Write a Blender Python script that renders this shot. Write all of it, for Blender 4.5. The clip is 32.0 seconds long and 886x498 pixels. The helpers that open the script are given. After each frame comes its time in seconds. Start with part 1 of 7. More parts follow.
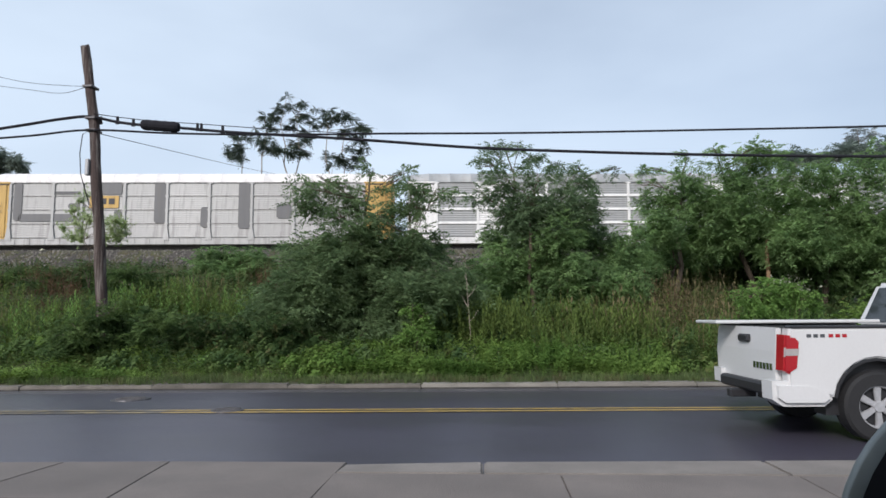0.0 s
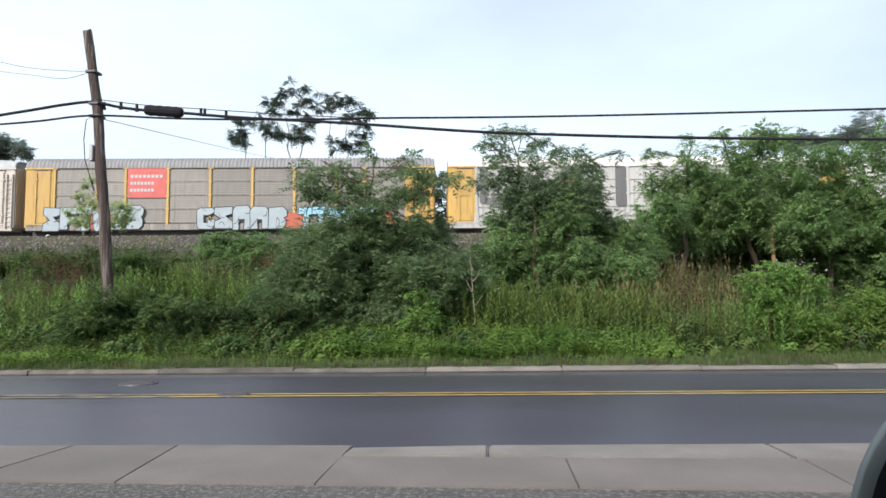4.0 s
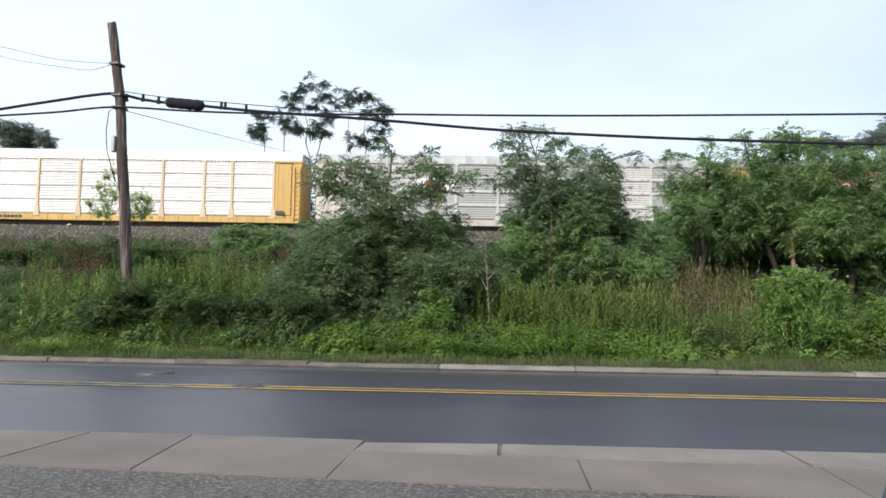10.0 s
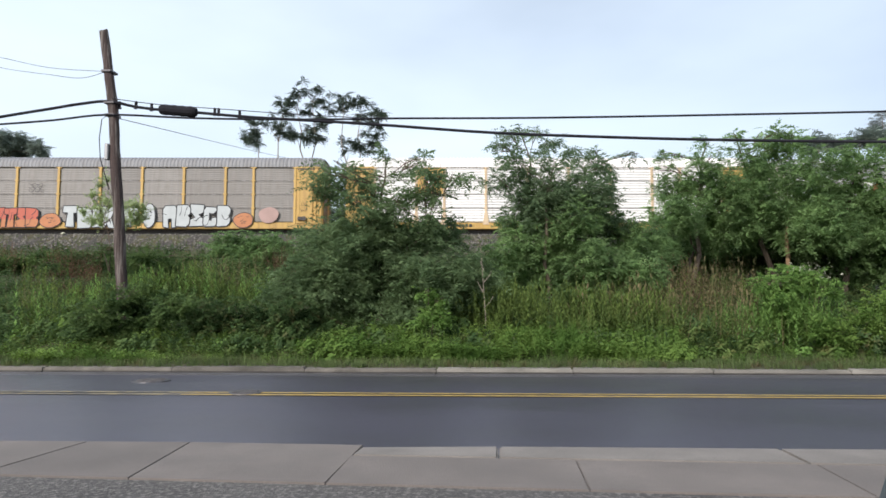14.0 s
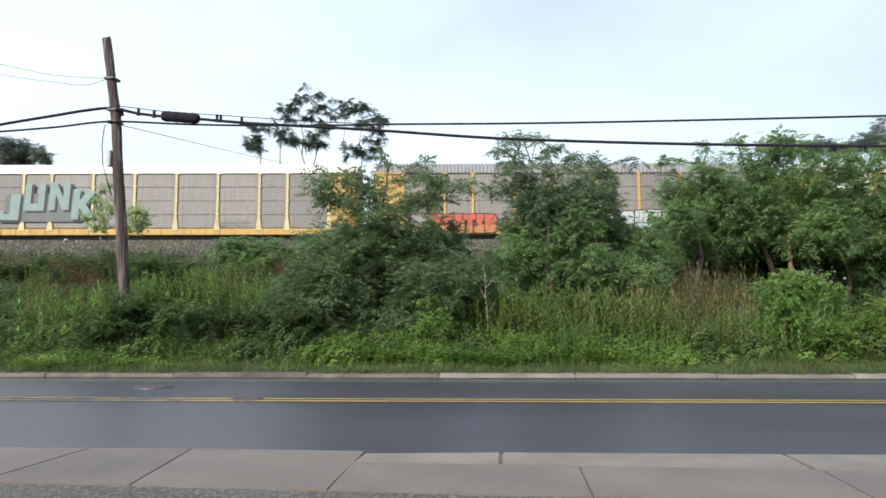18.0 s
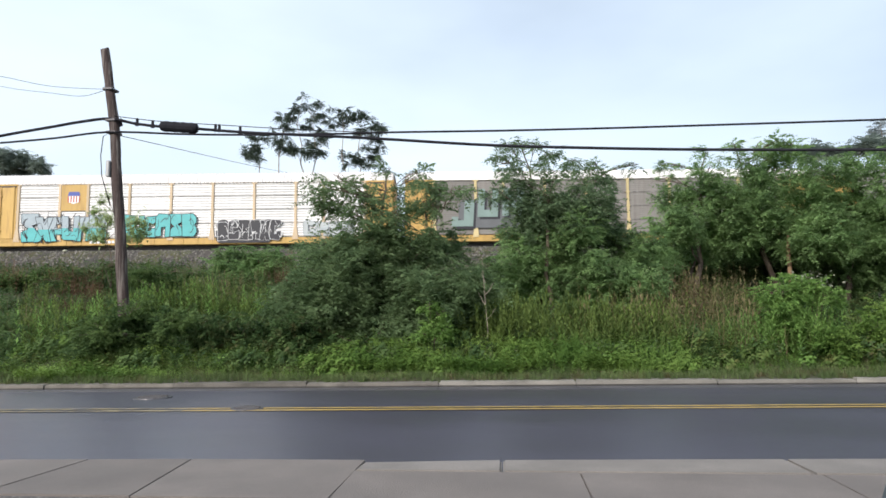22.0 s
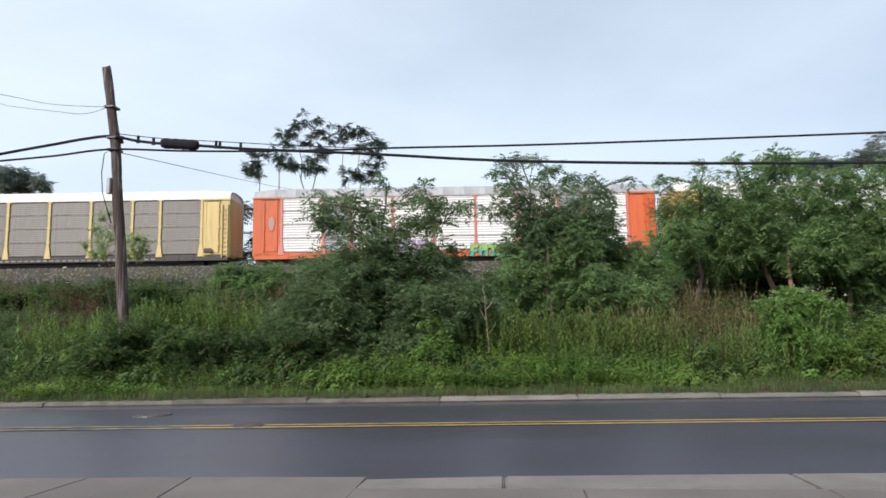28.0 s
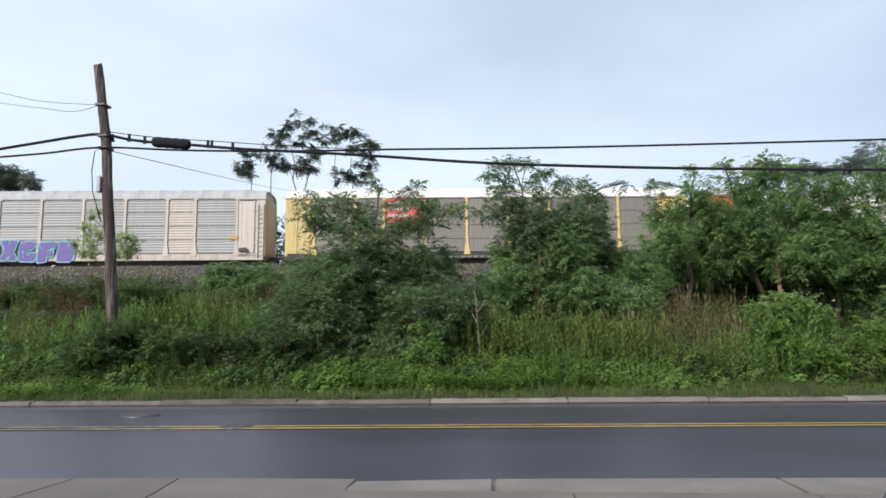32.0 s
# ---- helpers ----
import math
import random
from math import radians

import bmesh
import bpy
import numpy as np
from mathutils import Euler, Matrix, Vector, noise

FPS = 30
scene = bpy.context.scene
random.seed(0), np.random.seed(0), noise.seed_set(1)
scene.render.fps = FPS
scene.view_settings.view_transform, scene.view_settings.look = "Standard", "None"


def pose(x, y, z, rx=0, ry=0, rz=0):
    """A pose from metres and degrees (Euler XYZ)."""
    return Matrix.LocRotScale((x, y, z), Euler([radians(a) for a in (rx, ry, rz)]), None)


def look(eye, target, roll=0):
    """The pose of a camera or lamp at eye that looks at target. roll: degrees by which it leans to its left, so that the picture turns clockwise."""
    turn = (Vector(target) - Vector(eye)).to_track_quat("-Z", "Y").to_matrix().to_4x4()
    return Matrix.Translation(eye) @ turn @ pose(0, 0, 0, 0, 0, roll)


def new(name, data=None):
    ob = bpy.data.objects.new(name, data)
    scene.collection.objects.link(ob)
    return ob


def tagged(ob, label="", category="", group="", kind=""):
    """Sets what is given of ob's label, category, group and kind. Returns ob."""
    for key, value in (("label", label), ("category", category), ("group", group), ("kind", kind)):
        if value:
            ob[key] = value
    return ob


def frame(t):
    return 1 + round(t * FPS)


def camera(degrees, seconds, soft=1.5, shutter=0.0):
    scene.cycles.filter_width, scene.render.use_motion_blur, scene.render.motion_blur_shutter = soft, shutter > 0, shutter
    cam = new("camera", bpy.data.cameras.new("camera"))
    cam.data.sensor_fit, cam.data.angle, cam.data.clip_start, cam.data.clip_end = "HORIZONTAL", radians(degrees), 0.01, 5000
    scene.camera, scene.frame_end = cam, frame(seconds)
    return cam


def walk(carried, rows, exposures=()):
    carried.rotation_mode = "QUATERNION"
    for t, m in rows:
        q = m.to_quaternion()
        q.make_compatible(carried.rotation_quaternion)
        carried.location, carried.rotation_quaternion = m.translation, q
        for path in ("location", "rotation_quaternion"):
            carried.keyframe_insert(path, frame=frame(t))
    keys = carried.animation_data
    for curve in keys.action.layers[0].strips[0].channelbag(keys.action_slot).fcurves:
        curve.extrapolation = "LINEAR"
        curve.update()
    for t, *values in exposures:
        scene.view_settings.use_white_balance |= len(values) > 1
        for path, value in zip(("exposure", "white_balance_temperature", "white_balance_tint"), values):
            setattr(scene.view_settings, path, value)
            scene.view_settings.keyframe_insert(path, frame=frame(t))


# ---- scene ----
cam = camera(69.6, 32.0, soft=1.6)
EYE = Vector((-0.013, -0.105, 1.592))
# seconds, turn to the left, tilt up, roll (degrees); the camera is hand-held in one place
PATH = [
    (0.0, 3.64, 5.71, -0.38), (0.5, 3.65, 5.4, -0.14), (1.0, 3.59, 5.14, -0.22), (1.5, 3.42, 4.92, -0.29), (2.0, 3.33, 4.79, -0.32),
    (2.5, 3.47, 4.61, -0.36), (3.0, 3.66, 4.52, -0.58), (3.5, 3.89, 4.41, -0.63), (5.5, 4.36, 4.26, -0.1), (6.0, 4.37, 4.19, 0.05),
    (6.5, 4.38, 4.18, 0.03), (7.0, 4.37, 4.15, -0.0), (7.5, 4.44, 4.12, -0.1), (8.0, 4.56, 4.03, -0.06), (8.5, 4.75, 4.01, 0.05),
    (9.0, 5.0, 4.1, 0.39), (9.5, 5.21, 4.08, 0.7), (10.0, 5.4, 4.1, 0.87), (10.5, 5.53, 4.12, 0.84), (11.0, 5.59, 4.13, 0.93),
    (11.5, 5.59, 4.1, 0.86), (12.0, 5.54, 4.11, 0.59), (12.5, 5.39, 4.18, 0.54), (13.0, 5.29, 4.22, 0.24), (13.5, 5.12, 4.24, -0.03),
    (14.0, 5.01, 4.4, 0.02), (14.5, 4.94, 4.51, 0.28), (16.5, 5.06, 4.77, 0.1), (17.0, 5.12, 4.81, 0.09), (17.5, 5.18, 4.88, -0.01),
    (18.0, 5.18, 4.89, -0.12), (18.5, 5.23, 4.98, -0.16), (19.0, 5.25, 5.05, -0.2), (19.5, 5.26, 5.15, -0.37), (20.0, 5.24, 5.29, -0.38),
    (20.5, 5.2, 5.37, -0.36), (21.0, 5.18, 5.47, -0.27), (21.5, 5.17, 5.51, -0.4), (22.0, 5.12, 5.55, -0.64), (22.5, 5.14, 5.62, -0.56),
    (23.0, 5.13, 5.68, -0.37), (23.5, 5.12, 5.71, -0.53), (24.0, 5.08, 5.77, -0.9), (24.5, 5.05, 5.81, -0.97), (25.0, 4.9, 5.94, -0.89),
    (25.5, 4.91, 6.03, -0.71), (27.5, 5.13, 6.66, -0.96), (28.0, 5.12, 6.89, -0.97), (28.5, 5.18, 7.02, -1.02), (29.0, 5.23, 7.09, -1.19),
    (29.5, 5.3, 7.11, -1.27), (30.0, 5.32, 7.08, -1.43), (30.5, 5.22, 7.12, -0.83), (31.0, 4.97, 7.14, -0.65), (31.5, 4.69, 7.11, -0.56),
    (32.0, 4.37, 7.07, -0.5),
]


# the holder sways by a finger's width
SWAY = [(0, 0.0), (3, 0.0), (5.5, -0.014), (20, -0.016), (24, -0.004), (28, -0.012), (32, -0.012)]


def aim(t, turn, tilt, roll):
    a, b = radians(turn), radians(tilt)
    way = Vector((-math.sin(a) * math.cos(b), math.cos(a) * math.cos(b), math.sin(b)))
    eye = EYE + Vector((float(np.interp(t, [q[0] for q in SWAY], [q[1] for q in SWAY])), 0, 0))
    return look(eye, eye + way, roll)


# seconds, stops, kelvin, tint: the clip's camera sets its picture as the truck leaves, and drifts a little
EXPOSURES = [(0.0, -0.02, 6210, 15), (1.0, 0.3, 6450, 15), (3.0, 0.44, 6430, 14), (6.0, 0.52, 6500, 12), (9.0, 0.5, 6500, 12), (11.0, 0.33, 6420, 15), (13.0, 0.28, 6420, 15),
             (16.5, 0.44, 6450, 12), (19.0, 0.48, 6450, 12), (21.0, 0.46, 6450, 12), (23.0, 0.26, 6380, 15), (25.0, 0.26, 6380, 15), (28.0, 0.17, 6420, 15), (32.0, 0.17, 6400, 15)]
walk(cam, [(t, aim(t, a, b, c)) for t, a, b, c in PATH], exposures=EXPOSURES)

# ---- light ----
SUN_TURN, SUN_UP = radians(205), radians(32)  # from behind the camera, a little to its left
world = bpy.data.worlds.new("world")
scene.world = world
world.use_nodes = True
wn, wl = world.node_tree.nodes, world.node_tree.links
wn.clear()
sky = wn.new("ShaderNodeTexSky")
sky.sky_type = "NISHITA"
sky.sun_disc = False
sky.sun_elevation, sky.sun_rotation = SUN_UP, SUN_TURN
sky.air_density, sky.dust_density, sky.ozone_density = 1.0, 3.0, 1.0
coords = wn.new("ShaderNodeTexCoord")
stretch = wn.new("ShaderNodeMapping")
stretch.inputs["Scale"].default_value = (1.0, 1.0, 2.6)
clouds = wn.new("ShaderNodeTexNoise")
clouds.inputs["Scale"].default_value, clouds.inputs["Detail"].default_value, clouds.inputs["Roughness"].default_value = 1.3, 5.0, 0.45
ramp = wn.new("ShaderNodeMapRange")
ramp.inputs["From Min"].default_value, ramp.inputs["From Max"].default_value = 0.3, 0.75
ramp.inputs["To Min"].default_value, ramp.inputs["To Max"].default_value = 0.42, 0.86
haze = wn.new("ShaderNodeMix")
haze.data_type = "RGBA"
haze.inputs[7].default_value = (8.45, 9.9, 10.9, 1)  # thin high cloud
back = wn.new("ShaderNodeBackground")
back.inputs["Strength"].default_value = 0.1
out = wn.new("ShaderNodeOutputWorld")
wl.new(coords.outputs["Generated"], stretch.inputs["Vector"])
wl.new(stretch.outputs["Vector"], clouds.inputs["Vector"])
wl.new(clouds.outputs["Fac"], ramp.inputs["Value"])
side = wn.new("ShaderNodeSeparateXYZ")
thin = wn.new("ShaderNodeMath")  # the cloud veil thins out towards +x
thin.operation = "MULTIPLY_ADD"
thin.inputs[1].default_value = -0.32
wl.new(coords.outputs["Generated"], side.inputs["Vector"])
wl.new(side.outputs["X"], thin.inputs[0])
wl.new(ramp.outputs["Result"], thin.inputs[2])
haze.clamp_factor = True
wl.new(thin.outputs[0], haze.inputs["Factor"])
wl.new(sky.outputs["Color"], haze.inputs[6])
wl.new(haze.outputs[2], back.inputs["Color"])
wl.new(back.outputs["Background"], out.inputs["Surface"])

sun = new("sun", bpy.data.lights.new("sun", "SUN"))
sun.data.energy, sun.data.angle, sun.data.color = 3.4, radians(12), (1.0, 0.95, 0.88)
sun_way = Vector((math.sin(SUN_TURN) * math.cos(SUN_UP), math.cos(SUN_TURN) * math.cos(SUN_UP), math.sin(SUN_UP)))
sun.matrix_world = look(sun_way * 60, (0, 0, 0))


# ---- materials ----
def mat(name, colour, rough=0.7, var=0.2, scale=2.0, stretch=(1, 1, 1), bump=0.1, grain=30.0, metal=0.0, stain=None, stain_at=(0.5, 0.75),
        stain_scale=1.0, rnd=0.0, rough_var=0.0, coat=0.0, island=0.0):
    """A surface with broad tone changes, fine grain and, where asked, stains; rnd varies it from piece to piece."""
    m = bpy.data.materials.new(name)
    m.use_nodes = True
    n, l = m.node_tree.nodes, m.node_tree.links
    b = n["Principled BSDF"]
    b.inputs["Roughness"].default_value, b.inputs["Metallic"].default_value = rough, metal
    b.inputs["Coat Weight"].default_value = coat
    tc, mp = n.new("ShaderNodeTexCoord"), n.new("ShaderNodeMapping")
    mp.inputs["Scale"].default_value = stretch
    l.new(tc.outputs["Object"], mp.inputs["Vector"])
    big, fine = n.new("ShaderNodeTexNoise"), n.new("ShaderNodeTexNoise")
    big.inputs["Scale"].default_value, big.inputs["Detail"].default_value = scale, 6
    fine.inputs["Scale"].default_value, fine.inputs["Detail"].default_value = grain, 3
    l.new(mp.outputs["Vector"], big.inputs["Vector"])
    l.new(tc.outputs["Object"], fine.inputs["Vector"])
    add = n.new("ShaderNodeMath")
    add.operation = "MULTIPLY_ADD"
    l.new(big.outputs["Fac"], add.inputs[0])
    add.inputs[1].default_value = 1.4
    l.new(fine.outputs["Fac"], add.inputs[2])
    mr = n.new("ShaderNodeMapRange")
    mr.inputs["From Min"].default_value, mr.inputs["From Max"].default_value = 0.75, 1.65
    mr.inputs["To Min"].default_value, mr.inputs["To Max"].default_value = 1 - var, 1 + var
    l.new(add.outputs[0], mr.inputs["Value"])
    val = mr.outputs["Result"]
    if rnd:
        info, r2, mul = n.new("ShaderNodeObjectInfo"), n.new("ShaderNodeMapRange"), n.new("ShaderNodeMath")
        r2.inputs["To Min"].default_value, r2.inputs["To Max"].default_value = 1 - rnd, 1 + rnd
        l.new(info.outputs["Random"], r2.inputs["Value"])
        mul.operation = "MULTIPLY"
        l.new(val, mul.inputs[0])
        l.new(r2.outputs["Result"], mul.inputs[1])
        val = mul.outputs[0]
    if island:
        geo, r3, mul2 = n.new("ShaderNodeNewGeometry"), n.new("ShaderNodeMapRange"), n.new("ShaderNodeMath")
        r3.inputs["To Min"].default_value, r3.inputs["To Max"].default_value = 1 - island, 1 + island
        l.new(geo.outputs["Random Per Island"], r3.inputs["Value"])
        mul2.operation = "MULTIPLY"
        l.new(val, mul2.inputs[0])
        l.new(r3.outputs["Result"], mul2.inputs[1])
        val = mul2.outputs[0]
    vm = n.new("ShaderNodeVectorMath")
    vm.operation = "SCALE"
    vm.inputs[0].default_value = colour
    l.new(val, vm.inputs["Scale"])
    col = vm.outputs["Vector"]
    if stain:
        sn, sr, mx = n.new("ShaderNodeTexNoise"), n.new("ShaderNodeMapRange"), n.new("ShaderNodeMix")
        sn.inputs["Scale"].default_value, sn.inputs["Detail"].default_value, sn.inputs["Roughness"].default_value = stain_scale, 8, 0.62
        l.new(mp.outputs["Vector"], sn.inputs["Vector"])
        sr.inputs["From Min"].default_value, sr.inputs["From Max"].default_value = stain_at
        sr.inputs["To Max"].default_value = 0.85
        l.new(sn.outputs["Fac"], sr.inputs["Value"])
        mx.data_type = "RGBA"
        l.new(sr.outputs["Result"], mx.inputs["Factor"])
        l.new(col, mx.inputs[6])
        mx.inputs[7].default_value = (*stain, 1)
        col = mx.outputs[2]
    l.new(col, b.inputs["Base Color"])
    if rough_var:
        rr = n.new("ShaderNodeMapRange")
        rr.inputs["From Min"].default_value, rr.inputs["From Max"].default_value = 0.35, 0.65
        rr.inputs["To Min"].default_value, rr.inputs["To Max"].default_value = rough - rough_var, rough + rough_var
        l.new(big.outputs["Fac"], rr.inputs["Value"])
        l.new(rr.outputs["Result"], b.inputs["Roughness"])
    if bump:
        bp = n.new("ShaderNodeBump")
        bp.inputs["Strength"].default_value, bp.inputs["Distance"].default_value = bump, 0.02
        l.new(fine.outputs["Fac"], bp.inputs["Height"])
        l.new(bp.outputs["Normal"], b.inputs["Normal"])
    return m


def leaf(name, colour, dark, thin=0.3, rough=0.6, scale=0.6, second=None):
    """Leaves: each one has its own tone between two, they let some light through, and shift slowly over the plant."""
    m = bpy.data.materials.new(name)
    m.use_nodes = True
    n, l = m.node_tree.nodes, m.node_tree.links
    b = n["Principled BSDF"]
    b.inputs["Roughness"].default_value = rough
    b.inputs["Specular IOR Level"].default_value = 0.1
    geo, tc, noise_n = n.new("ShaderNodeNewGeometry"), n.new("ShaderNodeTexCoord"), n.new("ShaderNodeTexNoise")
    noise_n.inputs["Scale"].default_value, noise_n.inputs["Detail"].default_value = scale, 3
    l.new(tc.outputs["Object"], noise_n.inputs["Vector"])
    add, mx = n.new("ShaderNodeMath"), n.new("ShaderNodeMix")
    add.operation = "MULTIPLY_ADD"
    l.new(geo.outputs["Random Per Island"], add.inputs[0])
    add.inputs[1].default_value = 0.38
    sub = n.new("ShaderNodeMapRange")
    sub.inputs["From Min"].default_value, sub.inputs["From Max"].default_value = 0.35, 0.65
    sub.inputs["To Min"].default_value, sub.inputs["To Max"].default_value = -0.22, 0.82
    l.new(noise_n.outputs["Fac"], sub.inputs["Value"])
    l.new(sub.outputs["Result"], add.inputs[2])
    mx.data_type = "RGBA"
    mx.clamp_factor = True
    l.new(add.outputs[0], mx.inputs["Factor"])
    mx.inputs[6].default_value, mx.inputs[7].default_value = (*dark, 1), (*colour, 1)
    col = mx.outputs[2]
    if second:
        n2, r2, m2 = n.new("ShaderNodeTexNoise"), n.new("ShaderNodeMapRange"), n.new("ShaderNodeMix")
        n2.inputs["Scale"].default_value = scale * 1.7
        mv = n.new("ShaderNodeMapping")
        mv.inputs["Location"].default_value = (7, 3, 1)
        l.new(tc.outputs["Object"], mv.inputs["Vector"])
        l.new(mv.outputs["Vector"], n2.inputs["Vector"])
        r2.inputs["From Min"].default_value, r2.inputs["From Max"].default_value = 0.52, 0.68
        l.new(n2.outputs["Fac"], r2.inputs["Value"])
        m2.data_type = "RGBA"
        l.new(r2.outputs["Result"], m2.inputs["Factor"])
        l.new(col, m2.inputs[6])
        m2.inputs[7].default_value = (*second, 1)
        col = m2.outputs[2]
    l.new(col, b.inputs["Base Color"])
    tr, ms, o = n.new("ShaderNodeBsdfTranslucent"), n.new("ShaderNodeMixShader"), n["Material Output"]
    l.new(col, tr.inputs["Color"])
    ms.inputs["Fac"].default_value = thin
    l.new(b.outputs["BSDF"], ms.inputs[1])
    l.new(tr.outputs["BSDF"], ms.inputs[2])
    l.new(ms.outputs["Shader"], o.inputs["Surface"])
    return m


M_ROAD = mat("wet_asphalt", (0.052, 0.048, 0.066), 0.36, 0.2, 0.35, (0.5, 1.3, 1), 0.1, 120, rough_var=0.04, stain=(0.045, 0.042, 0.05),
             stain_at=(0.5, 0.75), stain_scale=0.4)
M_LOT = mat("worn_asphalt", (0.07, 0.064, 0.06), 0.85, 0.5, 1.2, bump=1.0, grain=45, stain=(0.2, 0.185, 0.17), stain_at=(0.48, 0.66), stain_scale=22)
M_PAINT = mat("road_paint", (0.42, 0.285, 0.08), 0.5, 0.3, 3, bump=0.2, grain=60, stain=(0.12, 0.1, 0.07), stain_at=(0.46, 0.72), stain_scale=6)
M_WORN = mat("worn_road_paint", (0.3, 0.235, 0.12), 0.5, 0.3, 3, bump=0.2, grain=60, stain=(0.085, 0.078, 0.075), stain_at=(0.42, 0.6), stain_scale=5)
M_SLAB = mat("pavement_concrete", (0.152, 0.131, 0.117), 0.8, 0.28, 1.0, bump=0.35, grain=70, rnd=0.09, stain=(0.125, 0.11, 0.1), stain_at=(0.46, 0.75), stain_scale=1.1)
M_EDGE = mat("pale_kerb_concrete", (0.19, 0.17, 0.152), 0.8, 0.25, 1.5, bump=0.3, grain=60, rnd=0.06, stain=(0.14, 0.125, 0.11), stain_at=(0.5, 0.75), stain_scale=1.3)
M_KERB = mat("kerb_concrete", (0.135, 0.122, 0.104), 0.8, 0.35, 2, bump=0.4, grain=50, rnd=0.15, stain=(0.055, 0.05, 0.04), stain_at=(0.48, 0.7), stain_scale=1.6)
M_PALEKERB = mat("pale_worn_kerb_concrete", (0.2, 0.187, 0.162), 0.8, 0.35, 1.4, (1, 1, 3), bump=0.4, grain=50, rnd=0.1, stain=(0.13, 0.12, 0.1), stain_at=(0.53, 0.75), stain_scale=1.8)
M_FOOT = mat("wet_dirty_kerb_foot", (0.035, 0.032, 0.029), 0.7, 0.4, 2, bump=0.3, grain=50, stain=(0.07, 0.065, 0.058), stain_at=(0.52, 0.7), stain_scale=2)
M_GUTTER = mat("damp_gutter_concrete", (0.075, 0.072, 0.076), 0.5, 0.3, 1.2, bump=0.2, grain=60, stain=(0.045, 0.043, 0.045), stain_at=(0.5, 0.7), stain_scale=1.5)
M_SOIL = mat("soil_and_litter", (0.05, 0.055, 0.022), 0.95, 0.5, 0.8, bump=0.8, grain=14, stain=(0.07, 0.05, 0.028), stain_at=(0.45, 0.7), stain_scale=1.5)
M_BALLAST = mat("track_ballast", (0.045, 0.041, 0.035), 0.9, 0.5, 3, bump=1.0, grain=16, stain=(0.07, 0.055, 0.05), stain_at=(0.45, 0.75), stain_scale=2)
M_STONE = mat("ballast_stone", (0.108, 0.099, 0.086), 0.9, 0.3, 9, bump=0.2, stain=(0.06, 0.055, 0.048), stain_at=(0.5, 0.65), stain_scale=1.5, island=0.75)
M_RAIL = mat("rusty_rail", (0.09, 0.05, 0.035), 0.6, 0.3, 5, metal=0.4)
M_TIE = mat("creosoted_tie", (0.05, 0.04, 0.033), 0.9, 0.3, 4)
M_WOOD = mat("weathered_pole_wood", (0.05, 0.034, 0.03), 0.9, 0.6, 2.5, (6, 6, 0.35), 0.8, 40, stain=(0.2, 0.175, 0.155), stain_at=(0.5, 0.66), stain_scale=2.2)
M_CABLE = mat("black_cable_sheath", (0.02, 0.02, 0.024), 0.95, 0.2, 4)
M_CABLE.node_tree.nodes["Principled BSDF"].inputs["Specular IOR Level"].default_value = 0.15
M_BOX = mat("grey_metal_box", (0.3, 0.3, 0.3), 0.5, 0.15, 4, metal=0.3)
M_BARK = mat("bark", (0.1, 0.075, 0.055), 0.9, 0.4, 4, (4, 4, 0.6), 0.6, 30)
M_PALEBARK = mat("pale_dead_bark", (0.27, 0.23, 0.185), 0.85, 0.3, 5, (4, 4, 0.6))
M_BROWNBARK = mat("bare_orange_bark", (0.21, 0.135, 0.075), 0.85, 0.3, 5, (4, 4, 0.6))
M_IRON = mat("cast_iron", (0.075, 0.07, 0.072), 0.42, 0.4, 12, bump=0.3, metal=0.3)
M_SUMAC = leaf("dark_compound_leaves", (0.19, 0.272, 0.13), (0.112, 0.175, 0.08), 0.5, scale=1.3)
M_LOCUST = leaf("locust_leaves", (0.19, 0.27, 0.14), (0.105, 0.165, 0.085), 0.5, scale=1.2)
M_RIGHT = leaf("thicket_leaves", (0.25, 0.385, 0.15), (0.13, 0.212, 0.085), 0.5, scale=0.9)
M_FARLEAF = leaf("far_tree_leaves", (0.115, 0.15, 0.11), (0.062, 0.088, 0.066), 0.28, 0.6)
# distance haze is put into the next two leaf colours as pale grey
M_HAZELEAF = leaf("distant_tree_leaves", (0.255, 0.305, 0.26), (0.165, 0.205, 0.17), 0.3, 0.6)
M_PALEHAZELEAF = leaf("pale_distant_leaves", (0.4, 0.43, 0.42), (0.3, 0.33, 0.32), 0.4, 0.6)
M_SAPLING = leaf("sapling_leaves", (0.47, 0.55, 0.28), (0.3, 0.39, 0.17), 0.6, scale=2.0)
M_WEED = leaf("bright_weed_leaves", (0.212, 0.318, 0.078), (0.09, 0.17, 0.037), 0.45)
M_GRASS = leaf("grass_blades", (0.165, 0.235, 0.072), (0.065, 0.118, 0.032), 0.42, scale=2.2, second=(0.14, 0.15, 0.05))
M_TALL = leaf("tall_green_grass", (0.188, 0.258, 0.068), (0.065, 0.105, 0.03), 0.42, scale=2.8, second=(0.08, 0.105, 0.03))
M_VERGE = leaf("verge_grass_blades", (0.165, 0.215, 0.085), (0.085, 0.125, 0.048), 0.42, scale=1.6, second=(0.12, 0.105, 0.055))
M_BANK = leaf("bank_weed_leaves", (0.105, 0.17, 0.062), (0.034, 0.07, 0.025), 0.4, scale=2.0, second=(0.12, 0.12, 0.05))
M_DRY = leaf("dry_seeding_grass", (0.27, 0.21, 0.12), (0.12, 0.125, 0.055), 0.42, scale=2.6, second=(0.09, 0.13, 0.035))
# dark vines; the same colour also puts shade into undergrowth and hollows
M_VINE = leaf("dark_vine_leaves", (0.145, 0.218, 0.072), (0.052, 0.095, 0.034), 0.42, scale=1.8)
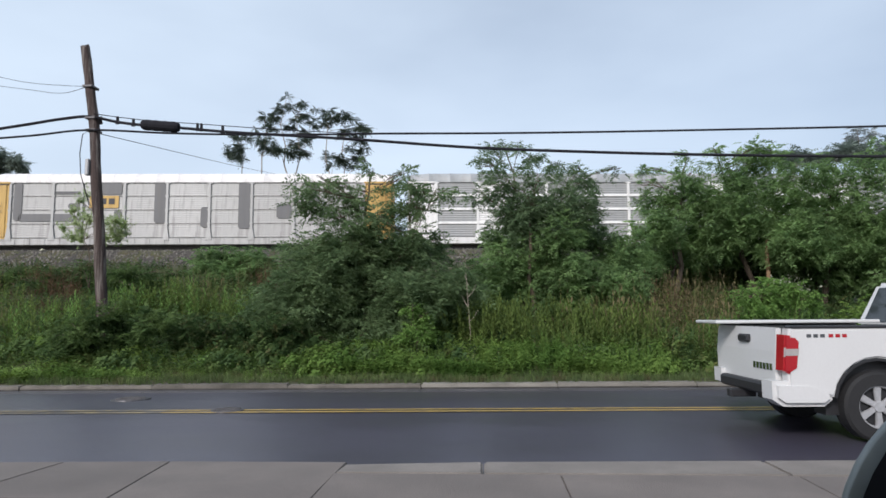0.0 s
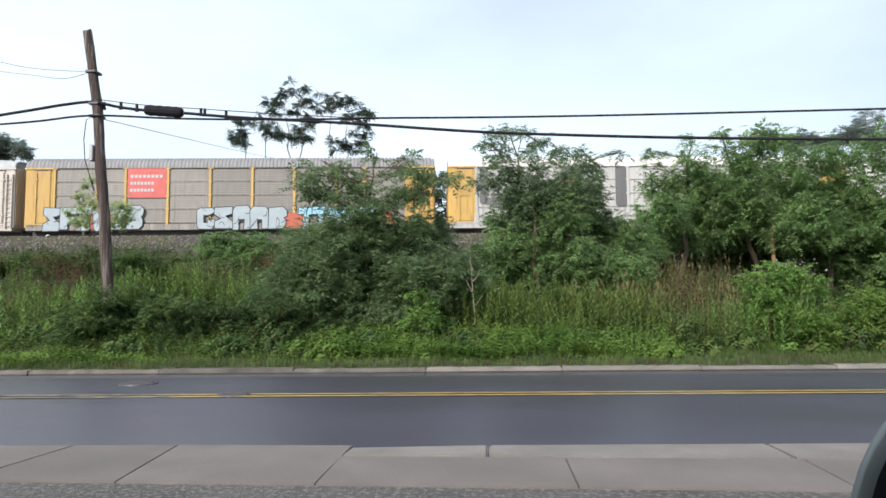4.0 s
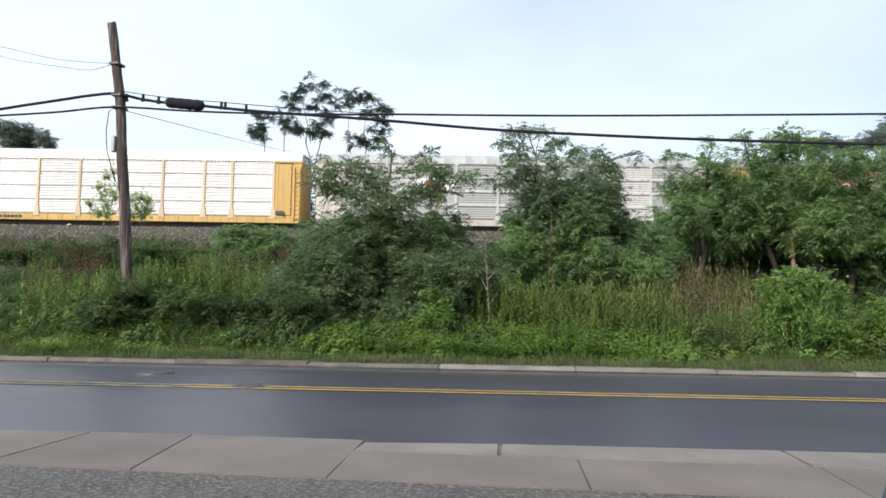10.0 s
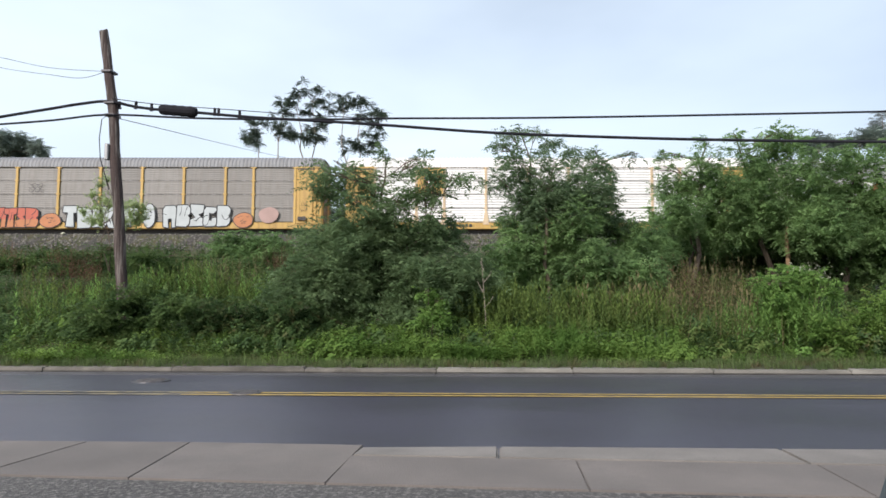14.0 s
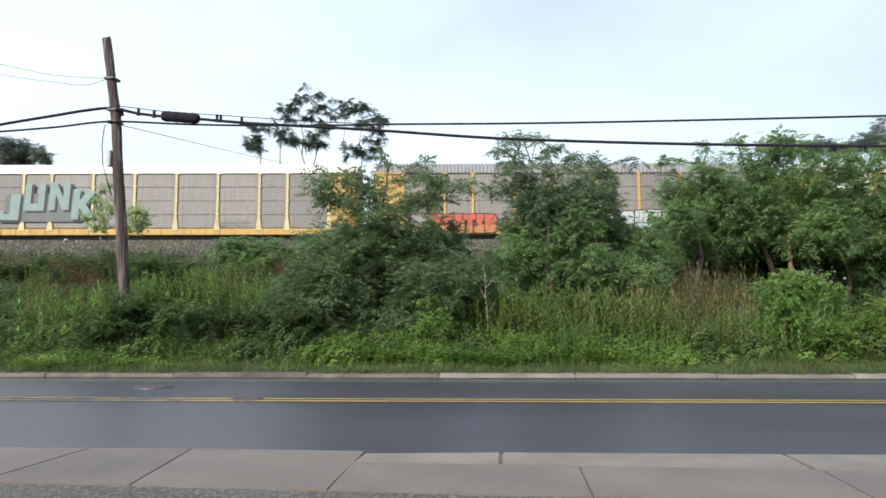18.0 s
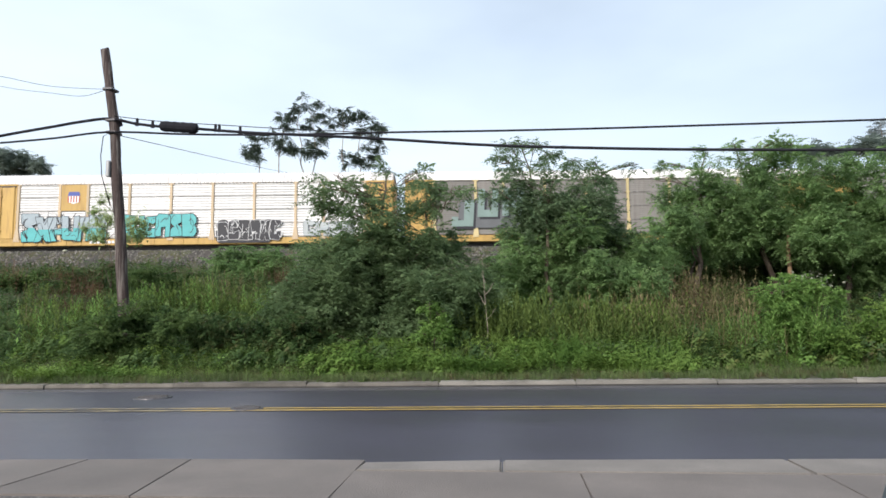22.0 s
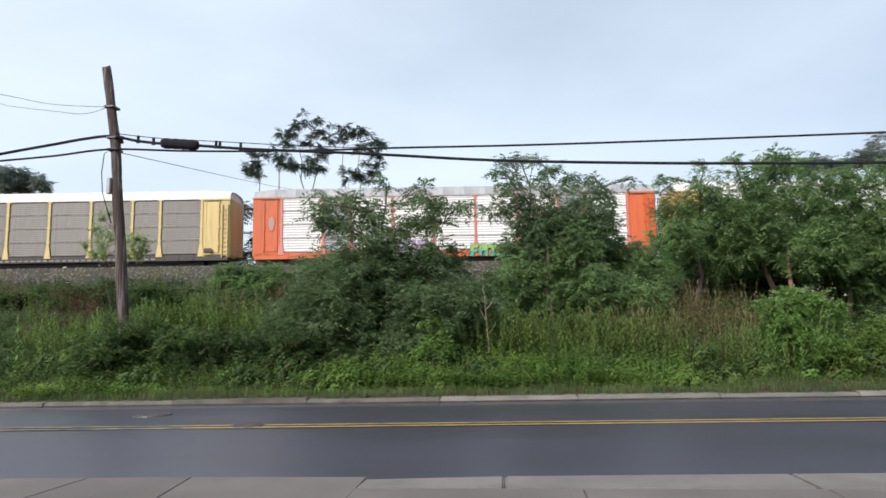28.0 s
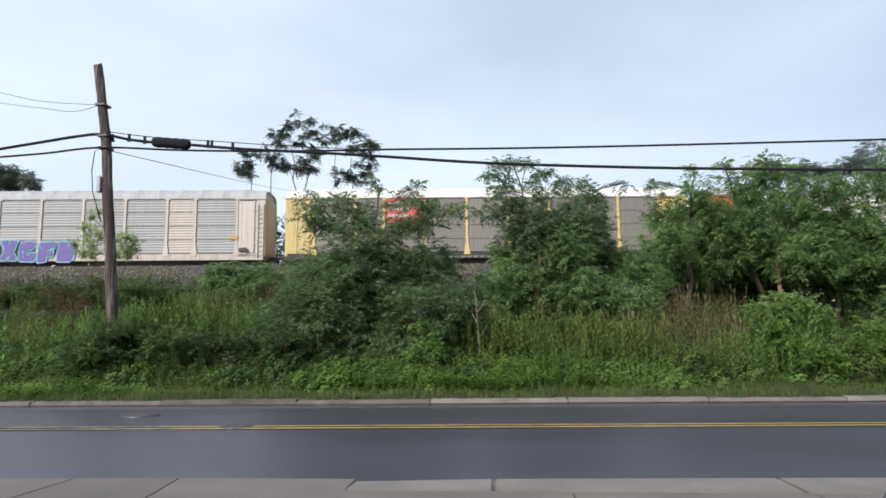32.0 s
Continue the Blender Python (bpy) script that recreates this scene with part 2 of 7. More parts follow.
M_YOUNG = leaf("yellow_green_leaves", (0.23, 0.38, 0.105), (0.12, 0.22, 0.055), 0.45, scale=2.0)
M_DEAD = leaf("dead_brown_brush", (0.17, 0.1, 0.06), (0.06, 0.045, 0.03), 0.2)
M_FLOWER = mat("white_flower_heads", (0.4, 0.4, 0.3), 0.8, 0.1)


# ---- mesh helpers ----
def part(name, bm, material, parent, label=""):
    me = bpy.data.meshes.new(name)
    bm.to_mesh(me)
    bm.free()
    return piece(name, me, material, parent, label)


def piece(name, me, material, parent, label="", m=None):
    ob = new(name, me)
    if material and not me.materials:
        me.materials.append(material)
    ob.parent = parent
    if m is not None:
        ob.matrix_basis = m
    return tagged(ob, label) if label else ob


def thing(name, label, category, m=None, group="", kind=""):
    ob = new(name)
    ob.empty_display_size = 0.2
    if m is not None:
        ob.matrix_basis = m
    return tagged(ob, label, category, group, kind)


def box(bm, x0, x1, y0, y1, z0, z1, bevel=0.0):
    g = bmesh.ops.create_cube(bm, size=1.0)
    vs = g["verts"]
    for v in vs:
        v.co = ((x0 + x1) / 2 + v.co.x * (x1 - x0), (y0 + y1) / 2 + v.co.y * (y1 - y0), (z0 + z1) / 2 + v.co.z * (z1 - z0))
    if bevel:
        es = list({e for v in vs for e in v.link_edges})
        bmesh.ops.bevel(bm, geom=es, offset=bevel, segments=1, affect="EDGES")
    return bm


def tube(bm, points, radii, sides=8, cap=True):
    rings = []
    pts = [Vector(p) for p in points]
    for i, p in enumerate(pts):
        d = (pts[min(i + 1, len(pts) - 1)] - pts[max(i - 1, 0)]).normalized()
        a = d.orthogonal().normalized() if abs(d.z) < 0.9 else Vector((1, 0, 0)).cross(d).normalized()
        b = d.cross(a)
        r = radii[i] if hasattr(radii, "__len__") else radii
        rings.append([bm.verts.new(p + (a * math.cos(k * 2 * math.pi / sides) + b * math.sin(k * 2 * math.pi / sides)) * r) for k in range(sides)])
    for r0, r1 in zip(rings, rings[1:]):
        for k in range(sides):
            bm.faces.new((r0[k], r0[(k + 1) % sides], r1[(k + 1) % sides], r1[k]))
    if cap and sides > 2:
        bm.faces.new(rings[0][::-1])
        bm.faces.new(rings[-1])
    return bm


def arrays(name, verts, faces, smooth=False):
    """A mesh from arrays of places and of faces that all have the same number of corners."""
    me = bpy.data.meshes.new(name)
    k = faces.shape[1]
    me.vertices.add(len(verts))
    me.vertices.foreach_set("co", np.ascontiguousarray(verts, np.float32).ravel())
    me.loops.add(faces.size)
    me.loops.foreach_set("vertex_index", np.ascontiguousarray(faces, np.int32).ravel())
    me.polygons.add(len(faces))
    me.polygons.foreach_set("loop_start", np.arange(0, faces.size, k, dtype=np.int32))
    me.polygons.foreach_set("loop_total", np.full(len(faces), k, np.int32))
    if smooth:
        me.polygons.foreach_set("use_smooth", np.ones(len(faces), bool))
    me.update(calc_edges=True)
    return me


# ---- plan ----
SLOPE = 0.055  # the road lies a little askew to the pavement
TURN = radians(5.2)  # and the railway more so
ALONG, ACROSS = np.array([math.cos(TURN), math.sin(TURN)]), np.array([-math.sin(TURN), math.cos(TURN)])
RAIL_Z, TRACK_D = 5.9, 45.0  # rail top, and the track's middle from the camera


def off_track(x, y):
    return (x - EYE.x) * ACROSS[0] + (y - EYE.y) * ACROSS[1]


def lumps(x, y, s, seed=0.0):
    return (np.sin(x * s * 1.7 + seed + 1.3 * np.sin(y * s * 0.9)) + np.sin(y * s * 2.1 + 2.7 + seed + 1.1 * np.sin(x * s * 1.3)) + 0.6 * np.sin((x + y) * s * 3.3 + seed)) / 2.6


def bank(x, y):
    """Height of the ground beyond the road."""
    x, y = np.asarray(x, float), np.asarray(y, float)
    d, near = off_track(x, y), y - (13.75 + SLOPE * x)
    k = np.clip(near / np.maximum(near + 39.6 - d, 0.05), 0, 1)
    k = np.where(d >= 39.6, 1, k)
    z = 0.13 + np.interp(k, [0, 0.04, 0.15, 0.3, 0.6, 0.85, 1], [0, 0.03, 0.45, 1.0, 2.5, 3.8, 4.4])
    z = z + lumps(x, y, 0.9) * 0.12 * np.clip(near, 0, 1.5) * (d < 39)
    up = np.interp(d, [39.6, 40.2, 41.9, 48.2, 50.2, 60, 300], [0, 0.12, 1.25, 1.25, 0, -2.0, -2.5])
    return np.where(d > 39.6, 4.53 + up, z)


# ---- ground, road and pavement ----
xs = np.unique(np.concatenate([np.linspace(-2500, -60, 25), np.linspace(-60, 60, 161), np.linspace(60, 2500, 25)]))
ys = np.unique(np.concatenate([np.linspace(13.54, 54, 110), np.linspace(54, 120, 12), np.linspace(120, 3000, 20)]))


gx, gy = np.meshgrid(xs, ys)
gyy = np.where(gy < 30, gy + SLOPE * np.clip(gx, -200, 200) * np.clip((30 - gy) / 15, 0, 1), gy)
gz = np.where(gyy - SLOPE * gx < 13.7, 0.09, bank(gx, gyy))
idx = (np.arange(len(ys) - 1)[:, None] * len(xs) + np.arange(len(xs) - 1)[None]).ravel()
me = arrays("ground", np.stack([gx, gyy, gz], -1).reshape(-1, 3), np.stack([idx, idx + 1, idx + len(xs) + 1, idx + len(xs)], -1), True)
ground = piece("ground", me, M_SOIL, None)
tagged(ground, "weedy earth bank rising from the road to the railway", "ground", kind="structure")

# road: a low crown, gutters at both sides
road_off = np.array([6.2, 6.5, 7.4, 8.6, 9.9, 10.1, 11.3, 12.6, 13.45, 13.75])
road_z = np.array([-0.02, 0.0, 0.035, 0.065, 0.08, 0.08, 0.06, 0.03, 0.0, -0.01])
rx = np.concatenate([np.linspace(-700, -30, 12), np.linspace(-28, 28, 57), np.linspace(30, 700, 12)])
rgx, rgo = np.meshgrid(rx, road_off)
rgz = np.repeat(road_z[:, None], len(rx), 1) + lumps(rgx, rgo, 0.5) * 0.006
idx = (np.arange(len(road_off) - 1)[:, None] * len(rx) + np.arange(len(rx) - 1)[None]).ravel()
me = arrays("road", np.stack([rgx, rgo + SLOPE * rgx, rgz], -1).reshape(-1, 3), np.stack([idx, idx + 1, idx + len(rx) + 1, idx + len(rx)], -1), True)
tagged(piece("road", me, M_ROAD, None), "dark wet asphalt road with a low crown", "road", kind="structure")


def road_height(off):
    return float(np.interp(off, road_off, road_z))


marking = thing("road_marking", "double yellow centre line painted on wet asphalt", "road marking", kind="structure")
for o in (9.9, 10.12):
    bm = bmesh.new()
    worn = bmesh.new()
    for a, b in zip(rx, rx[1:]):
        m_ = worn if b < -4.4 else bm
        m_.faces.new([m_.verts.new((x, q + SLOPE * x, road_height(q) + 0.011)) for x, q in ((a, o - 0.055), (b, o - 0.055), (b, o + 0.055), (a, o + 0.055))])
    part("painted_line", bm, M_PAINT, marking)
    part("painted_line", worn, M_WORN, marking, "worn, faded stretch of the yellow line")


def manhole(x, off, r, label):
    t = thing("manhole_cover", label, "manhole cover", pose(x, off + SLOPE * x, road_height(off) + 0.006))
    bm = bmesh.new()
    bmesh.ops.create_cone(bm, cap_ends=True, segments=28, radius1=r, radius2=r - 0.01, depth=0.022)
    part("frame_ring", bm, M_IRON, t)
    bm = bmesh.new()
    bmesh.ops.create_cone(bm, cap_ends=True, segments=28, radius1=r * 0.84, radius2=r * 0.82, depth=0.03)
    lid = part("lid", bm, M_IRON, t)
    for i in range(-3, 4):
        w = math.sqrt(max(0.0, (r * 0.75) ** 2 - (i * r * 0.2) ** 2))
        bm = bmesh.new()
        box(bm, -w, w, i * r * 0.2 - 0.012, i * r * 0.2 + 0.012, 0.012, 0.024)
        part("lid_rib", bm, M_IRON, lid)


manhole(-4.07, 10.12, 0.27, "round cast-iron manhole cover beside the yellow centre line")
manhole(-6.47, 11.72, 0.34, "round cast-iron manhole cover in the wet far lane")

lot_bm = bmesh.new()
for x0, x1 in zip(np.linspace(-40, 40, 41)[:-1], np.linspace(-40, 40, 41)[1:]):
    lot_bm.faces.new([lot_bm.verts.new(p) for p in ((x0, -30, 0.06), (x1, -30, 0.06), (x1, 5.075, 0.085), (x0, 5.075, 0.085))])
bmesh.ops.remove_doubles(lot_bm, verts=lot_bm.verts, dist=1e-4)
lot = part("forecourt", lot_bm, M_LOT, None)
tagged(lot, "coarse worn grey asphalt forecourt beside the pavement", "asphalt", kind="structure")

bm = bmesh.new()
box(bm, -700, 700, -40.0, 6.2, -0.3, 0.0)
base = part("subsoil", bm, M_SOIL, None)
tagged(base, "earth under pavement and forecourt", "ground", kind="structure")

pavement = thing("pavement", "grey concrete slab pavement with dark joints", "pavement", kind="structure")


def slab(name, corners, z0, z1, material, parent, bevel=0.007, label=""):
    """A slab over four corners, with the height of each."""
    bm = bmesh.new()
    lo = [bm.verts.new((x, y, z0)) for x, y, z in corners]
    hi = [bm.verts.new((x, y, z)) for x, y, z in corners]
    bm.faces.new(lo[::-1])
    top = bm.faces.new(hi)
    for i in range(4):
        j = (i + 1) % 4
        bm.faces.new((lo[i], lo[j], hi[j], hi[i]))
    bmesh.ops.bevel(bm, geom=list(top.edges), offset=bevel, segments=2, affect="EDGES")
    return part(name, bm, material, parent, label)


def edge(x):
    return 6.5 + SLOPE * x


g = 0.006
joints = [-40, -30, -20, -16.4, -14.4, -12.4, -10.4, -8.4, -6.45, -4.46, -3.24, -1.44, 0.67, 2.8, 4.9, 7.0, 9.1, 11.2, 13.3, 15.4, 22, 30, 40]
for a, b in zip(joints, joints[1:]):
    if b <= -1.4:  # apron without a kerb, sloping into the road
        fa, fb = edge(a) + (0.3 if a < -1.5 else 0.12), edge(b) + (0.3 if b < -1.5 else 0.12)
        lean = -0.1 if b == -3.24 or a == -3.24 else 0.0
        za, zb = 0.05, 0.05 if b < -1.5 else 0.075
        near_lean = {-3.24: 0.13}
        g = 0.002 if a == -3.24 or b in (-6.45, -8.4) else 0.005
        slab("paving_slab", [(a + g + near_lean.get(a, 0), 5.08, 0.1), (b - g + near_lean.get(b, 0), 5.08, 0.1), (b - g + lean * (b == -3.24), fb, zb), (a + g + lean * (a == -3.24), fa, za)], -0.05, 0.1, M_SLAB, pavement)
    else:
        g = 0.004
        slab("paving_slab", [(a + g, 5.08, 0.1), (b - g, 5.08, 0.1), (b - g, 5.985 + 0.012 * b, 0.105), (a + g, 5.985 + 0.012 * a, 0.105)], -0.05, 0.1, M_SLAB, pavement)
near_kerb = thing("near_kerb", "pale concrete kerb along the pavement", "kerb", kind="structure")
kj = [-1.44, -0.04, 2.74, 5.6, 8.4, 11.2, 14.0, 22, 40]
for a, b in zip(kj, kj[1:]):
    slab("kerb_stone", [(a + 0.006, 5.995 + 0.012 * a, 0.11), (b - 0.006, 5.995 + 0.012 * b, 0.11), (b - 0.006, edge(b), 0.1), (a + 0.006, edge(a), 0.1 if a > -1 else 0.08)], -0.06, 0.1, M_EDGE, near_kerb, 0.02)
far_kerb = thing("far_kerb", "weathered concrete kerb with open joints", "kerb", kind="structure")
fj = [-60, -40, -30, -24, -21, -18.2, -15.4, -12.6, -9.8, -7.0, -4.15, -1.35, 1.5, 4.4, 7.2, 10.0, 12.8, 15.6, 18.4, 22, 30, 40, 60]
for i, (a, b) in enumerate(zip(fj, fj[1:])):
    h = 0.108 + 0.012 * math.sin(i * 2.3)
    s = 0.015 * math.sin(i * 1.7)
    ya, yb = 13.47 + SLOPE * a + s, 13.47 + SLOPE * b + s
    slab("kerb_stone", [(a + 0.007, ya, h), (b - 0.007, yb, h), (b - 0.007, yb + 0.24, h + 0.01), (a + 0.007, ya + 0.24, h + 0.01)], -0.05, h, M_PALEKERB if a > -1.4 else M_KERB, far_kerb, 0.02)
    # very dark strip, just proud of the lower face of each stone
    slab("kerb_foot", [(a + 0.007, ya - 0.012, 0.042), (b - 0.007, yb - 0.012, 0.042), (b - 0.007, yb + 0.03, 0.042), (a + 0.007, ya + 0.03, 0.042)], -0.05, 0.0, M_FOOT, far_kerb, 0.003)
    slab("gutter_pan", [(a + 0.004, ya - 0.42, 0.022), (b - 0.004, yb - 0.42, 0.022), (b - 0.004, yb - 0.045, 0.012), (a + 0.004, ya - 0.045, 0.012)], -0.05, 0.0, M_GUTTER, far_kerb, 0.004)


# ---- railway ----
def on_track(s, d, z):
    """s metres along the track, d metres off its middle (away from the road)."""
    p = np.array([EYE.x, EYE.y]) + ACROSS * (TRACK_D + d) + ALONG * s
    return Vector((p[0], p[1], z))


TRACK = Matrix.Translation(on_track(0, 0, RAIL_Z)) @ Matrix.Rotation(TURN, 4, "Z")
bm = bmesh.new()
prof = [(-5.6, -1.48), (-4.9, -1.3), (-3.1, -0.17), (-2.2, -0.12), (0, -0.14), (2.2, -0.12), (3.1, -0.2), (5.2, -1.6)]
stations = np.concatenate([np.linspace(-400, -50, 8), np.linspace(-48, 60, 217), np.linspace(62, 400, 8)])
rows_b = [[bm.verts.new((s, y + (0.14 * math.sin(s * 1.9) * math.sin(s * 0.7 + y)) * (abs(y) > 3), z + 0.035 * math.sin(s * 5.1 + y * 3))) for y, z in prof] for s in stations]
for r0, r1 in zip(rows_b, rows_b[1:]):
    for k in range(len(prof) - 1):
        bm.faces.new((r0[k], r1[k], r1[k + 1], r0[k + 1]))
track = thing("railway_track", "rusty rails on dark ties in grey crushed-stone ballast", "railway track", TRACK, kind="structure")
part("ballast_bed", bm, M_BALLAST, track)
for y in (-0.75, 0.75):
    bm = bmesh.new()
    box(bm, -300, 300, y - 0.035, y + 0.035, -0.045, 0.0)
    box(bm, -300, 300, y - 0.01, y + 0.01, -0.13, -0.045)
    box(bm, -300, 300, y - 0.07, y + 0.07, -0.15, -0.13)
    part("rail", bm, M_RAIL, track)
tie = bmesh.new()
box(tie, -0.11, 0.11, -1.3, 1.3, -0.28, -0.1)
tie_mesh = bpy.data.meshes.new("tie")
tie.to_mesh(tie_mesh)
tie.free()
for i in range(100):
    piece("tie", tie_mesh, M_TIE, track, m=pose(-35 + i * 0.55, 0.02 * math.sin(i * 3.1), 0))
# loose stones on the shoulder of the ballast
rng = np.random.default_rng(5)
n = 15000
s, y = rng.uniform(-42, 30, n), rng.uniform(-5.4, -2.4, n)
z = np.interp(y, [p[0] for p in prof], [p[1] for p in prof])
tet = np.array([[1, 0, -0.4], [-0.5, 0.8, -0.4], [-0.5, -0.8, -0.4], [0, 0, 0.8], [0.3, 0.4, 0.5], [-0.5, 0.1, 0.45]])
tri = np.array([[0, 1, 4], [1, 5, 4], [4, 5, 3], [1, 2, 5], [2, 3, 5], [0, 4, 3], [0, 3, 2]])
sc = 0.035 + 0.095 * rng.uniform(0, 1, n) ** 2
an = rng.uniform(0, 6.28, n)
c, q = np.cos(an), np.sin(an)
vx = (tet[None, :, 0] * c[:, None] - tet[None, :, 1] * q[:, None]) * sc[:, None] + s[:, None]
vy = (tet[None, :, 0] * q[:, None] + tet[None, :, 1] * c[:, None]) * sc[:, None] + y[:, None]
vz = tet[None, :, 2] * sc[:, None] + z[:, None] + 0.03
me = arrays("ballast_stones", np.stack([vx, vy, vz], -1).reshape(-1, 3), (tri[None] + (np.arange(n) * 6)[:, None, None]).reshape(-1, 3))
stones = piece("ballast_stones", me, M_STONE, None, m=TRACK)
tagged(stones, "loose crushed stones on the shoulder of the ballast", "gravel", kind="stuff")


# ---- plants ----
def turns(yaw, pitch, roll):
    cy, sy, cp, sp, cr, sr = np.cos(yaw), np.sin(yaw), np.cos(pitch), np.sin(pitch), np.cos(roll), np.sin(roll)
    o, z = np.ones_like(yaw), np.zeros_like(yaw)
    rz = np.stack([cy, -sy, z, sy, cy, z, z, z, o], -1).reshape(-1, 3, 3)
    ry = np.stack([cp, z, -sp, z, o, z, sp, z, cp], -1).reshape(-1, 3, 3)
    rx_ = np.stack([o, z, z, z, cr, -sr, z, sr, cr], -1).reshape(-1, 3, 3)
    return rz @ ry @ rx_


def scatter(name, template, pos, rot, size, material, parent=None, label=""):
    """One mesh out of many copies of a small plant piece."""
    tv, tf = template
    v = np.einsum("kij,nj->kni", rot, tv) * np.asarray(size).reshape(-1, 1, 1) + pos[:, None]
    f = tf[None] + (np.arange(len(pos)) * len(tv))[:, None, None]
    me_ = arrays(name, v.reshape(-1, 3), f.reshape(-1, tf.shape[1]))
    return piece(name, me_, material, parent, label)


def leaflet(base, way, side, up, length, width):
    base, way, side, up = (np.asarray(a, float) for a in (base, way, side, up))
    return [base, base + way * length * 0.42 + side * width / 2 + up * width * 0.18, base + way * length, base + way * length * 0.42 - side * width / 2 + up * width * 0.18]


def frond(pairs, length, leaf_len, leaf_w, droop=0.25, start=0.25):
    """A compound leaf along +x: leaflets in pairs on a drooping rib."""
    v, f = [], []
    for i in range(pairs + 1):
        u = start + (1 - start) * i / pairs
        p = np.array([u * length, 0, -droop * length * u * u])
        taper = 1.0 - 0.45 * abs(u - 0.55) * 1.6
        for sgn in ((1, -1) if i < pairs else (0,)):
            way = np.array([0.45, sgn * 0.9, -0.22]) if sgn else np.array([1, 0, -0.4])
            way = way / np.linalg.norm(way)
            side = np.array([0.9, -0.45 * sgn, 0]) if sgn else np.array([0, 1, 0])
            k = len(v)
            v += leaflet(p, way, side, (0, 0, 1), leaf_len * taper, leaf_w * taper)
            f.append([k, k + 1, k + 2, k + 3])
    return np.array(v), np.array(f)


def sprig(count, length, leaf_len, leaf_w, seed, spread=1.0):
    """A leafy shoot along +z."""
    r = np.random.default_rng(seed)
    v, f = [], []
    for i in range(count):
        u = 0.15 + 0.85 * i / count
        a = i * 2.4 + r.uniform(-0.4, 0.4)
        out_ = np.array([math.cos(a), math.sin(a), 0])
        way = out_ * spread + np.array([0, 0, r.uniform(-0.35, 0.5)])
        way /= np.linalg.norm(way)
        side = np.array([-out_[1], out_[0], 0])
        k = len(v)
        s_ = (1.1 - 0.55 * u) * r.uniform(0.8, 1.15)
        v += leaflet([0, 0, u * length], way, side, (0, 0, 1), leaf_len * s_, leaf_w * s_)
        f.append([k, k + 1, k + 2, k + 3])
    k = len(v)
    v += [np.array([0.006, 0, 0]), np.array([0.003, 0, length]), np.array([-0.003, 0, length]), np.array([-0.006, 0, 0])]
    f.append([k, k + 1, k + 2, k + 3])
    return np.array(v), np.array(f)


def tuft(blades, height, width, seed, lean=0.5, head=False):
    """A tuft of bending blades along +z; head adds seed heads."""
    r = np.random.default_rng(seed)
    v, f = [], []
    for i in range(blades):
        a, h = r.uniform(0, 6.28), height * r.uniform(0.6, 1.1)
        o = np.array([math.cos(a), math.sin(a), 0])
        side = np.array([-o[1], o[0], 0]) * width / 2
        b = o * r.uniform(0, 0.08) * (1 + height)
        le = lean * r.uniform(0.3, 1.2)
        p0, p1, p2 = b, b + o * le * h * 0.22 + np.array([0, 0, h * 0.6]), b + o * le * h * 0.7 + np.array([0, 0, h])
        k = len(v)
        v += [p0 - side, p0 + side, p1 + side * 0.8, p1 - side * 0.8, p2 + side * 0.15, p2 - side * 0.15]
        f += [[k, k + 1, k + 2, k + 3], [k + 3, k + 2, k + 4, k + 5]]
        if head and i % 2 == 0:
            w = side / width * 0.035
            q = p2 + o * 0.02 + np.array([0, 0, 0.16])
            k = len(v)
            v += [p2 - side * 0.2, (p2 + q) / 2 + w, q, (p2 + q) / 2 - w]
            f.append([k, k + 1, k + 2, k + 3])
    return np.array(v), np.array(f)


def limb_path(a, b, r, n=5, wob=0.12):
    a, b = np.array(a), np.array(b)
    ln = np.linalg.norm(b - a)
    pts = []
    for i in range(n + 1):
        u = i / n
        p = a + (b - a) * u + np.array([0, 0, math.sin(u * math.pi) * ln * 0.06])
        if 0 < i < n:
            p = p + r.uniform(-1, 1, 3) * ln * wob * 0.35
        pts.append(p)
    return pts


def crown_points(blobs, count, r, shell=2.2, clump=0.36, per=26):
    """Leaves in rosettes at shoot tips, most of them near the outside of the blobs; gives places, headings and slopes."""
    b = np.array(blobs, float)
    w = b[:, 3] ** 2 * b[:, 4] * np.interp(b[:, 2], [b[:, 2].min(), b[:, 2].max()], [1.0, 0.5])  # thinner towards the top
    m = max(len(b), count // per)
    pick = np.concatenate([np.arange(len(b)), r.choice(len(b), m - len(b), p=w / w.sum())])
    d = r.normal(size=(m, 3))
    d[:, 2] = d[:, 2] * 0.9 + 0.15
    d /= np.linalg.norm(d, axis=1, keepdims=True)
    rad = r.uniform(0, 1, m) ** (1 / shell)
    uneven = 1 + 0.3 * np.sin(d[:, 0] * 5 + pick) * np.sin(d[:, 2] * 4 + pick * 2.1)
    mid = b[pick, :3] + d * (rad * b[pick, 3] * uneven)[:, None]
    which = np.repeat(np.arange(m), per)
    shoot = d * 0.7 + np.array([0, 0, 0.5])
    along = r.uniform(-1, 0.3, m * per)
    pos = mid[which] + shoot[which] * (along * clump)[:, None]
    yaw = r.uniform(0, 2 * np.pi, m * per)
    out_yaw = np.arctan2(d[:, 1], d[:, 0])[which]
    yaw = np.where(r.uniform(0, 1, m * per) < 0.35, out_yaw + r.normal(0, 0.6, m * per), yaw)
    return pos, yaw, 0.15 + 0.45 * along + r.normal(0, 0.32, m * per)


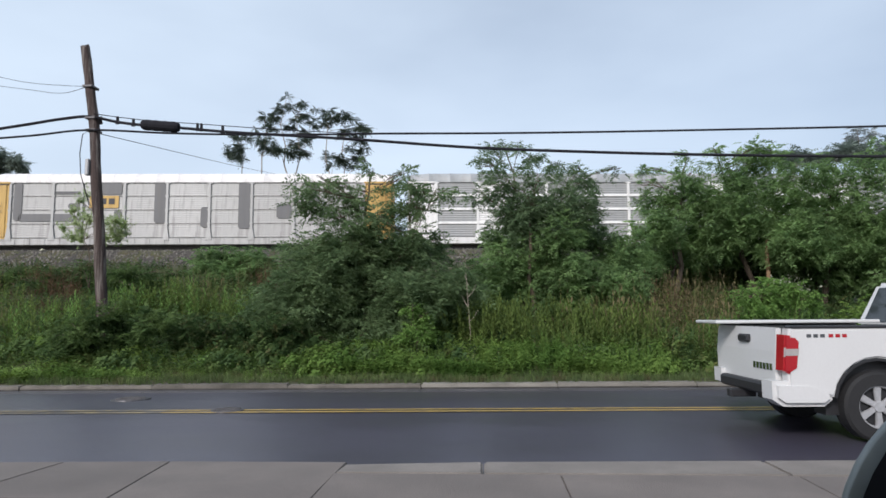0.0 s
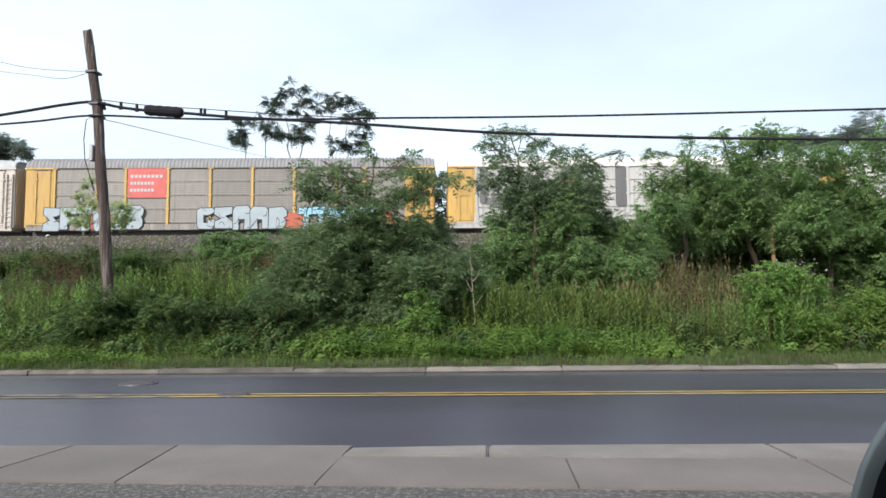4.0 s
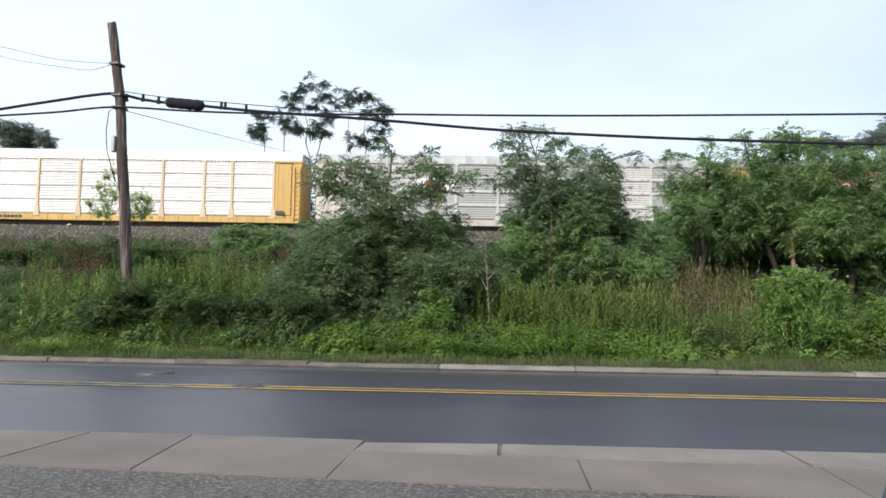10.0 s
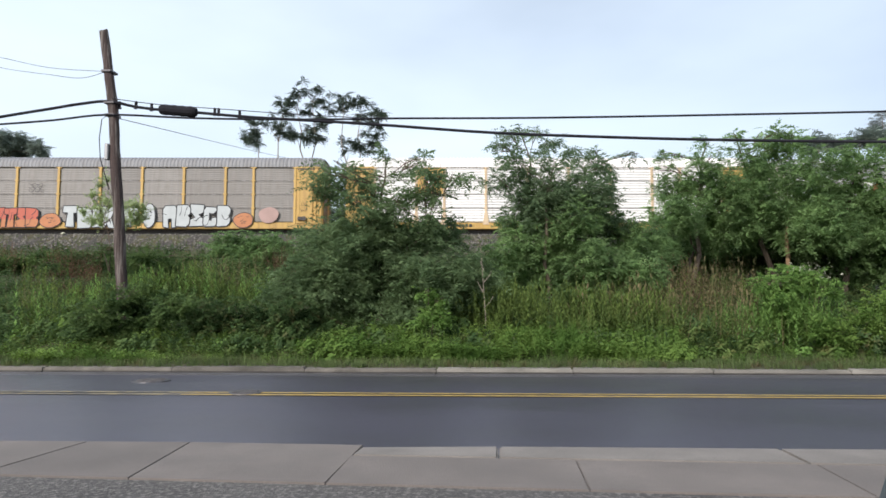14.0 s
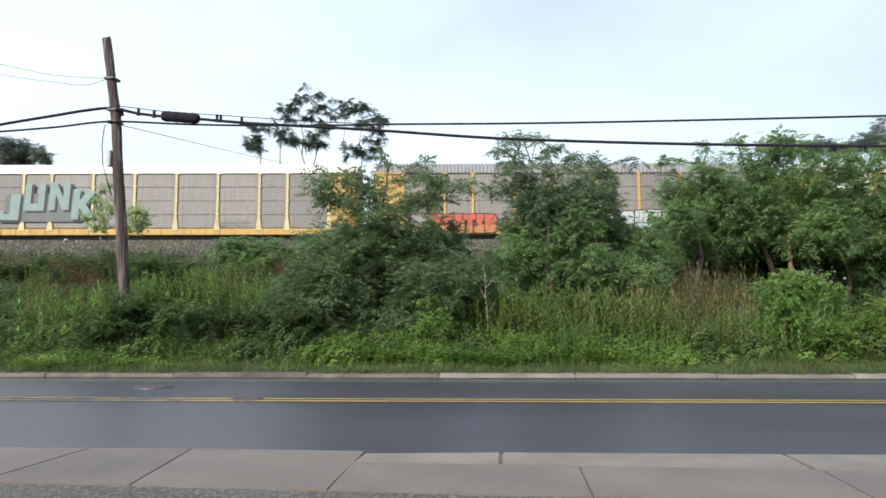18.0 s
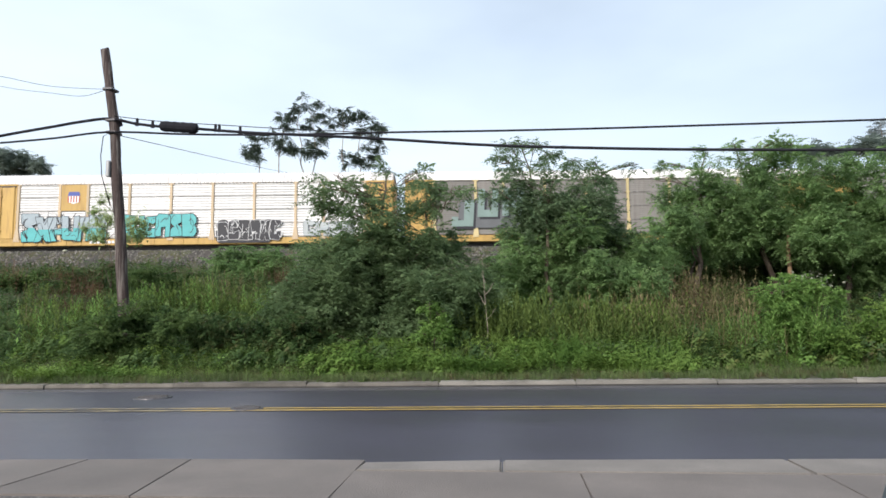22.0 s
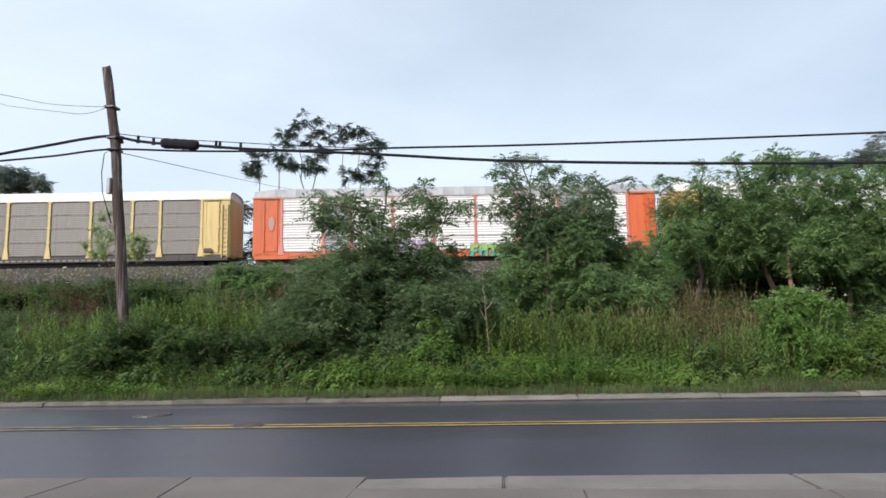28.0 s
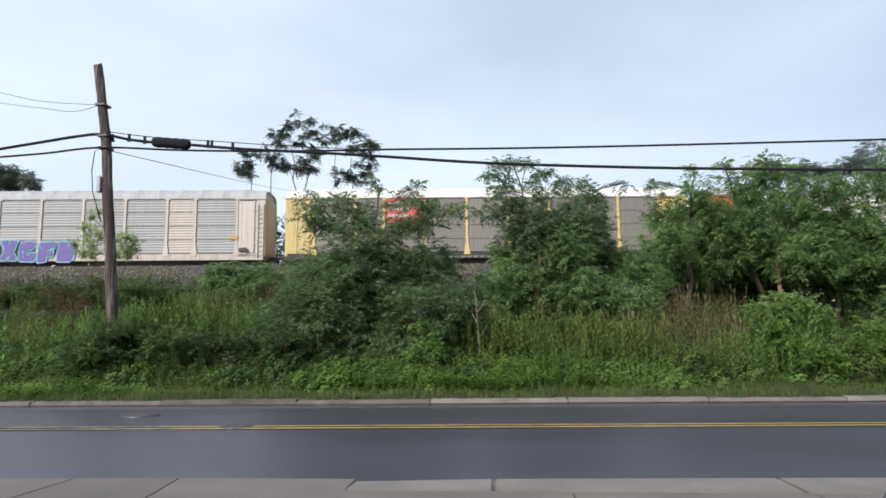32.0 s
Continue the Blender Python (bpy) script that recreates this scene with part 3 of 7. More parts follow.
def plant(name, label, category, foot, blobs, count, template, size, leaves, bark, seed, trunk_r=0.08, stems=1, group="", shell=2.2, clump=0.36, per=26, twigs=True):
    """A tree or bush: stems from the foot, limbs to every blob of the crown, twigs, and a crown of many small leaves."""
    r = np.random.default_rng(seed)
    t = thing(name, label, category, Matrix.Translation(foot), group)
    f = np.array(foot)
    rel = [(b[0] - f[0], b[1] - f[1], b[2] - f[2], b[3], b[4] if len(b) > 4 else 1.0) for b in blobs]
    top = max(rel, key=lambda b: b[2])
    forks = []
    for s_ in range(stems):
        bm_ = bmesh.new()
        aim_ = rel[(s_ * 5) % len(rel)] if s_ else top
        base_ = np.array([0.25 * s_ * math.cos(s_ * 2.4), 0.25 * s_ * math.sin(s_ * 2.4), -0.25])
        pts = limb_path(base_, aim_[:3], r, 7, 0.1)
        tube(bm_, pts, [trunk_r * (1 - 0.85 * i / 7) for i in range(8)], 7)
        forks += [(p, trunk_r * (1 - 0.85 * i / 7)) for i, p in enumerate(pts) if i > 1]
        part("trunk", bm_, bark, t)
    for b in rel:
        bm_ = bmesh.new()
        lower = [q for q in forks if q[0][2] < b[2] - 0.1] or forks[:1]
        p, pr = min(lower, key=lambda q: np.linalg.norm(q[0] - np.array(b[:3])))
        pts = limb_path(p, b[:3], r, 4)
        tube(bm_, pts, [max(0.012, pr * 0.55 * (1 - 0.7 * i / 4)) for i in range(5)], 5, False)
        if twigs:
            for _ in range(7):
                d = r.normal(size=3)
                d[2] = abs(d[2]) * 0.7
                d *= b[3] * 0.85 / np.linalg.norm(d)
                tube(bm_, limb_path(pts[r.integers(2, 5)], np.array(b[:3]) + d, r, 3), [0.014, 0.01, 0.007, 0.004], 4, False)
        part("limb", bm_, bark, t)
    pos, yaw, pitch = crown_points(rel, count, r, shell, clump, per)
    up_ = pos[:, 2] > bank(pos[:, 0] + f[0], pos[:, 1] + f[1]) - f[2] - 0.1
    pos, yaw, pitch = pos[up_], yaw[up_], pitch[up_]
    k = len(pos)
    scatter("crown", template, pos, turns(yaw, pitch, r.normal(0, 0.4, k)), r.uniform(0.6, 1.25, k) * size, leaves, t)
    return t


def tips(blobs, full):
    """Thin outer shoots: the same blobs with a share of the usual leaves."""
    return [(*b, full) for b in blobs]


FROND = frond(7, 0.52, 0.155, 0.048, 0.45, 0.2)
FROND_LONG = frond(5, 0.4, 0.13, 0.05, 0.4, 0.2)
FROND_FINE = frond(5, 0.26, 0.075, 0.036, 0.3)
FROND_WILLOW = frond(5, 0.34, 0.11, 0.026, 0.35, 0.15)
FROND_FAR = frond(4, 0.55, 0.2, 0.11, 0.4)
BROADLEAF = sprig(8, 0.3, 0.15, 0.085, 15, 1.3)
for fr in (FROND, FROND_LONG, FROND_FINE, FROND_WILLOW):  # leaves are never quite regular
    fr[0][:] += np.random.default_rng(len(fr[0])).normal(0, 0.014, fr[0].shape)
SUMAC_TIPS = [(-5.04, 16.89, 4.96, 0.28), (-4.93, 17.89, 5.32, 0.26), (-4.38, 17.77, 5.23, 0.33), (-4.97, 17.06, 4.5, 0.39), (-4.5, 17.39, 4.55, 0.48), (-4.05, 17.33, 4.81, 0.32), (-3.6, 17.61, 4.68, 0.4), (-3.42, 17.8, 5.05, 0.29), (-3.02, 16.83, 4.22, 0.34), (-3.85, 16.74, 4.16, 0.38), (-2.41, 17.87, 5.38, 0.36), (-2.01, 17.31, 4.98, 0.39), (-1.62, 17.77, 5.12, 0.32), (-1.11, 16.7, 4.8, 0.24), (-2.12, 17.32, 4.61, 0.35), (-2.67, 17.71, 4.46, 0.32), (-1.66, 17.02, 4.39, 0.28), (-3.29, 18.02, 5.75, 0.17), (-2.31, 17.96, 5.57, 0.23), (-4.4, 16.74, 5.24, 0.19)]
plant("sumac_tree", "dense dark green sumac-like tree rising from the bank", "tree", (-3.47, 17.6, 0.61), [(-5.32, 18.3, 3.4, 0.6, 0.6), (-3.85, 17.04, 3.3, 0.85, 0.8), (-2.7, 17.78, 3.1, 1.0, 0.85), (-3.3, 17.3, 3.75, 0.5, 0.8), (-4.5, 17.5, 3.6, 0.5, 0.8), (-2.0, 17.2, 3.6, 0.45, 0.8), (-1.64, 18.52, 3.4, 0.65, 0.6), (-4.68, 17.26, 2.27, 1.15), (-3.22, 18.0, 1.98, 1.36), (-1.78, 16.74, 2.1, 0.89), (-5.37, 17.48, 1.25, 0.77), (-4.08, 18.22, 1.0, 0.89), (-2.56, 16.96, 1.05, 0.75), (-5.94, 17.7, 1.8, 0.63), (-1.46, 18.44, 1.25, 0.78), (-0.83, 17.18, 2.12, 0.69), (-1.9, 17.92, 0.7, 0.57)] + tips(SUMAC_TIPS, 0.42), 9200, FROND, 0.95, M_SUMAC, M_BARK, 101, trunk_r=0.1, stems=3, clump=0.16, per=8)
LOCUST_TIPS = [(0.21, 21.05, 7.11, 0.17), (0.71, 21.04, 7.16, 0.19), (1.21, 19.97, 6.81, 0.18), (0.01, 20.0, 6.48, 0.22), (1.69, 20.9, 6.72, 0.19), (2.29, 20.78, 6.43, 0.17), (2.89, 20.7, 6.27, 0.17), (3.06, 20.27, 6.23, 0.14), (4.07, 20.63, 6.16, 0.16), (4.43, 20.63, 6.22, 0.15)]
plant("locust_tree", "tall feathery green locust tree on the bank", "tree", (1.46, 20.5, 0.97), [(0.29, 19.3, 6.09, 0.58, 0.3), (0.84, 20.19, 5.64, 0.81, 0.3), (0.03, 21.08, 5.45, 0.56, 0.3), (1.68, 19.56, 5.59, 0.61, 0.3), (2.74, 20.45, 5.67, 0.62, 0.3), (3.3, 21.34, 6.0, 0.42, 0.3), (2.73, 19.83, 4.66, 0.88), (1.31, 20.72, 4.44, 1.14), (3.1, 20.26, 4.81, 0.62), (3.62, 21.15, 4.12, 0.62), (1.52, 19.9, 4.95, 0.71)] + tips(LOCUST_TIPS, 1.0), 3600, FROND_WILLOW, 1.15, M_LOCUST, M_BARK, 102, trunk_r=0.1, stems=3, clump=0.2, per=9)
plant("bushy_tree", "bushy mid-green tree with soft compound leaves on the bank", "tree", (2.2, 20.2, 1.0), [(2.3, 21.6, 3.78, 1.34), (0.64, 20.09, 3.28, 0.89), (3.6, 20.98, 3.75, 0.7, 0.5), (2.91, 19.47, 2.7, 0.86), (1.27, 20.36, 2.4, 1.08), (4.18, 21.24, 3.18, 0.85), (0.11, 19.73, 2.46, 0.87), (-0.16, 20.62, 1.4, 0.77), (0.96, 21.51, 1.49, 0.86), (2.11, 20.0, 1.94, 0.89), (3.47, 20.88, 1.96, 0.83), (4.05, 19.37, 2.36, 0.77), (2.47, 19.64, 3.96, 0.78), (2.0, 20.52, 3.04, 0.91), (0.78, 21.41, 4.06, 0.76), (4.5, 21.3, 3.75, 0.62), (5.15, 22.0, 3.75, 0.6), (5.0, 21.6, 3.0, 0.75)], 7600, FROND_LONG, 1.0, M_RIGHT, M_BARK, 142, trunk_r=0.08, stems=3, clump=0.2, per=8)
plant("thicket_tree", "bushy green tree at the edge of the thicket", "tree", (7.17, 24.5, 1.61), [(6.3, 23.3, 4.5, 0.8), (6.05, 24.19, 6.37, 0.5, 0.25), (7.11, 25.08, 5.77, 0.95, 0.8), (7.61, 23.56, 6.6, 0.7, 0.35), (8.37, 24.45, 5.53, 1.25, 0.8), (7.67, 25.34, 4.25, 0.95), (5.9, 23.83, 3.3, 0.6), (8.93, 24.72, 4.4, 0.95)] + tips([(6.18, 24.39, 7.02, 0.21), (6.8, 24.75, 7.01, 0.2), (7.88, 24.54, 7.56, 0.22)], 1.0), 4600, FROND_LONG, 1.08, M_RIGHT, M_BARK, 103, trunk_r=0.11, stems=2, clump=0.2, per=8, group='thicket trees')
plant("thicket_tree", "tall light green tree in the thicket", "tree", (10.62, 25.5, 1.76), [(9.57, 24.3, 6.87, 0.82, 0.4), (10.98, 25.19, 7.49, 0.71, 0.4), (11.42, 26.08, 6.33, 1.5, 0.4), (9.52, 24.56, 5.32, 1.31, 0.6), (11.73, 25.45, 4.78, 1.35, 0.6), (10.59, 26.34, 4.2, 1.0), (11.3, 24.83, 3.6, 0.6)] + tips([(9.04, 24.82, 7.84, 0.17), (10.09, 24.85, 7.82, 0.19), (10.33, 24.18, 7.72, 0.19), (10.8, 24.12, 7.54, 0.19)], 1.0), 5400, FROND_LONG, 1.08, M_RIGHT, M_BARK, 104, trunk_r=0.12, stems=2, clump=0.2, per=8, group='thicket trees')
plant("thicket_tree", "broad green tree in the thicket", "tree", (12.58, 24.5, 1.54), [(11.47, 23.3, 6.31, 0.93, 0.4), (12.99, 24.19, 6.48, 0.96, 0.4), (13.0, 25.08, 5.37, 1.44, 0.6), (11.32, 23.56, 4.14, 1.15), (13.41, 24.45, 4.01, 1.41), (12.84, 25.34, 3.03, 1.12)], 6200, FROND_LONG, 1.08, M_RIGHT, M_BARK, 105, trunk_r=0.12, stems=2, clump=0.2, per=8, group='thicket trees')
plant("thicket_tree", "broad green tree at the far end of the thicket", "tree", (14.98, 24.0, 1.42), [(13.52, 22.8, 5.98, 1.21, 0.6), (15.18, 23.69, 6.34, 1.47, 0.4), (14.67, 24.58, 4.44, 1.63), (15.24, 23.06, 4.45, 1.64), (16.84, 23.95, 5.96, 1.49, 0.6), (14.37, 24.84, 3.0, 1.32), (14.96, 23.33, 2.72, 1.45)], 6200, FROND_LONG, 1.08, M_RIGHT, M_BARK, 106, trunk_r=0.12, stems=2, clump=0.2, per=8, group='thicket trees')
# the dark under the canopy is put into these plants' leaf colour
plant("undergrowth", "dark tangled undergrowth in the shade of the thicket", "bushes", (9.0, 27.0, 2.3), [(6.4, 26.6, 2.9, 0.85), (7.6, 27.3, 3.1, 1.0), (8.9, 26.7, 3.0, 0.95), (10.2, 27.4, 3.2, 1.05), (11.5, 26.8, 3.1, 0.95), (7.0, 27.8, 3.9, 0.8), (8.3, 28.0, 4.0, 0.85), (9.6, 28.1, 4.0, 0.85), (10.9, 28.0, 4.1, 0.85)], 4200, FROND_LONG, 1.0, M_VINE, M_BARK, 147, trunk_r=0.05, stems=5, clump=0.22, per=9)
plant("roadside_shrub", "mid-green shrub on the bank near the verge", "shrub", (8.72, 16.2, 0.3), [(7.73, 15.6, 0.75, 0.4), (8.7, 16.04, 0.95, 0.5), (9.63, 16.49, 1.2, 0.75), (9.92, 15.73, 0.98, 0.72), (8.9, 16.18, 0.48, 0.43)], 2600, FROND_FINE, 1.0, M_WEED, M_BARK, 107, trunk_r=0.03, stems=4, clump=0.18, per=10)
plant("flowering_bush", "bright green bush with white flower heads", "shrub", (7.55, 16.8, 0.39), [(6.85, 16.3, 1.85, 0.44), (7.4, 16.67, 2.0, 0.46), (7.2, 17.04, 1.2, 0.6), (7.0, 16.5, 1.3, 0.4), (7.8, 16.6, 2.1, 0.32, 0.8), (8.05, 16.5, 1.85, 0.26, 0.8)], 2300, FROND_FINE, 1.0, M_YOUNG, M_BARK, 108, trunk_r=0.03, stems=4, clump=0.18, per=10)
plant("young_shrub", "bright yellow-green young shrub in the weeds", "shrub", (-1.62, 15.9, 0.34), [(-1.78, 15.7, 1.68, 0.17), (-1.51, 15.85, 1.48, 0.2), (-1.73, 16.0, 1.22, 0.23), (-1.42, 15.74, 1.09, 0.2), (-1.94, 15.89, 1.01, 0.17)], 420, FROND_FINE, 0.95, M_YOUNG, M_BARK, 119, trunk_r=0.015, stems=2, clump=0.12, per=6)
plant("vine_bush", "dark vine-covered bush at the pole's foot", "shrub", (-9.96, 15.8, 0.4), [(-10.07, 15.2, 1.05, 0.61), (-9.61, 15.64, 1.55, 0.55), (-9.39, 16.09, 1.02, 0.71), (-8.22, 15.33, 1.34, 0.54), (-10.9, 15.78, 0.58, 0.42), (-10.24, 16.22, 0.56, 0.5)], 3200, FROND_FINE, 0.95, M_VINE, M_BARK, 109, trunk_r=0.03, stems=4, clump=0.18, per=10)
plant("vine_bush", "dull green tangled low bush on the bank", "shrub", (-6.91, 16.4, 0.46), [(-7.43, 15.9, 1.04, 0.56), (-6.83, 16.27, 1.04, 0.58), (-6.19, 16.64, 0.8, 0.59), (-5.36, 16.01, 1.05, 0.64)], 2600, FROND_FINE, 0.95, M_BANK, M_BARK, 110, trunk_r=0.03, stems=4, clump=0.18, per=10)
plant("bank_shrub", "light green shrub below the railway", "shrub", (-12.31, 30.0, 2.97), [(-13.06, 29.0, 4.02, 0.67), (-12.26, 29.74, 4.27, 0.74), (-11.4, 30.48, 4.24, 0.86), (-12.02, 29.22, 3.41, 0.88), (-10.63, 29.96, 3.59, 0.9)], 3400, FROND_LONG, 1.05, M_RIGHT, M_BARK, 111, trunk_r=0.04, stems=3, clump=0.18, per=10)
plant("bank_shrub", "dark green shrub on the upper bank", "shrub", (-18.7, 27.0, 2.46), [(-18.75, 25.0, 2.99, 0.33), (-18.98, 26.48, 3.33, 0.52), (-19.41, 27.96, 3.16, 0.64), (-16.68, 25.44, 3.55, 0.45), (-17.94, 26.92, 3.1, 0.38), (-22.28, 28.4, 2.97, 0.35)], 900, FROND, 0.75, M_BANK, M_BARK, 112, trunk_r=0.04, stems=3, clump=0.18, per=10)
plant("bank_shrub", "dark green shrub on the upper bank", "shrub", (-14.98, 27.0, 2.41), [(-14.6, 25.0, 3.27, 0.49), (-14.73, 26.48, 3.17, 0.42), (-16.91, 27.96, 3.08, 0.35), (-12.8, 25.44, 3.25, 0.34), (-14.39, 26.92, 2.95, 0.29)], 700, FROND, 0.75, M_VINE, M_BARK, 113, trunk_r=0.04, stems=3, clump=0.18, per=10)
plant("sapling", "pale green sapling with small loose leaves", "sapling", (-16.72, 26.0, 2.24), [(-17.4, 26.09, 6.48, 0.42), (-17.76, 26.17, 6.08, 0.42), (-17.24, 26.21, 5.98, 0.42), (-18.26, 26.31, 5.38, 0.42), (-17.63, 26.17, 5.56, 0.42), (-17.37, 26.3, 5.27, 0.42), (-16.82, 25.67, 6.65, 0.42), (-17.25, 25.98, 4.81, 0.42), (-17.8, 26.31, 4.96, 0.42), (-16.94, 26.1, 5.65, 0.42), (-16.25, 26.28, 5.56, 0.42), (-15.54, 25.73, 5.57, 0.42), (-15.37, 25.98, 5.4, 0.42), (-15.79, 25.82, 5.08, 0.42), (-15.49, 26.03, 5.05, 0.42), (-15.6, 26.05, 4.8, 0.42), (-15.89, 25.66, 4.76, 0.42)], 1450, BROADLEAF, 0.6, M_SAPLING, M_BARK, 114, trunk_r=0.03, stems=2, shell=1.5, clump=0.3, per=3, twigs=False)
plant("far_tree", "slender dark open-crowned tree behind the railway", "tree", (-23.3, 66.0, 4.53), [(-26.42, 65.37, 18.53, 0.42), (-25.45, 65.05, 18.12, 0.42), (-27.01, 65.75, 18.95, 0.42), (-25.94, 65.17, 19.3, 0.42), (-24.85, 64.96, 20.35, 0.42), (-26.42, 65.76, 20.61, 0.42), (-25.0, 67.0, 21.87, 0.42), (-23.86, 66.72, 23.03, 0.42), (-24.2, 66.64, 20.48, 0.42), (-22.69, 65.33, 20.29, 0.42), (-22.72, 66.09, 19.35, 0.42), (-23.14, 65.46, 19.51, 0.42), (-22.26, 65.21, 21.48, 0.42)], 624, FROND_FAR, 1.45, M_FARLEAF, M_PALEBARK, 115, trunk_r=0.14, stems=2, group="far slender trees", twigs=False, shell=1.2, clump=0.12, per=12)
plant("far_tree", "slender dark open-crowned tree behind the railway", "tree", (-20.4, 66.0, 4.53), [(-20.91, 65.37, 24.81, 0.42), (-19.15, 65.05, 23.92, 0.42), (-20.6, 65.75, 23.68, 0.42), (-21.66, 65.17, 23.52, 0.42), (-21.99, 64.96, 22.53, 0.42), (-19.96, 65.76, 22.52, 0.42), (-21.17, 67.0, 21.98, 0.42), (-19.41, 66.72, 23.11, 0.42), (-18.32, 66.64, 22.21, 0.42), (-17.78, 65.33, 23.25, 0.42), (-19.19, 66.09, 20.82, 0.42), (-18.59, 65.46, 20.01, 0.42), (-21.59, 65.21, 19.0, 0.42), (-20.3, 65.05, 18.72, 0.42), (-19.15, 65.31, 18.65, 0.42), (-20.51, 67.03, 20.07, 0.42), (-17.1, 66.79, 22.22, 0.42)], 816, FROND_FAR, 1.45, M_FARLEAF, M_PALEBARK, 125, trunk_r=0.14, stems=2, group="far slender trees", twigs=False, shell=1.2, clump=0.12, per=12)
plant("far_tree", "slender dark open-crowned tree behind the railway", "tree", (-15.67, 66.0, 4.53), [(-16.55, 65.37, 23.02, 0.42), (-14.84, 65.05, 22.55, 0.42), (-14.17, 65.75, 22.45, 0.42), (-15.88, 65.17, 22.42, 0.42), (-12.78, 64.96, 21.14, 0.42), (-14.57, 65.76, 21.22, 0.42), (-12.56, 67.0, 21.53, 0.42), (-16.42, 66.72, 18.63, 0.42), (-15.18, 66.64, 21.08, 0.42), (-14.05, 65.33, 18.84, 0.42), (-13.18, 66.09, 18.19, 0.42), (-12.36, 65.46, 19.04, 0.42), (-15.84, 65.21, 17.23, 0.42), (-13.37, 65.05, 17.14, 0.42), (-14.85, 65.31, 17.84, 0.42), (-13.18, 67.03, 20.51, 0.42)], 768, FROND_FAR, 1.45, M_FARLEAF, M_PALEBARK, 135, trunk_r=0.14, stems=2, group="far slender trees", twigs=False, shell=1.2, clump=0.12, per=12)
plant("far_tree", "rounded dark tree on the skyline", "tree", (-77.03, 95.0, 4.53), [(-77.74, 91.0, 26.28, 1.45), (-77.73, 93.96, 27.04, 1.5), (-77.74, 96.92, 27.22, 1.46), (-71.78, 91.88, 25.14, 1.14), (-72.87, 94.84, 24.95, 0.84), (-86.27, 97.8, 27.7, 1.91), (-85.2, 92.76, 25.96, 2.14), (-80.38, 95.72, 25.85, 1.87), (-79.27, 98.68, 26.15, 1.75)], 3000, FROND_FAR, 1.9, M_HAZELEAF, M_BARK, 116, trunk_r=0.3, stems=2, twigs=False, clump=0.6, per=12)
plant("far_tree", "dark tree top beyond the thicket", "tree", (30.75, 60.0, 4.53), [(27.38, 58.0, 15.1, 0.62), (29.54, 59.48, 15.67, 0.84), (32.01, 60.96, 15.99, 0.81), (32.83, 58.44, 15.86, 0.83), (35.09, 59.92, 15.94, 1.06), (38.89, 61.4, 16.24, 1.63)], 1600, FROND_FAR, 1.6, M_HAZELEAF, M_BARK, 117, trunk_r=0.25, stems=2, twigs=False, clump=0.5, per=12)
plant("far_tree", "pale hazy tree beyond the end of the thicket", "tree", (43.4, 72.0, 4.0), [(41.12, 71.93, 20.73, 0.68), (40.14, 71.75, 19.58, 0.55), (41.51, 71.28, 19.67, 0.79), (43.36, 72.73, 21.15, 0.87), (41.12, 71.01, 21.53, 0.43), (43.68, 72.01, 19.93, 0.86), (42.87, 72.8, 19.15, 0.75)], 700, FROND_FAR, 1.2, M_PALEHAZELEAF, M_PALEBARK, 137, trunk_r=0.16, stems=2, twigs=False, clump=0.3, per=8)
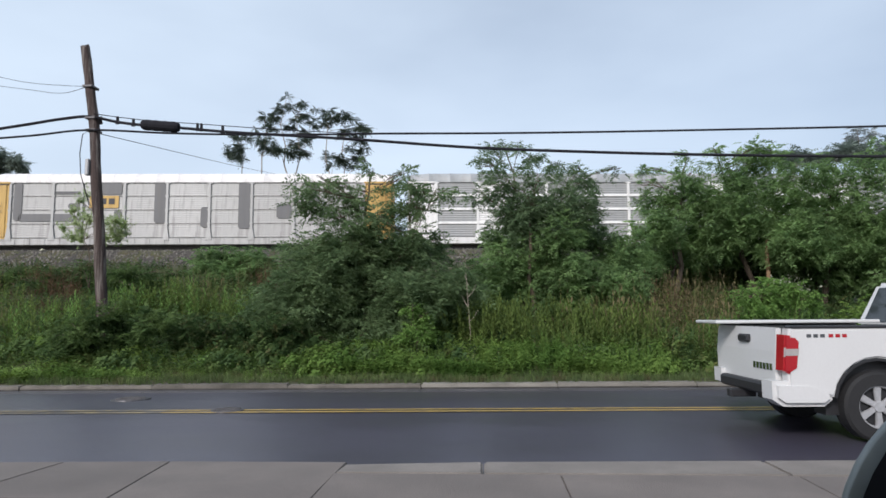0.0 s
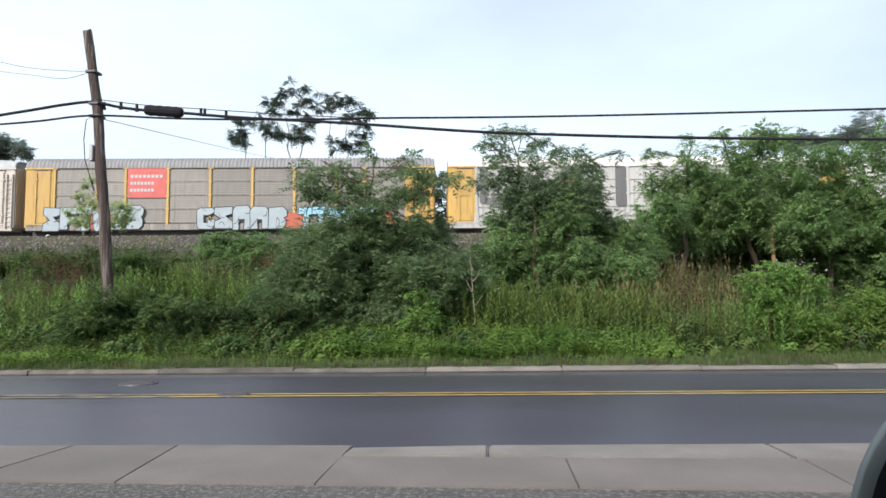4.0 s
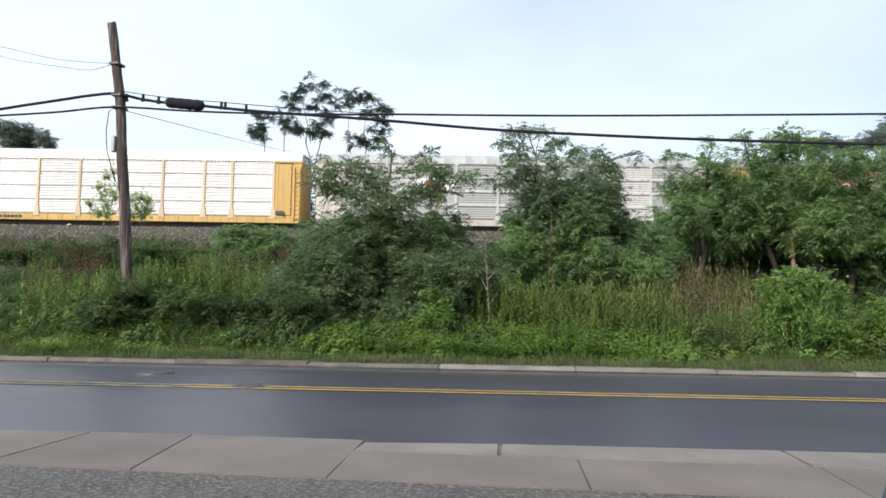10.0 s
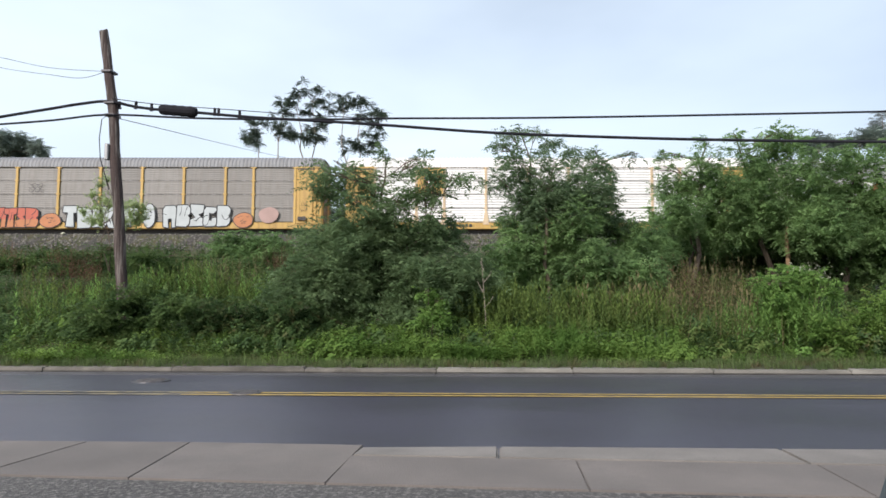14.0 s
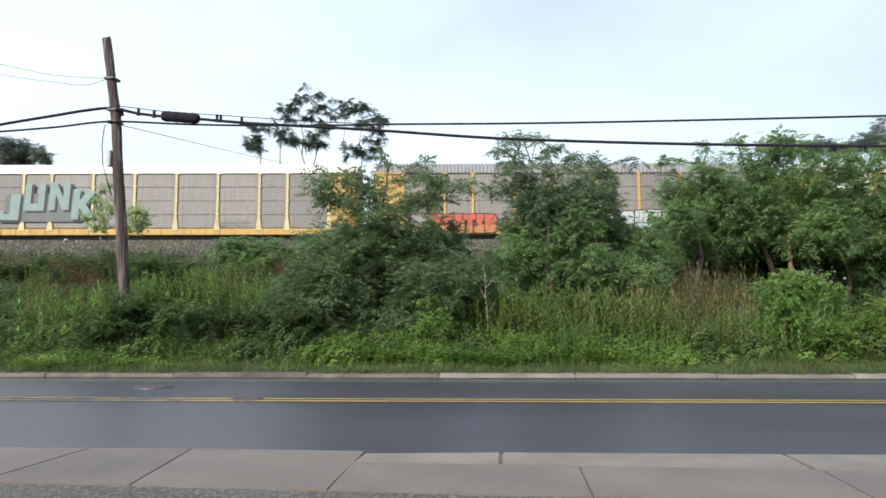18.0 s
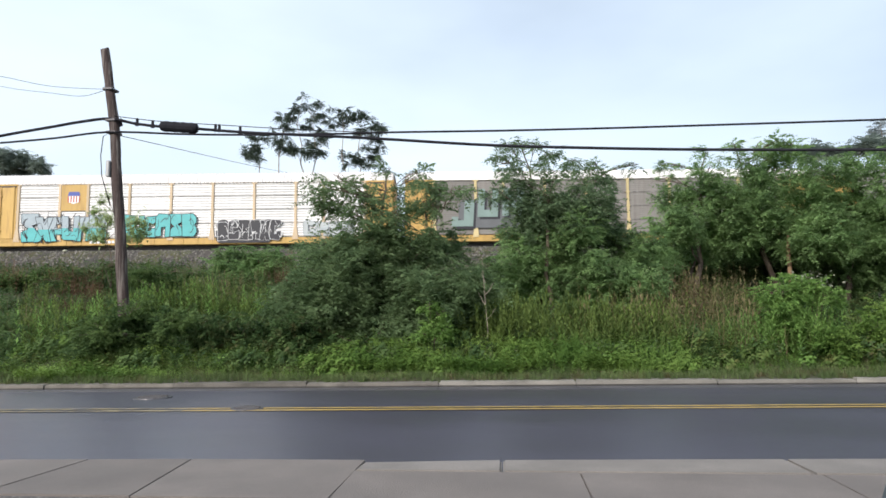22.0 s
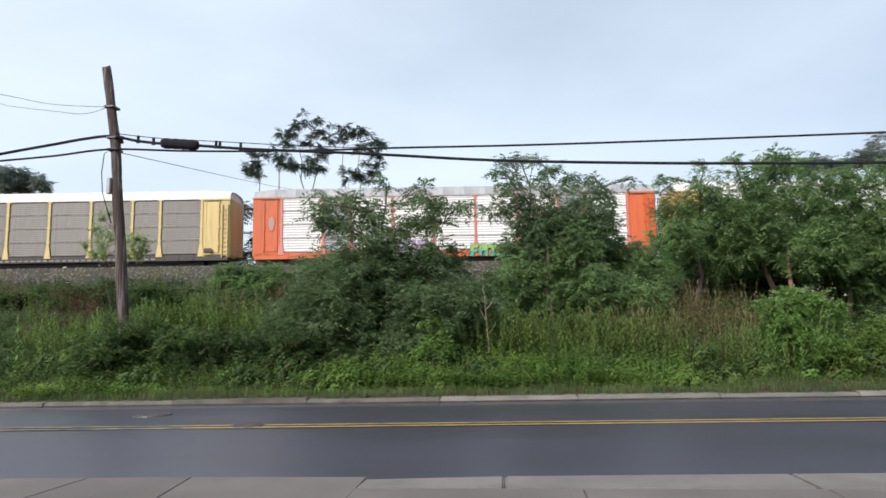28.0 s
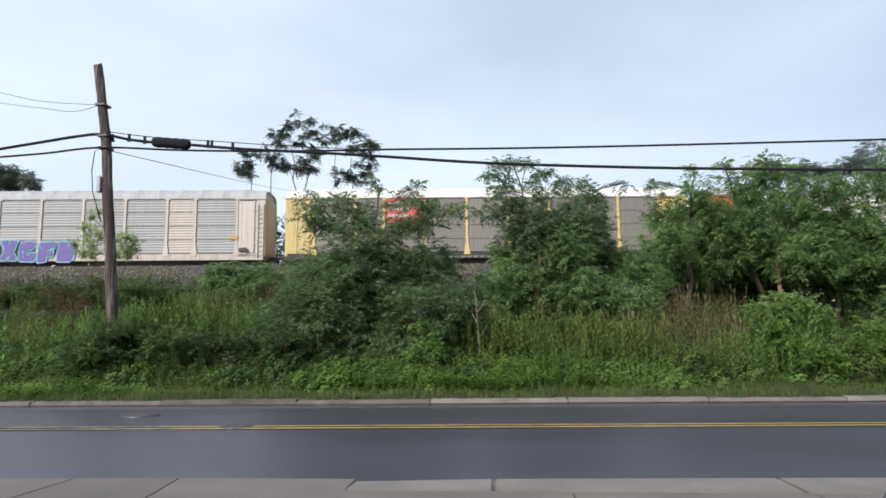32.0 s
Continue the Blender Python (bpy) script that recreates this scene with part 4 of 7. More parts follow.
plant("hedgerow", "dark bushes growing beyond the railway", "bushes", (-21.17, 60.0, 4.53), [(-29.67, 57.0, 12.47, 1.41), (-25.66, 59.22, 13.16, 1.89), (-23.11, 61.44, 14.24, 1.85), (-18.4, 57.66, 12.88, 2.04), (-14.6, 59.88, 12.59, 1.91), (-10.55, 62.1, 12.77, 1.98), (-5.13, 58.32, 11.76, 1.76), (-1.51, 60.54, 12.1, 1.82), (3.44, 62.76, 12.43, 1.67), (8.38, 58.98, 11.46, 1.57), (13.95, 61.2, 11.77, 1.63), (-34.41, 57.42, 12.5, 1.53), (-41.07, 59.64, 12.41, 1.59), (-48.87, 61.86, 12.89, 1.65), (-46.95, 58.08, 9.85, 1.85), (-44.93, 60.3, 10.14, 1.92), (-42.68, 62.52, 10.42, 2.0), (-36.47, 58.74, 9.86, 1.87), (-34.12, 60.96, 10.14, 1.95), (-28.55, 57.18, 9.58, 1.82), (-26.1, 59.4, 9.86, 1.9), (-23.43, 61.62, 10.14, 1.97), (-18.6, 57.84, 9.59, 1.85), (-15.83, 60.06, 9.87, 1.92), (-12.84, 62.28, 10.14, 1.99), (-8.74, 58.5, 9.6, 1.87), (-5.66, 60.72, 9.87, 1.94), (-2.36, 62.94, 10.14, 2.01), (1.04, 59.16, 9.6, 1.89), (4.42, 61.38, 9.88, 1.96), (7.26, 57.6, 9.34, 1.84), (10.74, 59.82, 9.61, 1.91), (14.42, 62.04, 9.88, 1.98), (-47.61, 58.26, 8.59, 1.34), (-46.96, 60.48, 8.84, 1.39), (-46.14, 62.7, 9.09, 1.45), (-40.99, 58.92, 8.63, 1.36), (-40.09, 61.14, 8.88, 1.41), (-35.34, 57.36, 8.41, 1.32), (-34.35, 59.58, 8.66, 1.37), (-33.21, 61.8, 8.91, 1.42), (-28.93, 58.02, 8.45, 1.34), (-27.7, 60.24, 8.69, 1.39), (-26.33, 62.46, 8.94, 1.44), (-22.5, 58.68, 8.48, 1.35), (-21.05, 60.9, 8.73, 1.4), (-17.6, 57.12, 8.27, 1.32), (-16.06, 59.34, 8.52, 1.37), (-14.38, 61.56, 8.76, 1.42), (-11.37, 57.78, 8.31, 1.33), (-9.61, 60.0, 8.55, 1.38), (-7.7, 62.22, 8.79, 1.43), (-5.13, 58.44, 8.34, 1.35), (-3.14, 60.66, 8.59, 1.4), (-1.02, 62.88, 8.83, 1.45), (1.14, 59.1, 8.38, 1.36), (3.34, 61.32, 8.62, 1.41), (5.14, 57.54, 8.17, 1.33), (7.42, 59.76, 8.42, 1.38), (9.83, 61.98, 8.65, 1.43), (11.23, 58.2, 8.21, 1.34), (13.71, 60.42, 8.45, 1.39)], 7000, FROND_FAR, 1.9, M_FARLEAF, M_BARK, 118, trunk_r=0.15, stems=4, twigs=False, clump=0.6, per=12)

# weeds, grasses and ground plants over the bank
def zone(count, x0, x1, n0, n1, r):
    """Random places between two distances from the far kerb."""
    x = r.uniform(x0, x1, count)
    y = 13.75 + SLOPE * x + r.uniform(n0, n1, count)
    return np.stack([x, y, bank(x, y) - 0.03], -1)


def strew(name, label, category, template, pos, size, material, seed, lean=0.12):
    r = np.random.default_rng(seed)
    k = len(pos)
    ob = scatter(name, template, pos, turns(r.uniform(0, 6.28, k), r.normal(0, lean, k), r.normal(0, lean, k)), size * r.uniform(0.6, 1.25, k), material)
    return tagged(ob, label, category, kind="stuff")


def keep(pos, r, f):
    return pos[r.uniform(0, 1, len(pos)) < f(pos[:, 0], pos[:, 1])]


rng = np.random.default_rng(11)
SHORT, WEED, SEED = tuft(7, 0.22, 0.014, 1, 0.7), sprig(11, 0.5, 0.22, 0.1, 2), tuft(7, 1.0, 0.013, 4, 0.3, True)
BROAD = sprig(9, 0.3, 0.1, 0.06, 5, 1.4)


def spire(count, height, leaf_len, leaf_w, seed):
    """A stem along +z that is leafy to its pointed tip, its leaves held upwards."""
    r = np.random.default_rng(seed)
    v, f = [], []
    for i in range(count):
        u = 0.12 + 0.88 * i / count
        a = i * 2.4
        o = np.array([math.cos(a), math.sin(a), 0])
        way = o * (1.0 - 0.6 * u) + np.array([0, 0, 0.35 + 0.8 * u + r.uniform(-0.2, 0.2)])
        way /= np.linalg.norm(way)
        k, s_ = len(v), (1.15 - 0.75 * u) * r.uniform(0.8, 1.2)
        v += leaflet([0.04 * u * height, 0, u * height], way, np.array([-o[1], o[0], 0]), (0, 0, 1), leaf_len * s_, leaf_w * s_)
        f.append([k, k + 1, k + 2, k + 3])
    return np.array(v), np.array(f)


SPIRE, STALK = spire(22, 1.05, 0.18, 0.045, 16), spire(16, 1.2, 0.1, 0.034, 17)
PLUME = spire(26, 1.5, 0.24, 0.07, 18)
strew("verge_grass", "short rough green grass along the kerb", "grass", SHORT, zone(8500, -16, 16, -0.14, 1.9, rng), 0.75, M_VERGE, 21)
strew("verge_clover", "low broad-leaved green weeds at the foot of the bank", "weeds", BROAD, keep(zone(8000, -16, 16, 0.3, 2.8, rng), rng, lambda x, y: 0.55 + 0.6 * lumps(x, y, 1.2, 9.0)), 0.75, M_WEED, 22)
pos = keep(zone(7000, -22, 22, 1.2, 12, rng), rng, lambda x, y: 0.55 + 0.6 * lumps(x, y, 0.6, 2.0))
strew("bank_weeds", "knee-high leafy weeds covering the bank", "weeds", WEED, pos, 1.0, M_BANK, 23)
pos = keep(zone(6000, -30, 14, 10, 27, rng), rng, lambda x, y: 0.55 + 0.7 * lumps(x, y, 0.5, 6.0))
pos = pos[off_track(pos[:, 0], pos[:, 1]) < 38.6]
strew("upper_bank_weeds", "leafy weeds on the upper bank below the railway", "weeds", WEED, pos, 1.1, M_BANK, 24)
pos = keep(zone(2600, -26, 0, 2.0, 14, rng), rng, lambda x, y: 0.15 + 0.9 * lumps(x, y, 0.7, 4.0))
strew("wild_stems", "upright leafy green stems among grass", "weeds", SPIRE, pos, 0.85, M_BANK, 26)
pos = keep(zone(900, 1.0, 11.0, 1.6, 4.6, rng), rng, lambda x, y: 0.6 - 0.5 * lumps(x, y, 1.4, 3.0))
strew("green_stalks", "upright green stalks among the dry grass", "weeds", SPIRE, pos, 0.8, M_GRASS, 29)
pos = keep(zone(2700, -3.4, 3.7, 0.7, 2.8, rng), rng, lambda x, y: 0.5 + 0.7 * lumps(x, y, 1.6, 7.0))
strew("front_weeds", "dense bright green broad-leaved weeds behind the verge", "weeds", WEED, pos, 0.85, M_WEED, 28)
pos = keep(zone(900, -3.2, 4.2, 0.6, 2.8, rng), rng, lambda x, y: 0.45 - 0.7 * lumps(x, y, 1.6, 7.0))
strew("front_stems", "mixed dull green stems behind the verge", "weeds", SPIRE, pos, 0.6, M_WEED, 31)


pos = keep(zone(3000, -17, -3.2, 0.8, 2.6, rng), rng, lambda x, y: 0.45 + 0.6 * lumps(x, y, 1.3, 5.0))
strew("verge_weeds", "knee-high fresh green weeds behind the verge", "weeds", WEED, pos, 0.7, M_GRASS, 33)
pos = keep(zone(1100, -1.2, 4.6, 2.4, 5.2, rng), rng, lambda x, y: 0.6 + 0.5 * lumps(x, y, 1.2, 8.0))
strew("middle_weeds", "waist-high mid-green weeds below the trees", "weeds", SPIRE, pos, 1.15, M_TALL, 35)

# low leafy mounds between the taller plants
def mounds(name, label, material, count, x0, x1, n0, n1, seed, r0, r1, per, template):
    r = np.random.default_rng(seed)
    c = zone(count, x0, x1, n0, n1, r)
    rad = r.uniform(r0, r1, count)
    d = r.normal(size=(count, per, 3))
    d[..., 2] = np.abs(d[..., 2])
    d /= np.linalg.norm(d, axis=2, keepdims=True)
    p = (c[:, None] + d * rad[:, None, None] * r.uniform(0.6, 1.05, (count, per, 1)) * np.array([1, 1, 0.8])).reshape(-1, 3)
    d = d.reshape(-1, 3)
    k = len(p)
    tilt = np.arccos(np.clip(d[:, 2], -1, 1)) * 0.8
    ob = scatter(name, template, p, turns(np.arctan2(d[:, 1], d[:, 0]), -tilt + r.normal(0, 0.2, k), r.normal(0, 0.3, k)), r.uniform(0.6, 1.2, k), material)
    return tagged(ob, label, "weeds", kind="stuff")


LEAFY = sprig(7, 0.22, 0.15, 0.085, 8, 1.3)
mounds("leafy_mounds", "rounded mounds of green weeds on the bank", M_BANK, 120, -22, 22, 1.8, 12, 61, 0.4, 0.95, 90, LEAFY)
mounds("vine_mounds", "dark vine mounds low on the bank", M_VINE, 80, -20, 8, 1.6, 9, 62, 0.35, 0.85, 90, LEAFY)
mounds("bright_mounds", "bright green weed clumps behind the verge", M_WEED, 55, -14, 14, 1.3, 3.6, 63, 0.15, 0.42, 70, LEAFY)


mounds("front_mounds", "bright leafy clumps of weeds behind the verge", M_WEED, 42, -4.2, 4.4, 1.0, 2.8, 64, 0.18, 0.45, 60, LEAFY)
mounds("pale_clumps", "small pale yellow-green clumps among the weeds", M_YOUNG, 26, -13, 9, 1.4, 4.5, 65, 0.12, 0.28, 40, LEAFY)
mounds("dull_mounds", "dull green low clumps below the thicket", M_GRASS, 40, 3.6, 13, 1.2, 4.0, 66, 0.2, 0.5, 60, LEAFY)


def patches(name, label, category, template, spots, per, size, material, seed):
    """Clumps of one kind round given spots: x, metres behind the far kerb, spread."""
    r = np.random.default_rng(seed)
    x = np.concatenate([a + r.normal(0, w, per) for a, b, w in spots])
    y = np.concatenate([13.75 + SLOPE * a + b + r.normal(0, w * 0.7, per) for a, b, w in spots])
    y = np.maximum(y, 13.95 + SLOPE * x)
    return strew(name, label, category, template, np.stack([x, y, bank(x, y) - 0.03], -1), size, material, seed + 1)


patches("dead_brush", "brown dead brush among the weeds", "brush", STALK, [(-19.2, 13.5, 0.43), (-18.1, 13.0, 0.43), (-17.0, 12.4, 0.28), (-10.4, 15.9, 0.47), (-9.1, 12.7, 0.33), (-11.8, 16.7, 0.32), (-23.0, 15.3, 0.36)], 90, 1.1, M_DEAD, 71)
patches("dark_nettles", "dark leafy vines and nettles at the foot of the bank", "weeds", LEAFY, [(-11.0, 4.7, 0.43), (-9.6, 3.1, 0.39), (-9.9, 4.8, 0.43), (-8.7, 3.5, 0.4), (-8.4, 3.9, 0.38), (-8.2, 4.8, 0.39), (-6.9, 3.1, 0.39), (-6.6, 4.0, 0.38), (-6.5, 4.9, 0.4), (-21.1, 15.4, 0.47), (-15.5, 13.2, 0.38), (-14.6, 12.8, 0.33)], 150, 1.3, M_VINE, 73)
# the hollows' shade is put into the colour of these vines
patches("shaded_hollow", "leafy vines filling hollows of the bank, darkened for shade", "weeds", LEAFY, [(-17.3, 10.8, 0.45), (-17.4, 11.6, 0.45), (-17.4, 12.5, 0.45), (-17.1, 13.0, 0.45), (-16.9, 13.5, 0.45), (-15.5, 10.9, 0.45), (-15.9, 10.4, 0.45), (-10.5, 9.9, 0.45), (-9.7, 9.2, 0.45), (-9.1, 9.3, 0.45), (-8.9, 10.0, 0.45), (-8.4, 10.4, 0.45), (-11.3, 11.9, 0.45), (-10.3, 11.5, 0.45), (-12.2, 12.8, 0.45), (-13.3, 13.2, 0.45)], 170, 1.7, M_VINE, 97)
patches("fresh_weeds", "fresh green broad-leaved weeds above the verge", "weeds", WEED, [(-8.5, 2.2, 0.35), (-8.3, 2.4, 0.35), (-8.0, 2.6, 0.35), (-7.6, 2.4, 0.35), (-7.1, 2.2, 0.35), (-6.7, 2.4, 0.35), (-6.1, 2.2, 0.35), (-5.7, 2.5, 0.35), (-10.1, 1.3, 0.35), (-10.3, 0.8, 0.35), (-10.2, 0.0, 0.35), (-9.2, 0.9, 0.35), (-8.4, 0.5, 0.35), (-8.4, 1.2, 0.35)], 75, 0.6, M_WEED, 99)
# shade among the upper weeds, likewise put into dark leaves
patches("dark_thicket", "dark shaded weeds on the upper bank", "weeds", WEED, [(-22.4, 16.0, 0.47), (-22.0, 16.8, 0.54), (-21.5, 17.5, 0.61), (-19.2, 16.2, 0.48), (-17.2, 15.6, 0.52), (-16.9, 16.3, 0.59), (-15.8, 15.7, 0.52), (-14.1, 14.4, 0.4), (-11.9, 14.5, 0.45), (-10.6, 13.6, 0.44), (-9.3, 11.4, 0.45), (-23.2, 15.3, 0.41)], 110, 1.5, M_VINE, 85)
RIDGE = [(-12.7, 7.8, 0.35), (-12.5, 8.5, 0.35), (-12.3, 8.7, 0.35), (-12.0, 9.0, 0.35), (-11.5, 8.9, 0.35), (-11.1, 9.1, 0.35), (-10.6, 8.8, 0.35), (-9.8, 8.1, 0.35), (-9.2, 7.7, 0.35), (-8.6, 7.5, 0.35), (-8.1, 7.2, 0.35)]
MOUND = [(-12.4, 4.2, 0.35), (-12.5, 4.8, 0.35), (-12.5, 5.4, 0.35), (-12.2, 5.7, 0.35), (-11.7, 5.5, 0.35), (-12.6, 3.3, 0.35)]
patches("goldenrod", "yellow-green goldenrod spires along a ridge of the bank", "weeds", SPIRE, RIDGE + MOUND, 30, 1.1, M_TALL, 75)
patches("bright_goldenrod", "fresh yellow-green goldenrod tips on the bank", "weeds", SPIRE, RIDGE + MOUND, 9, 1.25, M_YOUNG, 87)
patches("bright_plumes", "fresh green leafy plumes beside the flowering bush", "weeds", PLUME, [(6.8, 2.6, 0.25), (7.4, 2.9, 0.3), (7.9, 2.7, 0.25), (6.1, 2.4, 0.3), (7.2, 2.2, 0.3), (7.7, 2.2, 0.25)], 24, 0.9, M_YOUNG, 95)
patches("plumed_weeds", "tall pointed light green plumes on the bank", "weeds", PLUME, RIDGE + [(-16.5, 8.5, 0.35), (-15.2, 7.1, 0.35), (-14.5, 5.7, 0.35), (-17.8, 10.5, 0.35)], 9, 0.9, M_TALL, 91)
patches("brown_brush", "brown withered stems in hollows of the bank", "brush", STALK, [(-15.2, 8.2, 0.35), (-14.6, 8.0, 0.35), (-14.4, 8.4, 0.35), (-14.3, 8.9, 0.35), (-16.0, 9.5, 0.35), (-18.6, 11.3, 0.35), (-17.5, 10.5, 0.35), (-9.5, 8.4, 0.35), (-8.3, 9.9, 0.35)], 60, 0.8, M_DEAD, 93)
patches("brown_stalks", "slender brownish seed stalks among the goldenrod", "weeds", STALK, [(-11.6, 10.7, 0.43), (-11.0, 11.3, 0.44), (-9.8, 10.1, 0.34), (-10.0, 8.5, 0.32), (-14.5, 5.6, 0.21), (-9.6, 11.4, 0.27), (-13.7, 14.1, 0.49)], 45, 1.15, M_DRY, 77)
patches("dry_grass", "tall dry tan seeding grass in front of the thicket", "grass", SEED, [(3.6, 9.5, 0.66), (4.0, 8.4, 0.75), (4.5, 7.4, 0.72), (5.4, 8.5, 0.75), (5.7, 7.5, 0.85), (6.9, 9.0, 0.9), (7.4, 8.6, 0.88), (7.6, 7.5, 0.72), (7.4, 12.0, 0.88), (8.6, 12.7, 1.06), (9.0, 12.1, 0.74), (8.0, 7.0, 0.46), (3.0, 4.3, 0.61), (3.9, 3.5, 0.64), (5.0, 3.6, 0.64), (6.2, 4.0, 0.66), (6.5, 2.9, 0.48)], 15, 1.2, M_DRY, 79)
patches("mixed_stems", "green leafy stems between the dry grass", "weeds", SPIRE, [(3.6, 9.5, 0.66), (4.0, 8.4, 0.75), (4.5, 7.4, 0.72), (5.4, 8.5, 0.75), (5.7, 7.5, 0.85), (6.9, 9.0, 0.9), (7.4, 8.6, 0.88), (7.6, 7.5, 0.72), (7.4, 12.0, 0.88), (8.6, 12.7, 1.06), (9.0, 12.1, 0.74), (8.0, 7.0, 0.46), (3.0, 4.3, 0.61), (3.9, 3.5, 0.64), (5.0, 3.6, 0.64), (6.2, 4.0, 0.66), (6.5, 2.9, 0.48)], 13, 1.05, M_TALL, 83)
patches("dry_stalks", "reddish brown dry stalks in front of the thicket", "weeds", STALK, [(7.7, 14.2, 0.59), (8.9, 15.1, 0.61), (9.7, 14.3, 0.5), (4.4, 11.2, 0.35), (5.0, 5.3, 0.27), (5.7, 4.9, 0.26)], 40, 1.4, M_DEAD, 81)
patches("tan_stalks", "upright tan seed stalks before the thicket", "weeds", STALK, [(3.4, 4.6, 0.5), (4.2, 5.2, 0.5), (5.0, 4.4, 0.4), (5.6, 5.6, 0.5), (6.3, 4.8, 0.45), (4.6, 6.6, 0.5), (5.9, 7.2, 0.55), (6.9, 6.6, 0.5), (3.2, 6.0, 0.5), (7.6, 8.2, 0.5)], 26, 1.3, M_DRY, 101)

stick = thing("dead_sapling", "bare pale dead sapling standing in the weeds", "sapling", Matrix.Translation((-0.39, 16.3, 0.6)))
bm = bmesh.new()
tube(bm, [(0, 0, -0.2), (0.02, 0, 0.5), (-0.03, 0, 1.2), (-0.1, 0, 2.35)], [0.013, 0.011, 0.009, 0.004], 6)
part("trunk", bm, M_PALEBARK, stick)
for z, dx, dz in ((0.75, 0.22, 0.3), (1.1, -0.2, 0.35), (1.4, 0.18, 0.3), (1.7, -0.12, 0.25)):
    bm = bmesh.new()
    tube(bm, [(-0.02, 0, z), (dx * 0.5, 0.03, z + dz * 0.4), (dx, 0.05, z + dz)], [0.011, 0.008, 0.004], 5)
    part("twig", bm, M_PALEBARK, stick)
snag = thing("bare_trunk", "bare orange-brown broken tree trunk in the thicket", "tree trunk", Matrix.Translation((10.45, 24.1, 2.6)))
bm = bmesh.new()
tube(bm, [(0, 0, -1.1), (0.02, 0, 0.5), (0.0, 0, 1.0), (0.03, 0, 1.45), (0.04, 0, 1.6)], [0.08, 0.075, 0.07, 0.06, 0.04], 9)
part("trunk", bm, M_BROWNBARK, snag)
# white flower heads on the bright bush
r = np.random.default_rng(9)
n = 60
px = r.uniform(7.0, 8.2, n)
pz = 2.62 - 0.3 * np.abs(px - 7.5) + r.normal(-0.3, 0.1, n)
HEAD = sprig(10, 0.05, 0.045, 0.03, 12, 1.6)
heads = scatter("flower_heads", HEAD, np.stack([px, r.normal(16.5, 0.25, n), pz], -1), turns(r.uniform(0, 6, n), r.normal(0, 0.3, n), r.normal(0, 0.3, n)), r.uniform(0.6, 1.15, n), M_FLOWER)
tagged(heads, "small white flower heads above the bright bush", "flowers", kind="stuff")
marker = thing("white_stone", "small white-painted stone beside the rail", "stone", Matrix.Translation(on_track(-24.8, -3.3, RAIL_Z - 0.1)))
bm = bmesh.new()
bmesh.ops.create_icosphere(bm, subdivisions=2, radius=0.11)
for v_ in bm.verts:
    v_.co = (v_.co.x * 1.3 + 0.03 * math.sin(v_.co.z * 30), v_.co.y, v_.co.z * 0.8)
part("stone_body", bm, M_FLOWER, marker)


# ---- pole and cables ----
pole = thing("utility_pole", "leaning weathered brown wooden utility pole", "utility pole", Matrix.Translation((-10.5, 17.03, 0.55)))
bm = bmesh.new()
SHAFT = [(-0.4, 0, 0.165), (1.31, -0.1, 0.155), (3.9, -0.33, 0.145), (6.6, -0.58, 0.135), (7.9, -0.78, 0.128), (8.78, -0.95, 0.12)]
heights = np.linspace(-0.4, 8.78, 40)
knots = [1 + 0.035 * math.sin(z * 3.1) + 0.03 * math.sin(z * 7.7 + 1) for z in heights]
tube(bm, [(float(np.interp(z, [q[0] for q in SHAFT], [q[1] for q in SHAFT])) + 0.012 * math.sin(z * 2.3), -0.007 * z, z) for z in heights],
     [float(np.interp(z, [q[0] for q in SHAFT], [q[2] for q in SHAFT])) * k for z, k in zip(heights, knots)], 14)
for v_ in bm.verts:  # splintered top, checks down the sides
    if v_.co.z > 8.7:
        v_.co.z += 0.025 * math.sin(v_.co.x * 60) + 0.02 * math.sin(v_.co.y * 45)
part("shaft", bm, M_WOOD, pole)
bm = bmesh.new()
box(bm, -0.66, -0.55, -0.24, -0.1, 4.95, 5.42, 0.02)
part("terminal_box", bm, M_BOX, pole, "small grey metal box")
bm = bmesh.new()
tube(bm, [(-0.68, -0.1, 6.28), (-0.84, -0.12, 6.15), (-0.88, -0.14, 5.6), (-0.82, -0.15, 5.0), (-0.64, -0.17, 4.5), (-0.52, -0.16, 4.1)], 0.013, 5)
part("drop_wire", bm, M_CABLE, pole)
for z, x in ((6.62, -0.6), (6.26, -0.57), (7.55, -0.72)):
    bm = bmesh.new()
    box(bm, x - 0.15, x + 0.15, -0.22, 0.14, z - 0.035, z + 0.035, 0.012)
    part("clamp_bracket", bm, M_IRON, pole)


def cable(name, label, points, r, group="overhead cables"):
    pts = [Vector(p) for p in points]
    fine = []
    for i in range(len(pts) - 1):
        p0, p1, p2, p3 = pts[max(i - 1, 0)], pts[i], pts[i + 1], pts[min(i + 2, len(pts) - 1)]
        for k in range(5):
            u = k / 5
            fine.append(0.5 * ((2 * p1) + (p2 - p0) * u + (2 * p0 - 5 * p1 + 4 * p2 - p3) * u * u + (3 * p1 - p0 - 3 * p2 + p3) * u ** 3))
    fine.append(pts[-1])
    bm_ = bmesh.new()
    tube(bm_, fine, r, 7)
    ob = part(name, bm_, M_CABLE, None)
    return tagged(ob, label, "cable", group)


